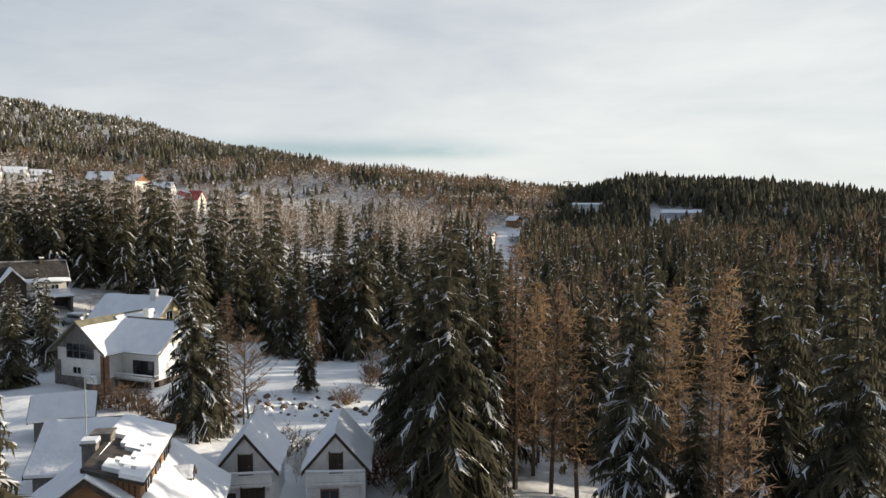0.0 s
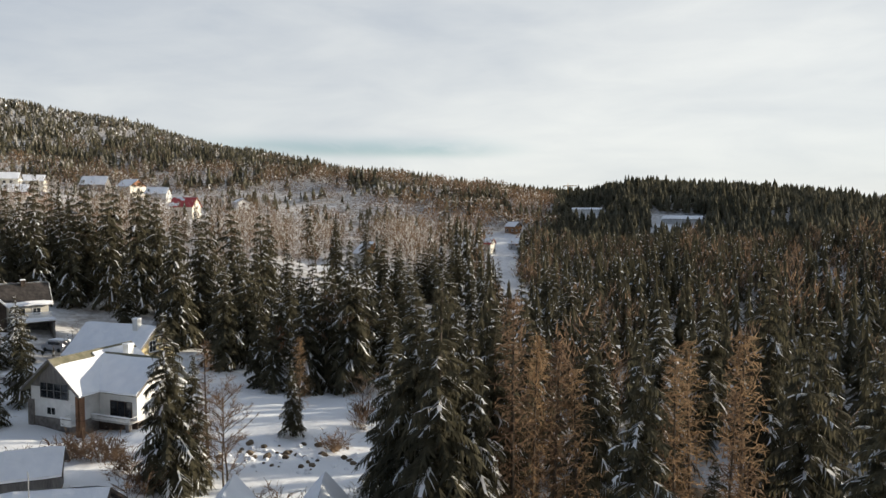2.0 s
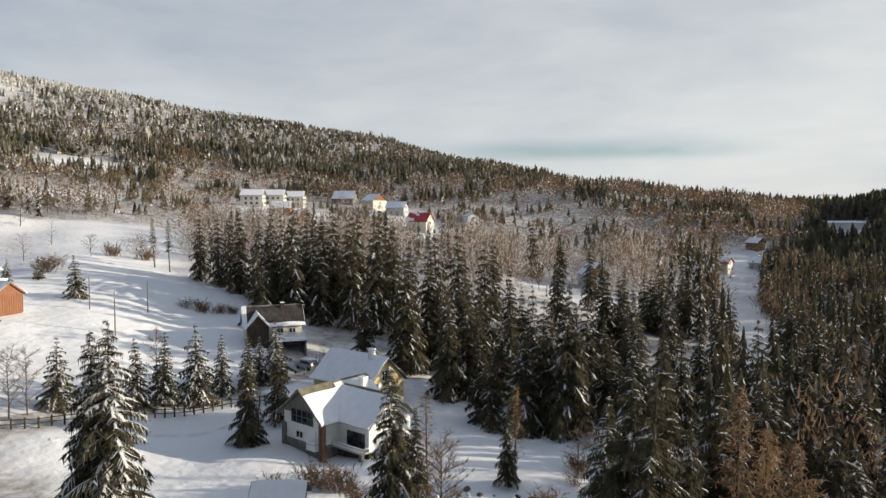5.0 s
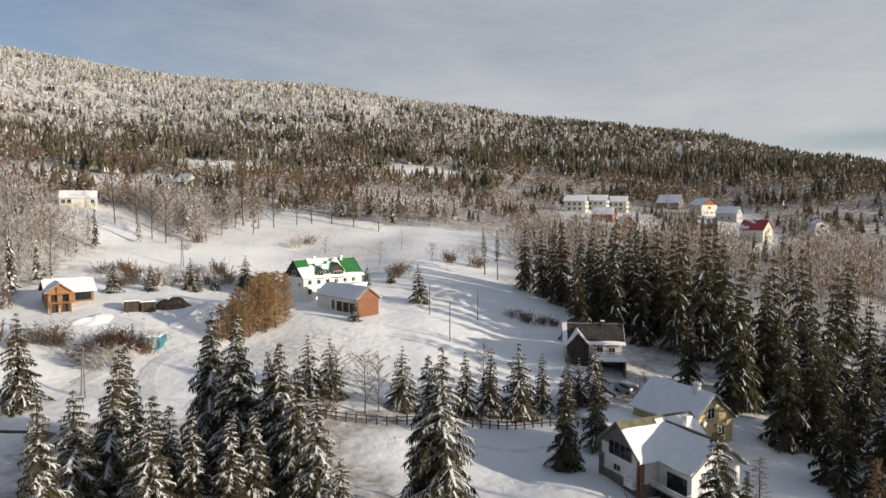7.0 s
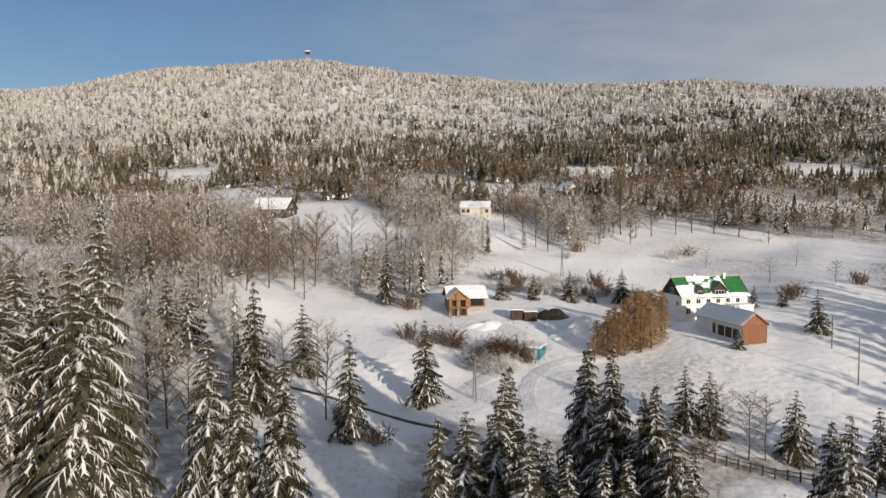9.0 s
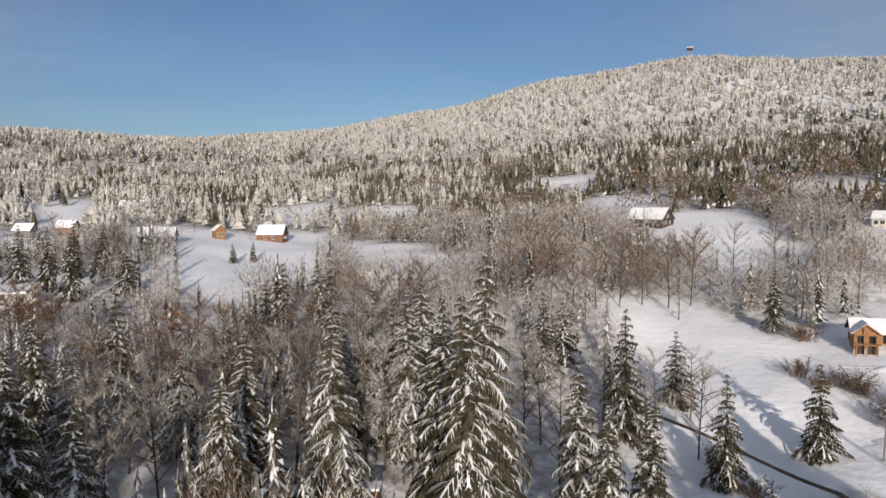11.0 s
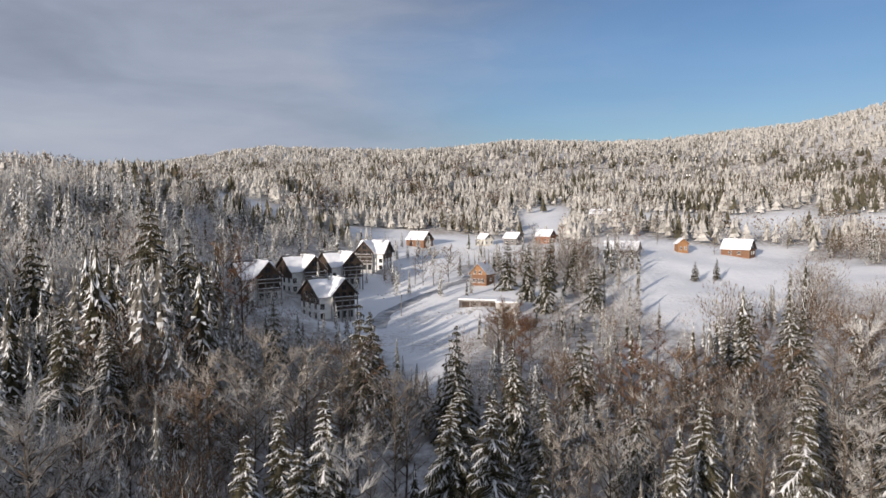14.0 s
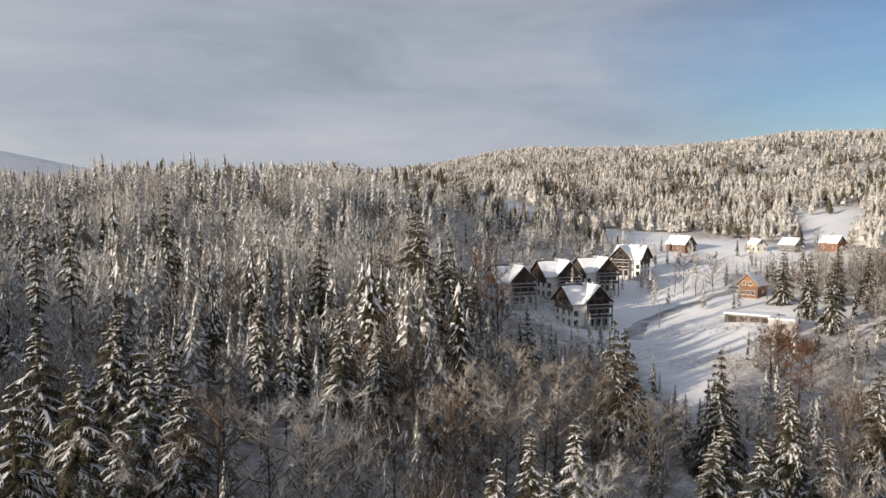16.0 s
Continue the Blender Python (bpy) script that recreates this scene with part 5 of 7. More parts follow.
def cabin(x, y, yaw, w, first):
    h = thing("cabin", site(x, y, yaw, 4), "small white A-roofed holiday cabin with a front balcony", "cabin", "holiday cabins")
    a, b, he = block(h, w + 0.5, 6.9, 2.9, 5.9, WHITEWOOD, DARK_TILES, trim=DARKWOOD, seed=81 + first, over=0.35, depth=0.34)
    for k in range(9):
        s = Shape()
        z = 0.2 + 0.32 * k
        s.box(-a - 0.02, -b - 0.03, z, a + 0.02, -b, z + 0.27)
        part("board", s, WHITEWOOD, h)
    balcony(h, "F", a, b, 0, 2.55, 2 * a, 1.0, WHITEWOOD, WHITEWOOD, solid=True, high=0.85)
    door(h, "F", a, b + 0.04, 0, 2.75, 0.9, 1.75, DARKWOOD, name="balcony_door")
    if first:
        door(h, "F", a, b + 0.04, 0.5, -0.3, 1.6, 2.2, DARKWOOD, name="patio_door")
        window(h, "F", a, b + 0.04, -1.2, 0.6, 0.8, 0.9, DARKWOOD, 1)
    else:
        window(h, "F", a, b + 0.04, -0.5, 0.7, 1.3, 0.9, BROWNWOOD, 2)
        door(h, "F", a, b + 0.04, 1.2, -0.3, 0.9, 2.1, WHITEWOOD)
    for x1 in (-a + 0.05, a - 0.17):
        s = Shape()
        s.box(x1, -b - 1.0, -1.6, x1 + 0.12, -b - 0.88, 2.4)
        part("post", s, WHITEWOOD, h)
    return h


def lodge():
    h = thing("lodge", site(-19.5, 38.5, 11, 12), "timber lodge with steep snowy roofs and a large dark-tiled dormer", "house")
    a, b, he = block(h, 12.4, 11.6, 3.0, 7.7, TIMBER, DARK_TILES, m=pose(0, 3.5, 0), trim=DARKWOOD, seed=91, over=0.7, depth=0.4, snow=(None, lambda u, v: v < 0.97))
    # broad lean-to dormer over the east slope: tiled half bare, half under snow
    y0, y1, x1, z0, z1 = -1.5, 7.3, 2.9, 8.15, 7.2
    s = Shape()
    s.v.extend(((0.3, y0, 5.0), (x1 - 0.3, y0, 5.0), (x1 - 0.3, y0, z1 - 0.05), (0.3, y0, z0 - 0.15), (0.3, y1, 5.0), (x1 - 0.3, y1, 5.0), (x1 - 0.3, y1, z1 - 0.05), (0.3, y1, z0 - 0.15)))
    s.f.extend(((0, 1, 2, 3), (7, 6, 5, 4), (1, 5, 6, 2), (4, 0, 3, 7)))
    s.m.extend([0] * 4)
    part("dormer_wall", s, TIMBER, h)
    for k in range(15):
        s = Shape()
        x = 0.4 + (x1 - 0.8) * k / 14
        s.box(x - 0.03, y0 - 0.05, 5.0, x + 0.03, y0, z0 - 0.25 - (z0 - z1) * x / x1)
        part("board", s, DARKWOOD if k % 2 else TIMBER, h)
    s = Shape()
    n = 0
    s.v.extend(((-0.3, y0 - 0.4, z0), (x1, y0 - 0.4, z1), (x1, y1 + 0.4, z1), (-0.3, y1 + 0.4, z0), (-0.3, y0 - 0.4, z0 + 0.2), (x1, y0 - 0.4, z1 + 0.2), (x1, y1 + 0.4, z1 + 0.2), (-0.3, y1 + 0.4, z0 + 0.2)))
    s.f.extend(((3, 2, 1, 0), (4, 5, 6, 7), (0, 1, 5, 4), (1, 2, 6, 5), (2, 3, 7, 6), (3, 0, 4, 7)))
    s.m.extend([0] * 6)
    part("dormer_roof", s, DARK_TILES, h, "dark tiled lean-to roof")
    r = random.Random(8)
    s = Shape()
    nu, nv = 22, 10

    def top(i, j, d):
        u, v = i / nu, j / nv
        x = x1 - (x1 + 0.3) * v
        return (x, y0 - 0.4 + (y1 - y0 + 0.8) * u, z1 + 0.2 + (z0 - z1) * v + d)

    lies = [[(j < 5 + 1.6 * math.sin(i * 0.7) if i < 13 else True) and not (i < 13 and r.random() < 0.1) for j in range(nv)] for i in range(nu)]
    for i in range(nu):
        for j in range(nv):
            if lies[i][j]:
                s.face((top(i, j, 0.26), top(i + 1, j, 0.26), top(i + 1, j + 1, 0.26), top(i, j + 1, 0.26)))
                for p, q, ii, jj in (((i, j), (i, j + 1), i - 1, j), ((i + 1, j), (i + 1, j + 1), i + 1, j), ((i, j), (i + 1, j), i, j - 1), ((i, j + 1), (i + 1, j + 1), i, j + 1)):
                    if not (0 <= ii < nu and 0 <= jj < nv and lies[ii][jj]):
                        s.face((top(*p, 0.26), top(*q, 0.26), top(*q, 0.0), top(*p, 0.0)))
    part("dormer_snow", s, SNOW, h, "broken layer of snow on the dormer")
    for u in (0.4, 3.0, 5.6):
        window(h, "R", x1 - 0.3, 8, u, 6.0, 1.2, 0.85, DARKWOOD, 2, sill=False)
    chimney(h, -0.7, 1.4, 7.4, 1.3, 0.75, STONE)
    chimney(h, -0.5, 3.3, 7.6, 1.1, 1.1, STONE, snow=False)
    s = Shape()
    s.tube([(-1.2, 2.4, 6.5), (-1.2, 2.4, 12.4)], (0.05, 0.025), 5)
    part("antenna_mast", s, STEEL, h)
    # small gabled roof light on the east slope
    block(h, 1.1, 1.5, 5.0, 5.5, DARKWOOD, DARK_TILES, m=pose(3.7, 5.0, 0, 0, 0, 90), trim=DARKWOOD, seed=97, over=0.12, low=3.6, back=False, depth=0.16)
    return h


def plain_house(name, label, x, y, turn, w, l, he, ha, wall, roof=DARK_TILES, gable=None, foot=0.0, trim=None, group="", wins=(), dz=0.0, seed=1, snow=(None, None), depth=0.3, stack=True, frame=WHITEWOOD, door_at=None, category="house"):
    """turn: degrees from a gable that looks at the drone's place."""
    yaw = math.degrees(math.atan2(-x, y)) + turn
    h = thing(name, site(x, y, yaw, max(w, l) * 0.62, dz), label, category, group)
    a, b, hw = block(h, w, l, he, ha, wall, roof, gable=gable, foot=foot, trim=trim, seed=seed, snow=snow, depth=depth, over=0.45)
    for face, u, z, ww, wh in wins:
        window(h, face, a, b + (0.07 if gable and face in "FB" else 0), u, z, ww, wh, frame, 2)
    if door_at:
        door(h, door_at[0], a, b, door_at[1], 0.0, 1.0, 2.05, DARKWOOD)
    if stack:
        chimney(h, w * 0.06, l * 0.12, ha - 0.3, 1.0, 0.6, BRICK)
    return h


white_house()
yellow_house()
dark_house()
green_house()
barn()
log_house()
CHALETS = [(-105.1, -178.1), (-90.3, -197.5), (-110.8, -206.7), (-131.3, -217.0)]
for cx, cy in CHALETS:
    chalet(cx, cy)
chalet(-160.5, -236.5, 217, -1)
cabin(-15.2, 54.6, 6, 4.4, 1)
cabin(-8.5, 56.0, 4, 4.7, 0)
lodge()
W2 = [("F", -1.6, 0.8, 1.0, 1.2), ("F", 1.6, 0.8, 1.0, 1.2), ("F", 0, 3.6, 1.2, 1.2), ("R", -2, 0.8, 1.0, 1.2), ("R", 1.5, 0.8, 1.0, 1.2), ("L", -2, 0.8, 1.0, 1.2), ("L", 1.5, 0.8, 1.0, 1.2)]
plain_house("house", "low house with one broad snowy roof beside the lodge", -27.4, 54.2, 74, 9.0, 7.4, 2.3, 4.9, GREYWOOD, seed=4, stack=False, wins=[("L", 0, 0.6, 1.2, 1.0)])
plain_house("shed", "low grey shed with a snowy roof in the yard", -36.0, 65.5, 82, 4.6, 5.6, 1.9, 3.6, GREYWOOD, stack=False, seed=5, category="shed")
plain_house("house", "small cream house with snowy roof and brick chimney", 27.0, 74.0, 72, 7.4, 8.6, 2.8, 6.3, CREAM, wins=W2, seed=6)
plain_house("house", "timber house with orange gable and brown ground floor", -171.5, -182.5, -20, 7.2, 9.0, 3.4, 7.2, BROWN_TIMBER, gable=TIMBER, foot=0.3, trim=BROWN_TIMBER, wins=[("F", -1.6, 0.7, 1.0, 1.3), ("F", 0.2, 0.7, 1.0, 1.3), ("F", 1.8, 0.7, 1.0, 1.3), ("F", -1.2, 3.8, 0.9, 1.2), ("F", 0.9, 3.8, 0.9, 1.2), ("R", 0, 0.8, 1.0, 1.3)], seed=7)
plain_house("house", "brown wooden house with a wide snowy roof", -284.0, -146.5, 75, 9.6, 12.4, 2.6, 6.6, BROWN_TIMBER, gable=DARKWOOD, trim=DARKWOOD, wins=W2, seed=8, depth=0.4)
plain_house("hut", "small timber hut with an open porch and snowy roof", -266.8, -162.5, 20, 5.2, 5.4, 3.2, 5.5, TIMBER, trim=TIMBER, wins=[("F", -1.0, 1.0, 0.8, 1.3), ("F", 1.0, 1.0, 0.8, 1.3)], seed=9, stack=False, category="hut")
plain_house("house", "ochre timber house with a snowy roof and white walls", -25.0, 247.0, 24, 8.4, 9.6, 4.2, 8.2, CREAM, gable=TIMBER, foot=1.0, trim=TIMBER, wins=W2, seed=10)
plain_house("house", "long cream house with a red roof edge", 20.0, 332.0, 70, 7.5, 10.0, 3.8, 6.2, CREAM, RED_TIN, wins=W2, seed=11, snow=(patchy(3, 0.6), patchy(4, 0.6)))
plain_house("house", "brown timber house with a dark gable and snowy roof", -212.0, -275.0, 52, 8.4, 12.0, 2.8, 6.8, BROWN_TIMBER, gable=DARKWOOD, wins=W2, seed=12)
plain_house("cottage", "cream cottage with a snowy roof", -238.0, -255.0, 40, 6.2, 7.5, 2.8, 5.6, CREAM, wins=W2, seed=13, group="cottages by the wood")
plain_house("cottage", "weathered grey board cottage with a snowy roof", -250.0, -247.0, 55, 6.6, 9.0, 2.6, 5.6, GREYWOOD, wins=W2, seed=14, group="cottages by the wood")
plain_house("cottage", "brown cottage half hidden behind trees", -262.0, -236.0, 60, 7.0, 9.0, 3.0, 6.2, BROWNWOOD, wins=W2, seed=15, group="cottages by the wood")
plain_house("barn", "long low barn with a broad snowy roof", -231.0, -166.0, 80, 9.0, 14.0, 2.4, 5.6, GREYWOOD, seed=16, stack=False, category="barn")
plain_house("house", "grey farmhouse above the upper meadow", -349.0, -271.0, 75, 9.0, 14.0, 4.0, 7.6, CREAM, wins=W2, seed=17)
for k, (tx, ty) in enumerate(((-223.0, 342.0), (-219.0, 357.5), (-215.0, 373.0))):
    plain_house("terrace_house", "cream terrace house with a snowy roof and balconies", tx, ty, 78, 9.5, 13.0, 5.4, 8.6, CREAM, gable=GREYWOOD, wins=[(f, u, z, 1.3, 1.5) for f in "LRF" for u in (-3, 0, 3) for z in (0.6, 3.2)], seed=18 + k, group="terrace houses on the slope")
plain_house("house", "large cream house with timber framing on the slope", -176.0, 402.0, 40, 12.0, 12.0, 5.5, 9.5, CREAM, gable=BROWNWOOD, wins=W2, seed=22)
plain_house("house", "grey house with a snowy hipped look", -153.0, 383.0, 70, 9.0, 12.0, 3.8, 7.2, GREY_PLASTER, wins=W2, seed=23)
plain_house("house", "large snowy-roofed house above the others", -205.0, 420.0, 70, 11.0, 15.0, 3.0, 8.0, GREYWOOD, wins=W2, seed=24)
plain_house("house", "cream house with a red tin roof", -119.0, 330.0, 62, 9.4, 12.0, 4.6, 9.0, CREAM, RED_TIN, trim=BROWNWOOD, wins=W2, seed=25, snow=(patchy(7, 0.35), patchy(9, 0.5)))
plain_house("house", "small white two-storey house between trees", -104.0, 369.0, 20, 7.0, 7.5, 5.0, 7.0, PLASTER, wins=W2, seed=26)
plain_house("house", "house with a snowy roof below the terraces", -190.0, 318.0, 75, 8.0, 11.0, 3.0, 6.4, BROWNWOOD, wins=W2, seed=27)
plain_house("house", "brown house with a snowy roof among bare trees", -168.0, 300.0, 20, 8.0, 10.0, 3.0, 6.6, BROWNWOOD, wins=W2, seed=28)
plain_house("house", "cream house with a tall arched window and snowy roof", -303.0, 105.0, 84, 8.6, 14.0, 2.9, 5.6, CREAM, wins=[("L", -5.2, 0.8, 1.4, 1.5), ("L", -3.0, 0.8, 1.4, 1.5), ("L", 5.4, 0.8, 1.2, 1.5), ("R", -5.2, 0.8, 1.4, 1.5), ("R", 0.5, 0.3, 2.2, 2.8), ("R", 5.4, 0.8, 1.2, 1.5)], seed=29)
plain_house("house", "house with a broad snowy gable high among trees", -338.0, 167.0, 35, 10.0, 11.0, 3.4, 7.4, GREY_PLASTER, wins=W2, seed=30)
plain_house("house", "dark wooden house with a wide snowy roof", -321.0, 16.5, 62, 11.0, 18.0, 2.6, 7.4, DARKWOOD, trim=DARKWOOD, wins=W2, seed=32)
plain_house("house", "ochre house with a snowy roof on the slope", -336.0, -59.0, 30, 8.0, 10.0, 3.6, 7.0, TIMBER, wins=W2, seed=34)
plain_house("house", "low long hall with a flat snowy roof", 95.0, 462.0, 85, 9.0, 20.0, 3.2, 4.2, PLASTER, seed=36, stack=False)
plain_house("house", "low building on the far clearing", 136.0, 398.0, 80, 10.0, 22.0, 2.6, 4.2, GREY_PLASTER, seed=37, stack=False)
plain_house("house", "pale house along the valley road", 38.0, 350.0, 60, 6.5, 8.5, 3.2, 5.8, GREY_PLASTER, wins=W2, seed=38)
plain_house("house", "ochre house along the valley road", 40.0, 392.0, 50, 6.5, 8.0, 3.2, 5.6, TIMBER, wins=W2, seed=39)


# ---- shrubs ----
SHRUBS = [(-206, 80), (-200, 85), (-204, 92), (-200, 96), (-194, 102), (-192, 107), (-179, 47), (-148, 43), (-154, 41), (-141, 57), (-140, 60), (-228, 114), (-238, 124), (-115, 21), (-106, 25), (-222, 153), (-223, 161), (-104, 142), (-100, 143), (-97, 144), (-108, 142), (-156, 169),
          (-149, 140), (-151, 144), (-147, 172), (-35, 74), (-37, 75), (-33, 74), (-11, 79), (-9, 85), (-15, 64), (-12, 64), (-5, 66), (-131, -127), (-132, -121), (-131, -131)]
SHRUBS_MORE = [(-190.6, 81.9), (-188, 86), (-187, 91), (-185, 95), (-184, 99), (-181, 103), (-179, 108), (-178, 113), (-192, 79), (-183, 105), (-186, 88), (-144, 57), (-141, 58), (-138, 61), (-133, 52), (-136, 55), (-137, 64), (-148, 49), (-139, 57), (-130, 56), (-135, 62), (-142, 53),
               (-9, 98), (-9, 89), (-4, 57), (-2, 59), (-6, 59), (-3, 61), (0, 60), (-11, 60), (-128, -124), (-134, -129), (-196, 78), (-208, 86), (-40, 71), (-30, 71), (-27, 66), (-31, 60), (-18, 62), (-3, 70), (1, 66), (-7, 64), (-88, 70), (-92, 66), (-96, 62), (-146, 50), (-150, 47), (-137, 50)]
shrub_first = {}
for k, (x, y) in enumerate(SHRUBS + SHRUBS_MORE):
    rr = random.Random(k * 7 + 1)
    rusty = x < -120 and y < 0 or (x > -8 and y < 62)
    kind = ("rust" if rusty else "brown" if rr.random() < 0.6 else "frosted", k % 2)
    sc = rr.uniform(0.75, 1.25) * (2.3 if y < -100 else 1.7 if x < -100 else 1.15)
    m = pose(x, y, landz(x, y), 0, 0, rr.uniform(0, 360)) @ Matrix.Diagonal((sc * 1.25, sc * 1.25, sc, 1))
    if kind not in shrub_first:
        words = {"rust": "leafless rust-brown shrub with dense upright twigs", "brown": "leafless brown shrub standing in the snow", "frosted": "leafless shrub with frosted twigs in the snow"}[kind[0]]
        ob = thing("shrub", pose(0, 0, 0), words, "shrub", "shrubs in the snow")
        tagged(part("bush", shrub_parts(300 + k), {"rust": RED_TWIGS, "brown": TWIGS, "frosted": FROST_TWIGS}[kind[0]], ob), kind="stuff")
        ob.matrix_basis = m
        shrub_first[kind] = (ob, m)
    else:
        src, m_src = shrub_first[kind]
        copy_thing(src, m @ Matrix.Diagonal((*[1 / v for v in m_src.to_scale()], 1)))


# ---- smaller built things ----
def bunker():
    h = thing("garage_row", site(-147.5, -156.0, 38, 9, -0.7), "low concrete garages with a flat snowy roof", "garage")
    s = Shape()
    s.box(-3.0, -6.5, -1.5, 3.0, 6.5, 2.3)
    # concrete wall in the dark stone colour, standing in for shade on it
    part("wall", s, STONE, h)
    s = Shape()
    s.box(-3.3, -6.8, 2.3, 3.3, 6.8, 2.55)
    part("roof", s, GREY_PLASTER, h)
    s = Shape()
    s.box(-3.25, -6.75, 2.56, 3.25, 6.75, 2.9)
    part("roof_snow", s, SNOW, h, "flat layer of snow")
    for u in (-4.4, -1.6, 1.4, 4.4):
        door(h, "R", 3.0, 6.5, u, 0, 2.0, 1.9, DARKWOOD, name="garage_door")
    h = thing("transformer_house", site(-145.5, -142.0, 40, 6), "pale cube-shaped block with a flat snowy roof", "building")
    s = Shape()
    s.box(-2.6, -3.4, -1.5, 2.6, 3.4, 3.2)
    part("wall", s, CONCRETE, h)
    s = Shape()
    s.box(-2.7, -3.5, 3.2, 2.7, 3.5, 3.6)
    part("roof_snow", s, SNOW, h, "flat layer of snow")
    window(h, "R", 2.6, 3.4, 0, 1.2, 1.2, 0.9, GREYWOOD, 2)
    for k, u in enumerate((-2, 2)):
        door(h, "F", 2.6, 3.4, u * 0.5, 0, 1.0, 2.0, DARKWOOD)


bunker()


def heap(name, label, mat, x0, y0, rx, ry, high, seed, turn=0.0, category="heap"):
    """A lumpy mound that rests on the ground."""
    s, rings, sides = Shape(), 7, 26
    c, d = math.cos(radians(turn)), math.sin(radians(turn))
    for i in range(rings + 1):
        q = i / rings
        for k in range(sides):
            a = 2 * math.pi * k / sides
            n = noise.noise(Vector((math.cos(a) * 1.7 * q + seed, math.sin(a) * 1.7 * q, seed * 0.37)))
            u, v = rx * q * math.cos(a) * (1 + 0.25 * n), ry * q * math.sin(a) * (1 + 0.25 * n)
            x, y = x0 + u * c - v * d, y0 + u * d + v * c
            n2 = noise.noise(Vector((x * 0.9, y * 0.9, seed)))
            s.v.append((x, y, landz(x, y) + high * (1 - q * q) ** 1.2 * (1 + 0.5 * n + 0.35 * n2) - 0.12))
    for i in range(rings):
        for k in range(sides):
            e = (k + 1) % sides
            s.f.append((i * sides + k, (i + 1) * sides + k, (i + 1) * sides + e, i * sides + e))
            s.m.append(0)
    ob = new(name, s.data(name, mat, smooth=True))
    return tagged(ob, label, category)


def ruin():
    h = thing("earth_cellar", site(-161.0, 71.5, -18, 6, 0.3), "dark half-sunk cellar boxes with snow on top", "cellar")
    for x0, y0, x1, y1, z in ((-1.9, -3.4, 1.7, -0.4, 2.0), (-1.4, -0.2, 2.3, 3.0, 1.7)):
        s = Shape()
        s.box(x0, y0, -1.2, x1, y1, z)
        part("cellar_front", s, DARKWOOD, h, "dark timber front")
        for k in range(5):
            s = Shape()
            y = y0 + (y1 - y0) * (k + 0.5) / 5
            s.box(x1, y - 0.22, -0.6, x1 + 0.06, y + 0.22, z - 0.1)
            part("board", s, DARKWOOD, h)
        s = Shape()
        s.box(x0 - 0.3, y0 - 0.1, z, x1 - 0.5, y1 + 0.1, z + 0.28)
        part("snow_cap", s, SNOW, h, "thick snow on top")
    heap("earth_mound", "bare brown earth mound dug up beside the cellar", EARTH, -160.2, 78.4, 2.4, 4.2, 2.3, 3, -18)
    heap("snow_mound", "tall mound of shovelled snow by the drive", SNOW, -149.0, 80.5, 4.2, 5.2, 2.6, 5)
    heap("snow_mound", "low mound of shovelled snow by the drive", SNOW, -146.5, 75.0, 3.0, 3.6, 1.2, 8)
    heap("snow_mound", "bank of ploughed snow below the timber house", SNOW, -158.0, 60.5, 3.2, 5.0, 0.9, 11)
    h = thing("site_container", site(-137.5, 65.0, 52, 4), "turquoise metal site container with snow on its roof", "container")
    s = Shape()
    s.box(-1.2, -2.8, -0.3, 1.2, 2.8, 2.1)
    for k in range(12):
        y = -2.6 + 0.46 * k
        s.box(1.2, y, -0.1, 1.26, y + 0.2, 2.0)
        s.box(-1.26, y, -0.1, -1.2, y + 0.2, 2.0)
    part("body", s, TURQUOISE, h)
    s = Shape()
    s.box(-1.25, -2.85, 2.1, 1.25, 2.85, 2.4)
    part("roof_snow", s, SNOW, h, "snow on the roof")
    door(h, "F", 1.2, 2.8, 0, 0, 1.0, 1.8, GREY_PLASTER)


ruin()


def utility_pole(x, y, tall, double):
    p = thing("utility_pole", pose(x, y, landz(x, y)), "weathered wooden pole with crossarm" if not double else "A-shaped wooden power pole with crossarm", "pole", "power poles")
    for e in ((-1, 1) if double else (0,)):
        s = Shape()
        s.tube(((e * 1.0, 0, -0.8), (e * 0.12, 0, tall)), (0.14, 0.1), 7)
        part("post", s, GREYWOOD, p)
    if not double:
        return tagged(p, "thin plain weathered wooden pole in the snow")
    s = Shape()
    s.box(-0.9, -0.06, tall - 0.5, 0.9, 0.06, tall - 0.36)
    part("crossarm", s, GREYWOOD, p)
    for x1 in (-0.8, 0, 0.8):
        s = Shape()
        s.tube(((x1, 0, tall - 0.36), (x1, 0, tall - 0.15)), (0.05, 0.06), 6)
        part("insulator", s, PLASTER, p)
    return p


for px_, py_, pt, pd in ((-207, 103, 8.6, True), (-121, 45.6, 8.4, True), (-116.3, 121, 7.0, False), (-101.5, 112.5, 8.6, False), (-123.7, -165.6, 6.5, False), (-71.4, -84, 9.0, False), (-110, 131, 7.0, False)):
    utility_pole(px_, py_, pt, pd)


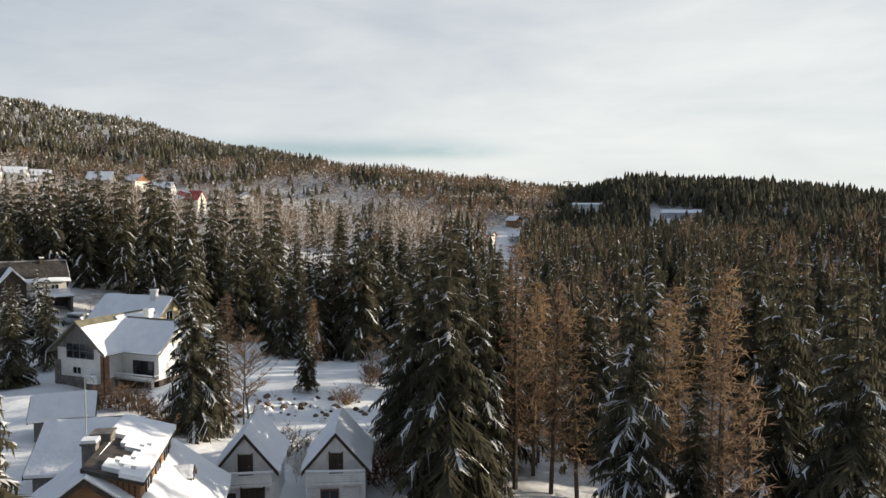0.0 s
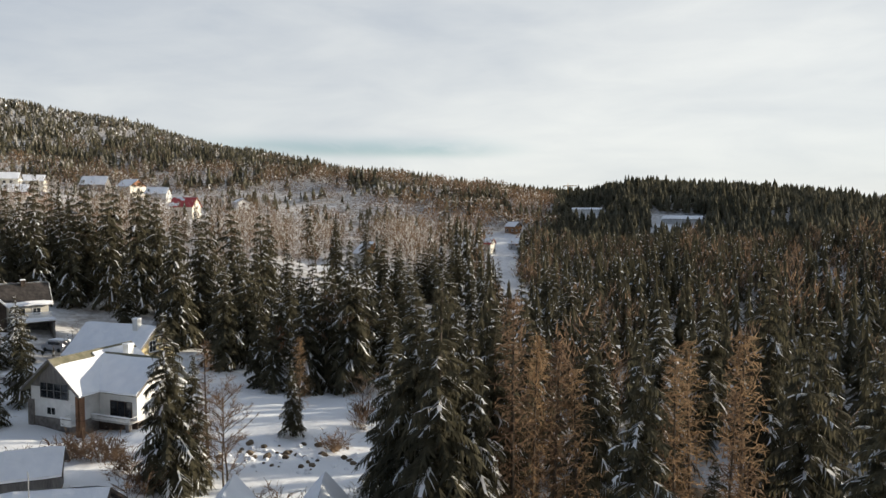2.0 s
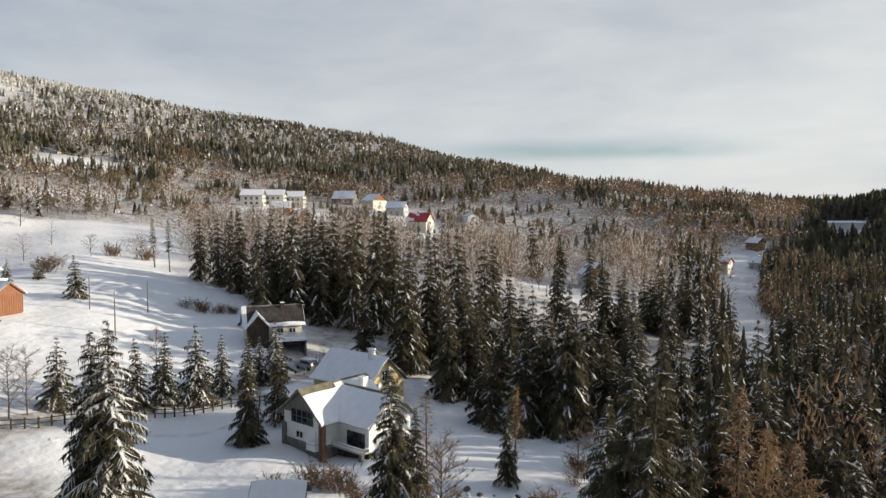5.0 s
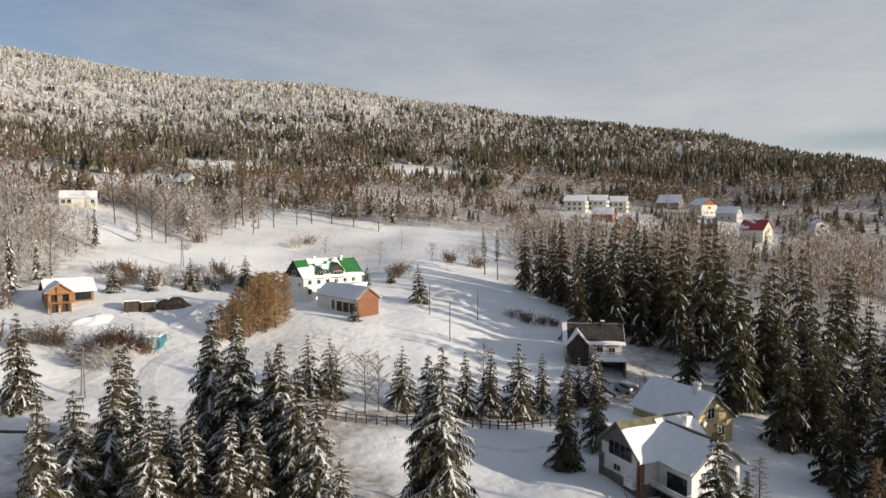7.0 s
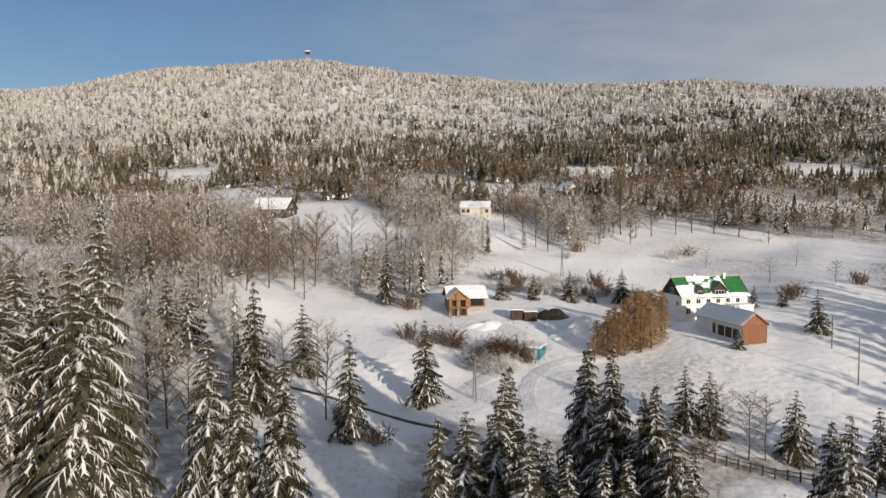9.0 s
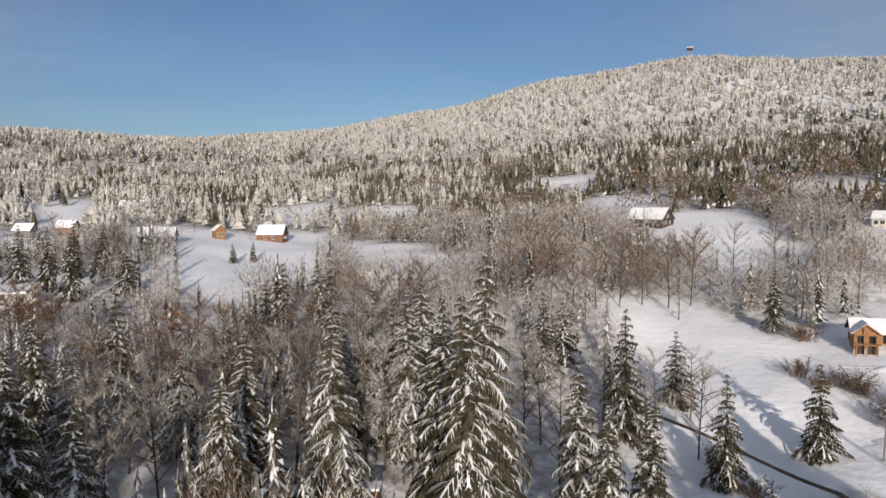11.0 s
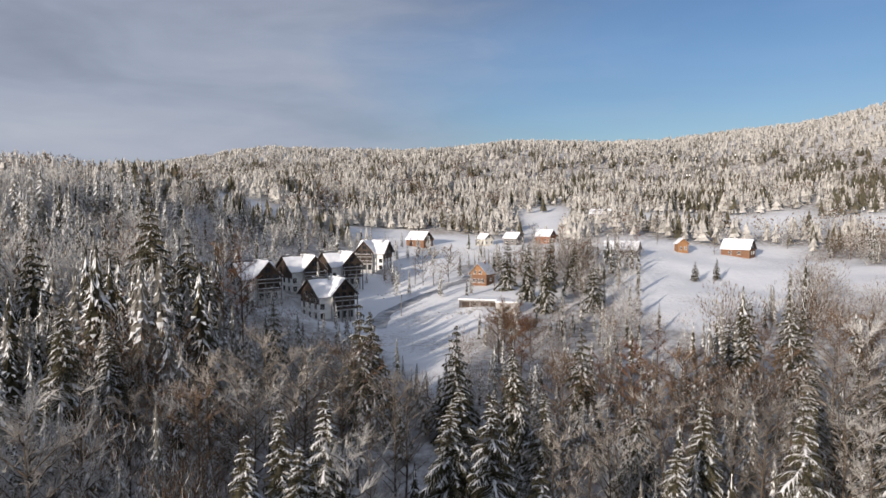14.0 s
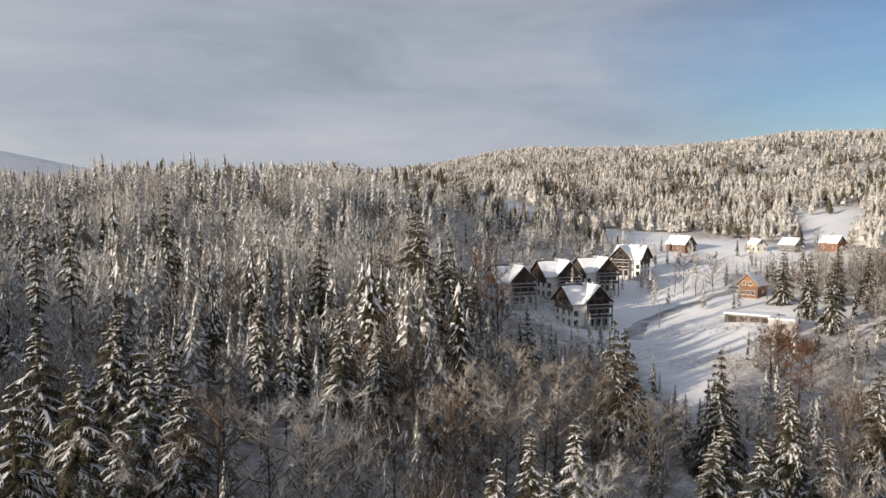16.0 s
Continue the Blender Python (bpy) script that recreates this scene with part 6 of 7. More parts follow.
def van(x, y, yaw):
    v = thing("van", pose(x, y, landz(x, y) + 0.35, 0, 0, yaw), "silver van parked in the snowy drive", "car")
    s = Shape()
    prof = ((-2.3, 0.3), (2.3, 0.3), (2.35, 0.95), (1.5, 1.15), (0.9, 1.8), (-2.2, 1.85), (-2.35, 1.0))
    for e in (-0.9, 0.9):
        s.v.extend((x1, e, z1) for x1, z1 in prof)
    k = len(prof)
    s.f.append(tuple(range(k - 1, -1, -1)) if False else tuple(range(k)))
    s.f.append(tuple(reversed(range(k, 2 * k))))
    s.f.extend((q, (q + 1) % k, k + (q + 1) % k, k + q) for q in range(k))
    s.m.extend([0] * (k + 2))
    part("body", s, CAR_PAINT, v)
    for e in (-0.92, 0.905):
        s = Shape()
        s.box(-2.0, e, 1.15, 0.75, e + 0.02, 1.65)
        part("side_window", s, GLASS, v)
    s = Shape()
    s.face(((1.52, -0.8, 1.17), (1.52, 0.8, 1.17), (0.93, 0.75, 1.77), (0.93, -0.75, 1.77)))
    s.face(((1.5, -0.8, 1.14), (0.91, -0.75, 1.74), (0.91, 0.75, 1.74), (1.5, 0.8, 1.14)))
    part("windscreen", s, GLASS, v)
    for x1 in (-1.5, 1.5):
        for e in (-0.95, 0.75):
            s = Shape()
            s.tube(((x1, e, 0.3), (x1, e + 0.2, 0.3)), (0.33, 0.33), 12)
            w = part("wheel", s, RUBBER, v)
    s = Shape()
    s.box(-2.1, -0.8, 1.86, 0.8, 0.8, 1.98)
    part("roof_snow", s, SNOW, v, "snow on the roof")


van(-63.5, 119.5, 160)
van(-172.0, -189.0, 40)


def fence():
    f = thing("fence", pose(0, 0, 0), "low dark wooden post and rail fence along the snowy road", "fence")
    line = [(-87.6, 68.2), (-78.7, 75.0), (-73.1, 82.3), (-68.4, 89.1), (-63.2, 95.7), (-57.9, 100.5)]
    pts = []
    for (x0, y0), (x1, y1) in zip(line, line[1:]):
        n = round(math.hypot(x1 - x0, y1 - y0) / 1.5)
        pts += [(x0 + (x1 - x0) * k / n, y0 + (y1 - y0) * k / n) for k in range(n)]
    for k, (x, y) in enumerate(pts):
        z = landz(x, y)
        s = Shape()
        s.box(x - 0.09, y - 0.09, z - 0.4, x + 0.09, y + 0.09, z + 1.5)
        part("post", s, DARKWOOD, f)
        if k:
            x0, y0 = pts[k - 1]
            for h in (0.65, 1.25):
                s = Shape()
                s.tube(((x0, y0, landz(x0, y0) + h), (x, y, z + h)), (0.075, 0.075), 4)
                part("rail", s, DARKWOOD, f)
    return f


fence()


def tower():
    x, y = -1215.0, 103.0
    t = thing("lookout_tower", pose(x, y, landz(x, y)), "steel lookout tower on the bare snowy summit", "tower")
    for i in (-1, 1):
        for j in (-1, 1):
            s = Shape()
            s.tube(((4 * i, 4 * j, -2), (2.2 * i, 2.2 * j, 22)), (0.5, 0.4), 5)
            part("leg", s, STEEL, t)
    for z, r in ((7, 3.6), (14, 3.0)):
        s = Shape()
        for a, b in (((-r, -r), (r, -r)), ((r, -r), (r, r)), ((r, r), (-r, r)), ((-r, r), (-r, -r))):
            s.tube(((*a, z), (*b, z)), (0.25, 0.25), 4)
        part("brace", s, STEEL, t)
    s = Shape()
    s.box(-4, -4, 22, 4, 4, 25.5)
    part("cabin", s, DARKWOOD, t)
    s = Shape()
    s.box(-4.8, -4.8, 25.5, 4.8, 4.8, 26.4)
    part("roof", s, STEEL, t)


tower()


def crane():
    x, y = 93.0, 520.0
    z = landz(x, y)
    c = thing("tower_crane", pose(x, y, z, 0, 0, 10), "yellow tower crane standing over the far wood", "crane")
    c.scale = (0.42, 0.42, 0.42)
    s = Shape()
    s.box(-0.8, -0.8, -2, 0.8, 0.8, 34)
    part("mast", s, CRANE_PAINT, c)
    s = Shape()
    s.box(-9, -0.6, 34, 16, 0.6, 35.2)
    part("jib", s, CRANE_PAINT, c)
    s = Shape()
    s.tube(((0, 0, 35), (0, 0, 40)), (0.7, 0.2), 4)
    part("apex", s, CRANE_PAINT, c)
    s = Shape()
    s.box(-9, -1, 31.5, -6.5, 1, 34)
    part("counterweight", s, CONCRETE, c)


crane()


def hunting_stand(x, y):
    h = thing("hunting_stand", pose(x, y, landz(x, y), 0, 0, 100), "brown wooden hunting stand with ladder and snowy roof", "stand")
    for i in (-0.8, 0.8):
        for j in (-0.8, 0.8):
            s = Shape()
            s.box(i - 0.07, j - 0.07, -0.6, i + 0.07, j + 0.07, 2.4)
            part("leg", s, GREYWOOD, h)
    s = Shape()
    s.box(-0.95, -0.95, 2.0, 0.95, 0.95, 4.3)
    part("box", s, BROWNWOOD, h)
    s = Shape()
    s.box(-1.2, -1.2, 4.3, 1.2, 1.2, 4.6)
    part("roof_snow", s, SNOW, h, "snow on the roof")
    s = Shape()
    for x1 in (-0.3, 0.3):
        s.tube(((x1, -2.0, -0.3), (x1, -0.98, 2.4)), (0.05, 0.05), 4)
    for k in range(7):
        t = k / 7
        s.box(-0.3, -2.0 + t * 1.02 - 0.03, -0.3 + t * 2.7, 0.3, -2.0 + t * 1.02 + 0.03, -0.24 + t * 2.7)
    part("ladder", s, GREYWOOD, h)


hunting_stand(-76.0, -21.5)

strip("road_valley", TRACK, "narrow cleared road between snow banks", "road", 3.2, [(-128, 46), (-112, 52), (-97, 66), (-86, 77.5), (-74, 93), (-62, 109), (-56, 122), (-62, 135)])
strip("drive", TRACK, "trodden snowy drive with wheel tracks", "road", 3.4, [(-128, 47), (-133, 55), (-140, 60), (-150, 66), (-160, 62)])
strip("drive_upper", TRACK, "trodden snowy drive curving up to the farmhouse", "road", 2.8, [(-110.2, 52.5), (-122.9, 56.7), (-130.9, 63.7), (-132.4, 70.8), (-133.5, 78.5), (-131.5, 88), (-138, 97)], 0.14)
strip("footpath_house", TRACK, "narrow trodden path through the snow", "path", 0.9, [(-169.3, 44.4), (-161.6, 50.2), (-160.1, 56.7), (-154.6, 61.7), (-141, 64)], 0.12)
strip("footpath_fence", TRACK, "narrow trodden path through the snow", "path", 0.8, [(-74.5, 73.0), (-67.6, 80.0), (-60.3, 86.8), (-57.8, 98.4)], 0.12)
strip("road_chalets", ASPHALT, "cleared lane to the chalets", "road", 3.6, [(-112, -160), (-122, -172), (-140, -180), (-158, -188), (-174, -194), (-192, -215)])
strip("forest_track", TRACK, "snowy forest track with wheel ruts", "road", 3.6, [(-29, -74), (-33, -90), (-37, -104), (-36, -120), (-44, -136)])
strip("road_north", TRACK, "snowy road along the stream valley", "road", 6.5, [(14, 130), (16, 165), (20, 210), (24, 260), (24, 300), (34, 350), (42, 400)])


def stream():
    """The dark line of a brook between snow banks."""
    return strip("brook", EARTH, "narrow dark brook winding between snow banks", "brook", 1.0, [(-132, 10), (-126, 20), (-121, 27), (-113, 34), (-108, 37), (-104, 33), (-98, 35), (-90, 42)], 0.1)


stream()


def rubble(name, label, mat, seed, x0, y0, sx, sy, count, big):
    """Lumps that stick out of the snow."""
    r = random.Random(seed)
    s = Shape()
    for _ in range(count):
        x, y = x0 + r.gauss(0, sx), y0 + r.gauss(0, sy)
        z = landz(x, y)
        d = r.uniform(0.3, 1.0) * big
        dx, dy = r.uniform(-0.6, 0.6) * d, r.uniform(-0.4, 0.4) * d
        s.tube(((x, y, z - 0.2), (x + dx, y + dy, z + d * 0.3), (x + dx * 1.3, y + dy, z + d * 0.5)), (d * 0.9, d * 0.6, d * 0.2), 5)
    ob = new(name, s.data(name, mat, smooth=False))
    return tagged(ob, label, "rubble", kind="stuff")


rubble("rubble", "dark stones and logs sticking out of the snow", EARTH, 5, -16, 77, 5.5, 1.5, 45, 0.6)
rubble("snow_lumps", "lumps of snow thrown up beside the yard", SNOW, 6, -16, 76.5, 6.0, 1.8, 60, 0.55)
rubble("spoil", "heaps of broken stone and frozen snow by the garages", CONCRETE, 7, -137, -152, 4.0, 2.5, 40, 0.6)
rubble("building_rubble", "scattered building rubble under snow beside the chalets", GREYWOOD, 8, -146, -196, 5.0, 4.0, 46, 0.5)
rubble("site_litter", "boards and stones half buried in the trodden snow", EARTH, 9, -157, 66, 3.5, 3.5, 26, 0.28)
def woods(name, label, seed, count, r0, r1, b0, b1, kinds, sizes, forms, keep=lambda x, y: np.ones(x.shape, bool), near_free=7.0, through_clearings=False):
    """Many trees as one mesh: the forms are tiled over the land between two distances and two bearings."""
    rs = np.random.RandomState(seed)
    r = np.sqrt(rs.uniform(r0**2, r1**2, count * 2))
    b = np.radians(rs.uniform(b0, b1, count * 2))
    x, y = -np.sin(b) * r, np.cos(b) * r
    ok = keep(x, y)
    for poly in (() if through_clearings else CLEARINGS):
        ok &= ~inside(x, y, poly)
    ok &= ~glades(x, y)
    x, y = x[ok][:count], y[ok][:count]
    if len(TREE_SPOTS) and r0 < 400:
        sp = np.array(TREE_SPOTS, float)
        d = np.min(np.hypot(x[:, None] - sp[:, 0], y[:, None] - sp[:, 1]), axis=1)
        hs = np.array(HOUSE_SPOTS, float)
        d2 = np.min(np.hypot(x[:, None] - hs[:, 0], y[:, None] - hs[:, 1]) - hs[:, 2], axis=1)
        ok = (d > near_free) & (d2 > 0)
        x, y = x[ok], y[ok]
    z = land(x, y)
    n = len(x)
    pick = kinds(x, y, z, rs)
    tall = rs.uniform(sizes[0], sizes[1], n) * young(x, y) * (0.8 + 0.4 * blotch(x, y, 85, 6.0))
    turn = rs.uniform(0, 2 * np.pi, n)
    wide = tall * rs.uniform(0.8, 1.25, n)
    verts, tris, mats, base = [], [], [], 0
    for k, (fv, ff, fm) in enumerate(forms):
        sel = np.where(pick == k)[0]
        if not len(sel):
            continue
        c, s = np.cos(turn[sel])[:, None], np.sin(turn[sel])[:, None]
        w, h = wide[sel][:, None], tall[sel][:, None]
        V = np.stack([x[sel][:, None] + w * (fv[:, 0] * c - fv[:, 1] * s), y[sel][:, None] + w * (fv[:, 0] * s + fv[:, 1] * c), z[sel][:, None] + h * fv[:, 2]], 2).reshape(-1, 3)
        Fc = (ff[None] + (np.arange(len(sel)) * len(fv))[:, None, None]).reshape(-1, 3) + base
        verts.append(V)
        tris.append(Fc)
        mats.append(np.tile(fm, len(sel)))
        base += len(V)
    V, Fc, M = np.concatenate(verts), np.concatenate(tris), np.concatenate(mats)
    me = bpy.data.meshes.new(name)
    me.vertices.add(len(V))
    me.vertices.foreach_set("co", V.ravel())
    me.loops.add(len(Fc) * 3)
    me.loops.foreach_set("vertex_index", Fc.ravel())
    me.polygons.add(len(Fc))
    me.polygons.foreach_set("loop_start", np.arange(0, len(Fc) * 3, 3))
    me.polygons.foreach_set("material_index", M)
    for m in WOOD_MATS:
        me.materials.append(m)
    me.update(calc_edges=True)
    return tagged(new(name, me), label, "forest", kind="stuff")


valley = random.Random(14)
valley_spots = [(valley.uniform(-14, 26), valley.uniform(70, 190), valley.uniform(11, 19)) for _ in range(90)]
plant("spruce_dark", "on the valley floor", [(round(x, 1), round(y, 1), h) for x, y, h in valley_spots if not any(inside(x, y, p) for p in CLEARINGS) and min(math.hypot(x - q[0], y - q[1]) for q in TREE_SPOTS) > 4.5 and min(math.hypot(x - q[0], y - q[1]) - q[2] for q in HOUSE_SPOTS) > 0][:46])

WOOD_MATS = [NEEDLES, BOUGH_SNOW, RIMED, RIME, TWIGS, FROST_TWIGS, BARK, HAZED_NEEDLES]


def tier_form(seed, tiers, points, radius, under, over, share, low=0.1, plain=False):
    """A conifer of height 1: jagged skirts, with snow or rime on a share of their upper points."""
    r = random.Random(seed)
    v, f, m = [], [], []
    for i in range(tiers):
        h = low + (1 - low) * i / tiers
        zt = min(1.0, h + (1 - low) / tiers * (1.7 if plain else 1.25))
        R = radius * (1 - h) ** 0.85 * r.uniform(0.85, 1.15) + 0.008
        turn = r.uniform(0, 6.28)
        for k in range(points):
            a = turn + 6.283 * (k + r.uniform(-0.3, 0.3)) / points
            L = R * r.uniform(0.6, 1.2)
            z1 = h - r.uniform(0.0, 0.06)
            half = (3.3 if plain else 2.9) / points
            n = len(v)
            white = r.random() < share
            if plain:
                v.extend(((0.0, 0.0, zt), (L * math.cos(a - half), L * math.sin(a - half), z1), (L * 0.9 * math.cos(a + half), L * 0.9 * math.sin(a + half), z1 + 0.03)))
                f.append((n, n + 1, n + 2))
                m.append(over if white else under)
                continue
            q0, zm = r.uniform(0.42, 0.7), zt + (z1 - zt) * r.uniform(0.6, 0.85)
            v.extend(((0.0, 0.0, zt), (L * q0 * math.cos(a - half), L * q0 * math.sin(a - half), zm), (L * math.cos(a), L * math.sin(a), z1), (L * q0 * math.cos(a + half), L * q0 * math.sin(a + half), zm)))
            f.extend(((n, n + 1, n + 3), (n + 1, n + 2, n + 3)))
            m.extend((under if r.random() < 0.8 else (over if white else under), over if white else under))
    return np.array(v), np.array(f), np.array(m)


def bush_form(seed, stems, mat, radius=0.22, low=0.25):
    """A leafless crown of height 1: trunk blade, limbs and thin twigs."""
    r = random.Random(seed)
    v, f, m = [], [], []

    def blade(p, q, w, mt):
        n = len(v)
        d = (Vector(q) - Vector(p)).orthogonal().normalized() * w
        d = Matrix.Rotation(r.uniform(0, 6.28), 3, (Vector(q) - Vector(p)).normalized()) @ d
        v.extend((tuple(Vector(p) - d), tuple(Vector(p) + d), tuple(q)))
        f.append((n, n + 1, n + 2))
        m.append(mt)

    blade((0, 0, -0.03), (0, 0, 0.9), 0.012, 6)
    blade((0, 0, -0.03), (0, 0, 0.9), 0.012, 6)
    for k in range(stems):
        h = low + (0.9 - low) * r.random()
        a = r.uniform(0, 6.28)
        L = radius * math.sin(math.pi * min(0.95, 0.25 + 0.7 * (h - low) / (1 - low))) * r.uniform(0.6, 1.15)
        p = (0, 0, h * 0.85)
        q = (L * math.cos(a), L * math.sin(a), h * 0.85 + L * r.uniform(0.5, 1.1))
        blade(p, q, 0.008, mat)
        for _ in range(4):
            t = r.uniform(0.35, 1)
            s = Vector(p).lerp(Vector(q), t)
            blade(s, s + Vector((r.gauss(0, 0.05), r.gauss(0, 0.05), r.uniform(-0.02, 0.12))), 0.008, mat)
    return np.array(v), np.array(f), np.array(m)


def crown_form(seed, sprigs, mats, radius=0.3, low=0.25, width=0.006, limbs=6, reach=(0.06, 0.15)):
    """A leafless crown of height 1 as a rounded haze of fine twigs on a trunk with limbs."""
    r = random.Random(seed)
    v, f, m = [], [], []

    def blade(p, q, w, mt):
        n = len(v)
        d = Vector(q) - Vector(p)
        o = Matrix.Rotation(r.uniform(0, 6.28), 3, d.normalized()) @ (d.orthogonal().normalized() * w)
        v.extend((tuple(Vector(p) - o), tuple(Vector(p) + o), tuple(q)))
        f.append((n, n + 1, n + 2))
        m.append(mt)

    for _ in range(2):
        blade((0, 0, -0.03), (0, 0, 0.9), 0.006, mats[0])
    for k in range(limbs):
        a, h = k * 2.4 + seed, low + 0.35 * r.random()
        blade((0, 0, h * 0.8), (radius * 0.7 * math.cos(a), radius * 0.7 * math.sin(a), h + 0.3 * r.uniform(0.6, 1.1)), 0.006, mats[0])
    lumps = [(r.uniform(0, 6.28), r.uniform(-0.3, 1), r.uniform(0.75, 1.2)) for _ in range(5)]
    for _ in range(sprigs):
        a, c, rho = r.uniform(0, 6.28), r.uniform(-0.85, 1), r.random() ** 0.4
        lump = 1 + 0.22 * max(math.cos(a - la) * (1 - abs(c - lc)) * g for la, lc, g in lumps)
        flat = math.sqrt(1 - c * c) * lump
        p = Vector((radius * rho * flat * math.cos(a), radius * rho * flat * math.sin(a), (low + 1) / 2 + (1 - low) / 2.2 * rho * c))
        d = (p - Vector((0, 0, low * 0.7))).normalized() + Vector((r.gauss(0, 0.4), r.gauss(0, 0.4), r.gauss(0.1, 0.35)))
        blade(p, p + d.normalized() * r.uniform(*reach), width * r.uniform(0.7, 1.4), mats[r.randrange(len(mats))])
    return np.array(v), np.array(f), np.array(m)


NEAR_FORMS = [tier_form(1, 14, 10, 0.2, 0, 1, 0.2), tier_form(2, 14, 10, 0.19, 0, 1, 0.3), tier_form(3, 14, 10, 0.2, 0, 1, 0.5), tier_form(4, 14, 10, 0.19, 2, 1, 0.5), crown_form(5, 375, (4, 4, 4, 5), 0.34, 0.0, 0.0045, 9, (0.05, 0.115)), crown_form(6, 405, (4, 4, 5), 0.42, 0.02, 0.0045, 9, (0.05, 0.115)), crown_form(7, 390, (5, 5, 5, 4), 0.36, 0.0, 0.0045, 9, (0.05, 0.115)), crown_form(8, 405, (5, 5, 4), 0.42, 0.0, 0.0045, 9, (0.05, 0.115)), tier_form(9, 14, 10, 0.2, 2, 1, 0.75), crown_form(10, 390, (5, 5, 3), 0.38, 0.0, 0.0045, 9, (0.05, 0.115))]
# the last form is mostly haze-lightened needle colour, for the north-east hill
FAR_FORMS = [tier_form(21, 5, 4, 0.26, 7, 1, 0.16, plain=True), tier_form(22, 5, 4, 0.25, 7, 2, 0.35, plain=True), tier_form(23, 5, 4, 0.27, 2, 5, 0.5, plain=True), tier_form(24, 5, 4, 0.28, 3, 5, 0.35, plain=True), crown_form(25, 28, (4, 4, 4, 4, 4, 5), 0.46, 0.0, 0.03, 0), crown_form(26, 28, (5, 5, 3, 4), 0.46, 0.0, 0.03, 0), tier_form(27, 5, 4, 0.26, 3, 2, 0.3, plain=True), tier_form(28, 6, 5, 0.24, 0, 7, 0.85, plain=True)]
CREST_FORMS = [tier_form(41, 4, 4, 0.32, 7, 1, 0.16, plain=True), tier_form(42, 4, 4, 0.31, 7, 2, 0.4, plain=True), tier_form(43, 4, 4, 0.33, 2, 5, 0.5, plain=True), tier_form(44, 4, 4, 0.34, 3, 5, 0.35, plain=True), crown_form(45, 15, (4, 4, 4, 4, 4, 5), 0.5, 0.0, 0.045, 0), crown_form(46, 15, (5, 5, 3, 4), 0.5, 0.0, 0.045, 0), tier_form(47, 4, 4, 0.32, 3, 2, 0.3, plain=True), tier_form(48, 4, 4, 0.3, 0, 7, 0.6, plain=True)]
# snow kept sparse here, putting the hill's shade into the wood's tone
DARK_FORMS = [tier_form(71, 13, 9, 0.2, 0, 1, 0.06), tier_form(72, 13, 9, 0.18, 0, 1, 0.1), crown_form(73, 240, (4, 4, 6), 0.26, 0.1, 0.0075)]
SLOPE_FORMS = NEAR_FORMS[:4] + [crown_form(50 + k, 620, m, (0.3, 0.36, 0.32, 0.38)[k - 5], 0.08, 0.0034, 12, (0.05, 0.11)) for k, m in ((5, (4, 4, 4, 5)), (6, (4, 4, 5)), (7, (5, 4)), (8, (5, 5, 4)))] + [NEAR_FORMS[8], crown_form(59, 620, (5, 5, 3), 0.34, 0.06, 0.0034, 12, (0.05, 0.11))]
EAST_FORMS = [tier_form(61, 10, 8, 0.18, 0, 1, 0.2, plain=True), tier_form(62, 10, 8, 0.19, 0, 1, 0.3, plain=True)]
BRUSH_FORMS = [bush_form(31, 9, 4, 0.5, 0.05), bush_form(32, 9, 5, 0.5, 0.05), tier_form(33, 5, 6, 0.24, 0, 1, 0.6, 0.0)]


def patches(x, y):
    """Stands of one kind of tree: a slow wave over the land, 0 to 1."""
    return 0.5 + 0.25 * (np.sin(x * 0.021 + 1.7 * np.sin(y * 0.013)) + np.sin(y * 0.027 - x * 0.011 + 2.0))


def blotch(x, y, size, seed=0.0):
    """Uneven patches of about that size over the land, 0 to 1."""
    k, q = 2 * np.pi / size, seed
    w = np.sin(k * (0.8 * x + 0.5 * y) + 1.6 * np.sin(k * 0.6 * (y - 0.4 * x) + q) + q) + np.sin(k * (0.9 * y - 0.6 * x) + 1.4 * np.sin(k * 0.7 * (x + 0.3 * y) + 2 * q) + 3 * q)
    return np.clip(0.5 + 0.2 * w + 0.12 * np.sin(k * 2.7 * (x + 0.2 * y) + q) + 0.12 * np.sin(k * 2.3 * (y - 0.3 * x) + 2 * q), 0, 1)


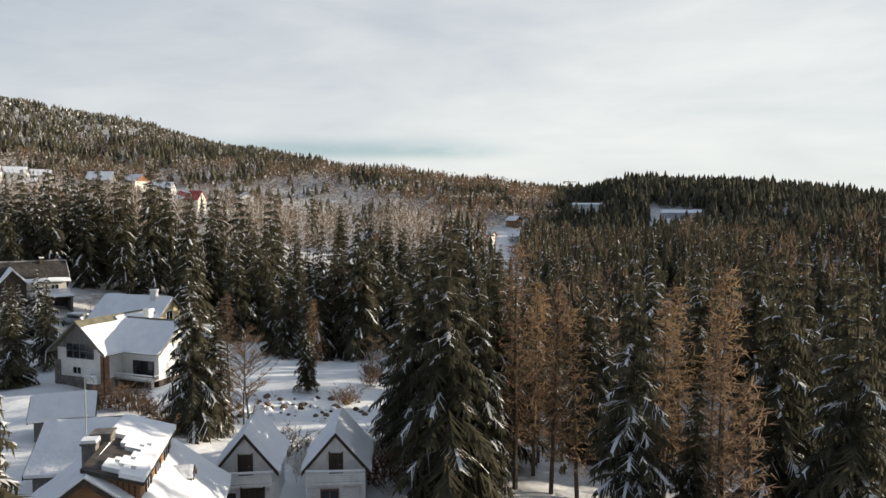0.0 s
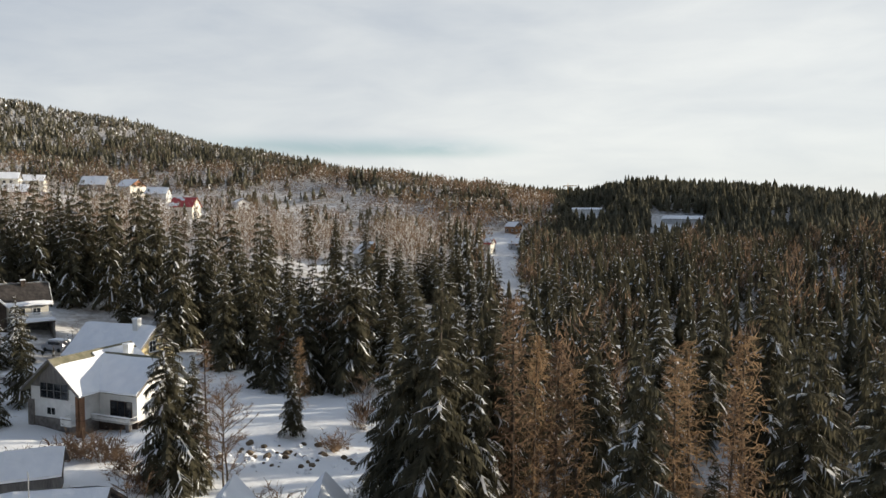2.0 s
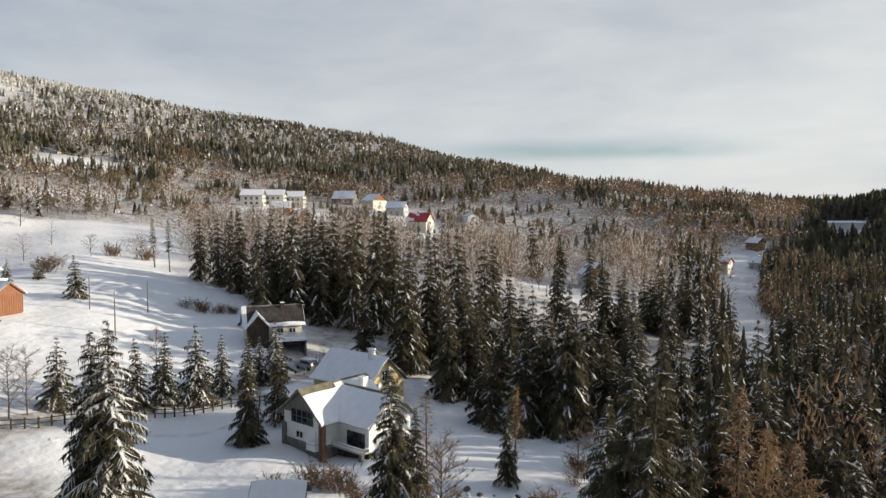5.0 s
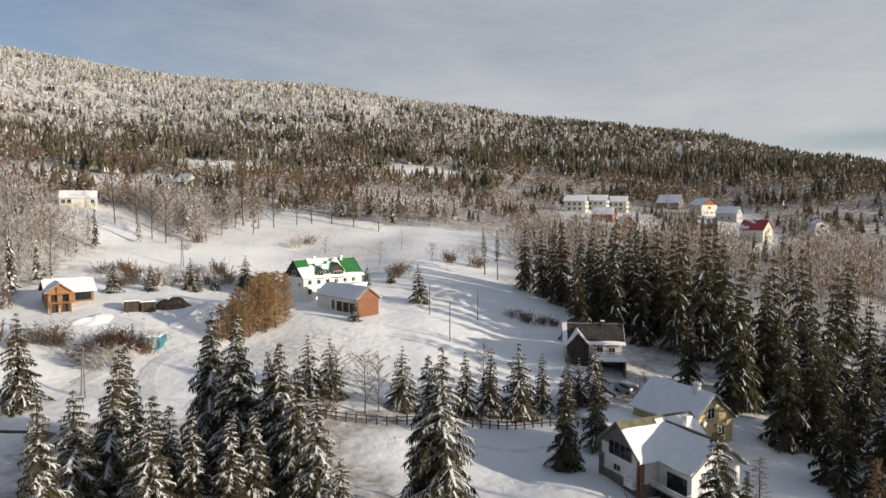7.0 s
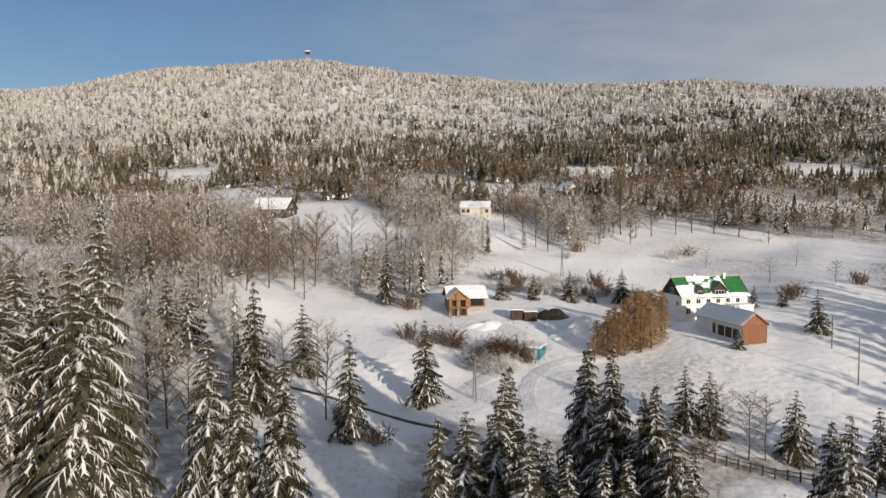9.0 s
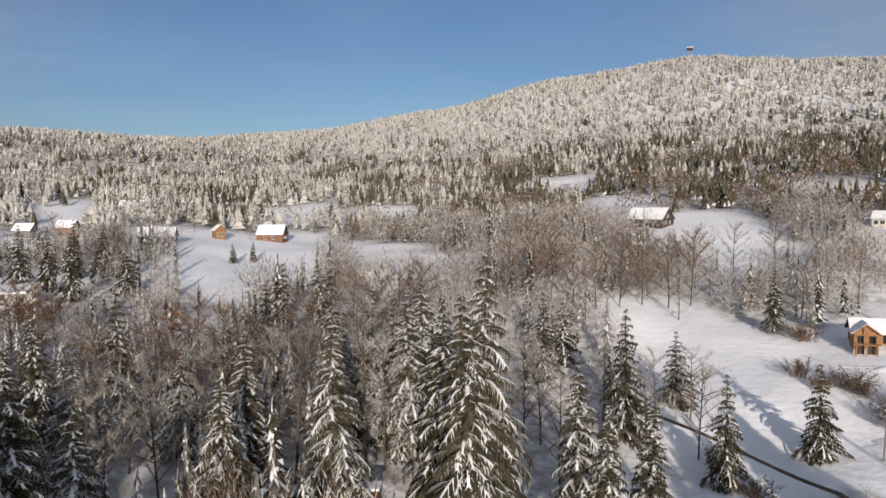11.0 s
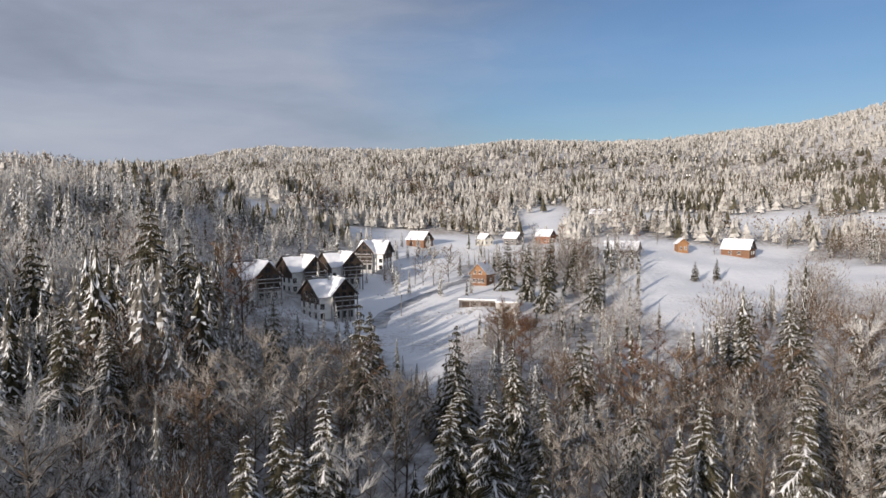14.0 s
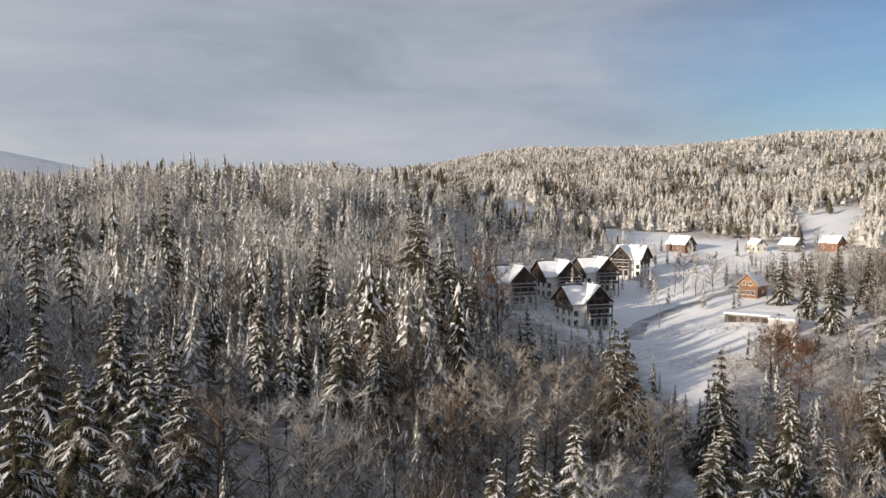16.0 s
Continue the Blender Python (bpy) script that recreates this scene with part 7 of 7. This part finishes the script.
def far_kinds(x, y, z, rs):
    """Spruce stands dark below and white with rime above, leafless groves on the lower slopes."""
    n = len(x)
    b, r = np.degrees(np.arctan2(-x, y)), np.hypot(x, y)
    high = 35 + 30 * np.clip((95 - b) / 30, 0, 1)
    rime = np.clip((z - high) / 110, 0, 1) * np.clip((b - 14) / 40, 0, 1)
    rime = np.maximum(rime, np.where(b < -150, 0.62, 0.62 * np.clip((b - 82) / 38, 0, 1)))
    f = np.clip(rime * 1.15 + 0.75 * (blotch(x, y, 120, 1.0) - 0.5) * (rime < 0.95), 0, 1)
    f = f * np.where(b > -60, np.clip(b / 25, 0.15, 1), 1)
    u, w = 0.5 * rs.uniform(0, 1, n) + 0.5 * np.clip(1.6 * blotch(x, y, 40, 9.0) - 0.3, 0, 1), rs.uniform(0, 1, n)
    k = np.where(u < f * f, np.where(w < 0.5, 3, 6), np.where(u < f, 2, np.where(w < 0.5, 0, 1)))
    leafless = rs.uniform(0, 1, n) < np.where((r < 400 + 130 * blotch(x, y, 140, 8.0)) & (b > 40) & (b < 118), 0.1 + 0.8 * (blotch(x, y, 90, 2.0) > 0.4), np.where(b < 40, np.where(r < 560, 0.3 + 0.65 * (blotch(x, y, 110, 4.0) > 0.42), 0.04 + 0.4 * (blotch(x, y, 150, 4.0) > 0.66)), np.where(z < 105, 0.05 + 0.75 * (blotch(x, y, 100, 3.0) > 0.62), 0.02)))
    leafless &= b > -9
    k = np.where((b < -4 + 6 * blotch(x, y, 60, 7.0)) & (b > -60), 7, k)
    return np.where(leafless, np.where(rs.uniform(0, 1, n) < f * 1.1 + 0.12, 5, 4), k)


def near_kinds(x, y, z, rs):
    b, r = np.degrees(np.arctan2(-x, y)) % 360, np.hypot(x, y)
    west = (b > 50) & (b < 236)
    south = (b >= 140) & (b < 236)
    n = len(x)
    u = rs.uniform(0, 1, n)
    spr = np.where(west, np.where(south, np.where(u < 0.6, 8, np.where(u < 0.8, 2, 3)), np.where(u < 0.5, 2, 3)), np.where(u < 0.5, 0, 1))
    grove = blotch(x, y, 70, 5.0)
    bare = rs.uniform(0, 1, n) < np.where(west & (b < 118) & (r > 120), 0.3 + 0.6 * (grove > 0.45), np.where(south, 0.08 + 0.5 * (grove > 0.6), np.where(west, 0.2 + 0.5 * (grove > 0.5), np.where((b < 50) & (r > 165), 0.6 + 0.35 * (grove > 0.4), 0.12))))
    u2 = rs.uniform(0, 1, n)
    frosted = rs.uniform(0, 1, n) < np.where(west, np.where(b > 150, 0.85, np.where((b > 104) & (r < 190), 0.3, 0.65)), 0.06)
    return np.where(bare, np.where(frosted, np.where(south & (u2 < 0.6), 9, np.where(u2 < 0.5, 6, 7)), np.where(u2 < 0.5, 4, 5)), spr)


def slope_kinds(x, y, z, rs):
    u = rs.uniform(0, 1, len(x))
    return np.select([u < 0.3, u < 0.5, u < 0.68, u < 0.8, u < 0.89, u < 0.93, u < 0.965], [8, 2, 3, 4, 5, 6, 7], 9)


def dark_kinds(x, y, z, rs):
    u = rs.uniform(0, 1, len(x))
    return np.where(u < 0.45, 0, np.where(u < 0.9, 1, 2))


def before_crest(x, y):
    """The slopes that face the village, up to just behind their crest."""
    r = np.hypot(x, y)
    best = np.full(x.shape, -9.0)
    for s in np.linspace(0.15, 1, 40):
        best = np.maximum(best, (land(x * s, y * s) - 40) / (r * s))
    return (land(x, y) - 28) / r >= best


def brush_kinds(x, y, z, rs):
    b = np.degrees(np.arctan2(-x, y)) % 360
    u = rs.uniform(0, 1, len(x))
    return np.where(u < 0.18, 2, np.where(u < np.where((b > 50) & (b < 230), 0.55, 0.3), 1, 0))


def thinned(x, y):
    """The ground north-east of the yard is only loosely wooded."""
    b, r = np.degrees(np.arctan2(-x, y)), np.hypot(x, y)
    rs = np.random.RandomState(77)
    u = rs.uniform(0, 1, x.shape)
    open_wood = (b > -2) & (b < 45)
    return ~(open_wood & (r < 150)) & (~(open_wood & (r < 225)) | (u < 0.06)) & (~open_wood | (u < 0.8))


def only_bare(x, y, z, rs):
    u = rs.uniform(0, 1, len(x))
    return np.where(u < 0.2, 4, np.where(u < 0.38, 5, np.where(u < 0.6, 6, np.where(u < 0.82, 7, np.where(u < 0.91, 2, 3)))))


def young(x, y):
    """Low growth in front of the chalets and among the northern houses, tall spruces in the north."""
    b, r = np.degrees(np.arctan2(-x, y)), np.hypot(x, y)
    q = b % 360
    f = np.where((b > -45) & (b < 50) & (r < 330), 1.15, 1.0)
    f = np.where((b > 5) & (b < 42) & (r > 290) & (r < 470), 0.62, f)
    f = np.where((q > 118) & (q < 157) & (r < 215), np.where(r < 120, 0.85, 0.62), f)
    f = np.where((q > 146) & (q < 157) & (r > 100) & (r < 160), 0.85, f)
    f = np.where((q >= 157) & (q < 190) & (r > 105) & (r < 175), 1.2, f)
    # unseen eastern trees kept low here, to let sun reach the nearest slope
    return np.where((q >= 203) & (q < 250) & (r < 110), 0.6, f)


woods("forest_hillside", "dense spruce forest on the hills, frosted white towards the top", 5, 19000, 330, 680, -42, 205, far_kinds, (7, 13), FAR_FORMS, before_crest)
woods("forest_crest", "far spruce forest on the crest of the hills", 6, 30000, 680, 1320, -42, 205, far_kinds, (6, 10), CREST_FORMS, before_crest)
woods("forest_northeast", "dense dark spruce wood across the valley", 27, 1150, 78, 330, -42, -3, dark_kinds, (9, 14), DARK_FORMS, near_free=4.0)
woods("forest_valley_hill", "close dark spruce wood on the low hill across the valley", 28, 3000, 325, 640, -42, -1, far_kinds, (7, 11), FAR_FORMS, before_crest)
woods("forest_middle", "mixed wood of snowy spruces and leafless trees round the meadows", 7, 2200, 118, 330, -3, 205, near_kinds, (7, 16), NEAR_FORMS, thinned)
woods("forest_settlement", "bare trees and spruces between the houses of the northern settlement", 15, 60, 225, 420, 5, 42, near_kinds, (4, 8), NEAR_FORMS, through_clearings=True)
woods("forest_village", "leafless trees and snowy spruces between the village houses", 16, 190, 135, 285, 124, 137, near_kinds, (6, 12), NEAR_FORMS, near_free=5.0, through_clearings=True)
woods("forest_gardens", "leafless trees round the cottages by the wood", 18, 85, 225, 345, 137, 151, near_kinds, (5, 10), NEAR_FORMS, near_free=5.0, through_clearings=True)
# kept out of view; these spruces are added to shade the near west slope
woods("forest_glade", "unseen snowy spruces at the foot of the slope, added for shade", 17, 110, 9, 26, 75, 312, near_kinds, (12, 16), NEAR_FORMS[2:4] * 5, near_free=3.0)
woods("forest_thicket", "dense belt of leafless brown and frosted trees above the meadow", 12, 430, 205, 335, 58, 120, only_bare, (7, 15), NEAR_FORMS)
woods("forest_edge", "spruces and leafless trees below the chalets", 32, 90, 104, 158, 145, 158, slope_kinds, (7, 11), SLOPE_FORMS, near_free=3.5)
woods("forest_lane", "tall snowy spruces beside the forest track", 31, 75, 110, 175, 155.5, 176, near_kinds, (14, 19), NEAR_FORMS[2:4] * 5, near_free=4.5)
woods("forest_ridge", "tall frosted spruces on the wooded rise", 13, 800, 130, 300, 160, 236, near_kinds, (11, 19), NEAR_FORMS)
woods("forest_south", "frosted wood of young spruces and leafless trees on the slope", 8, 850, 58, 138, 106, 205, slope_kinds, (7, 14), SLOPE_FORMS, near_free=3.6)
# out of view, added so that its shade falls over the near slopes
woods("forest_east", "unseen spruce wood to the east, placed for the shade it casts", 9, 1700, 17, 320, 203, 290, near_kinds, (19, 29), EAST_FORMS * 5, near_free=4.0)
woods("undergrowth", "low leafless brush and saplings under the trees", 10, 1700, 60, 330, -42, 205, brush_kinds, (1.5, 4.5), BRUSH_FORMS, near_free=1.5)
woods("brushwood", "frosted brush along the foot of the wood", 19, 1500, 195, 340, 52, 120, brush_kinds, (2.0, 4.5), BRUSH_FORMS, near_free=1.5)
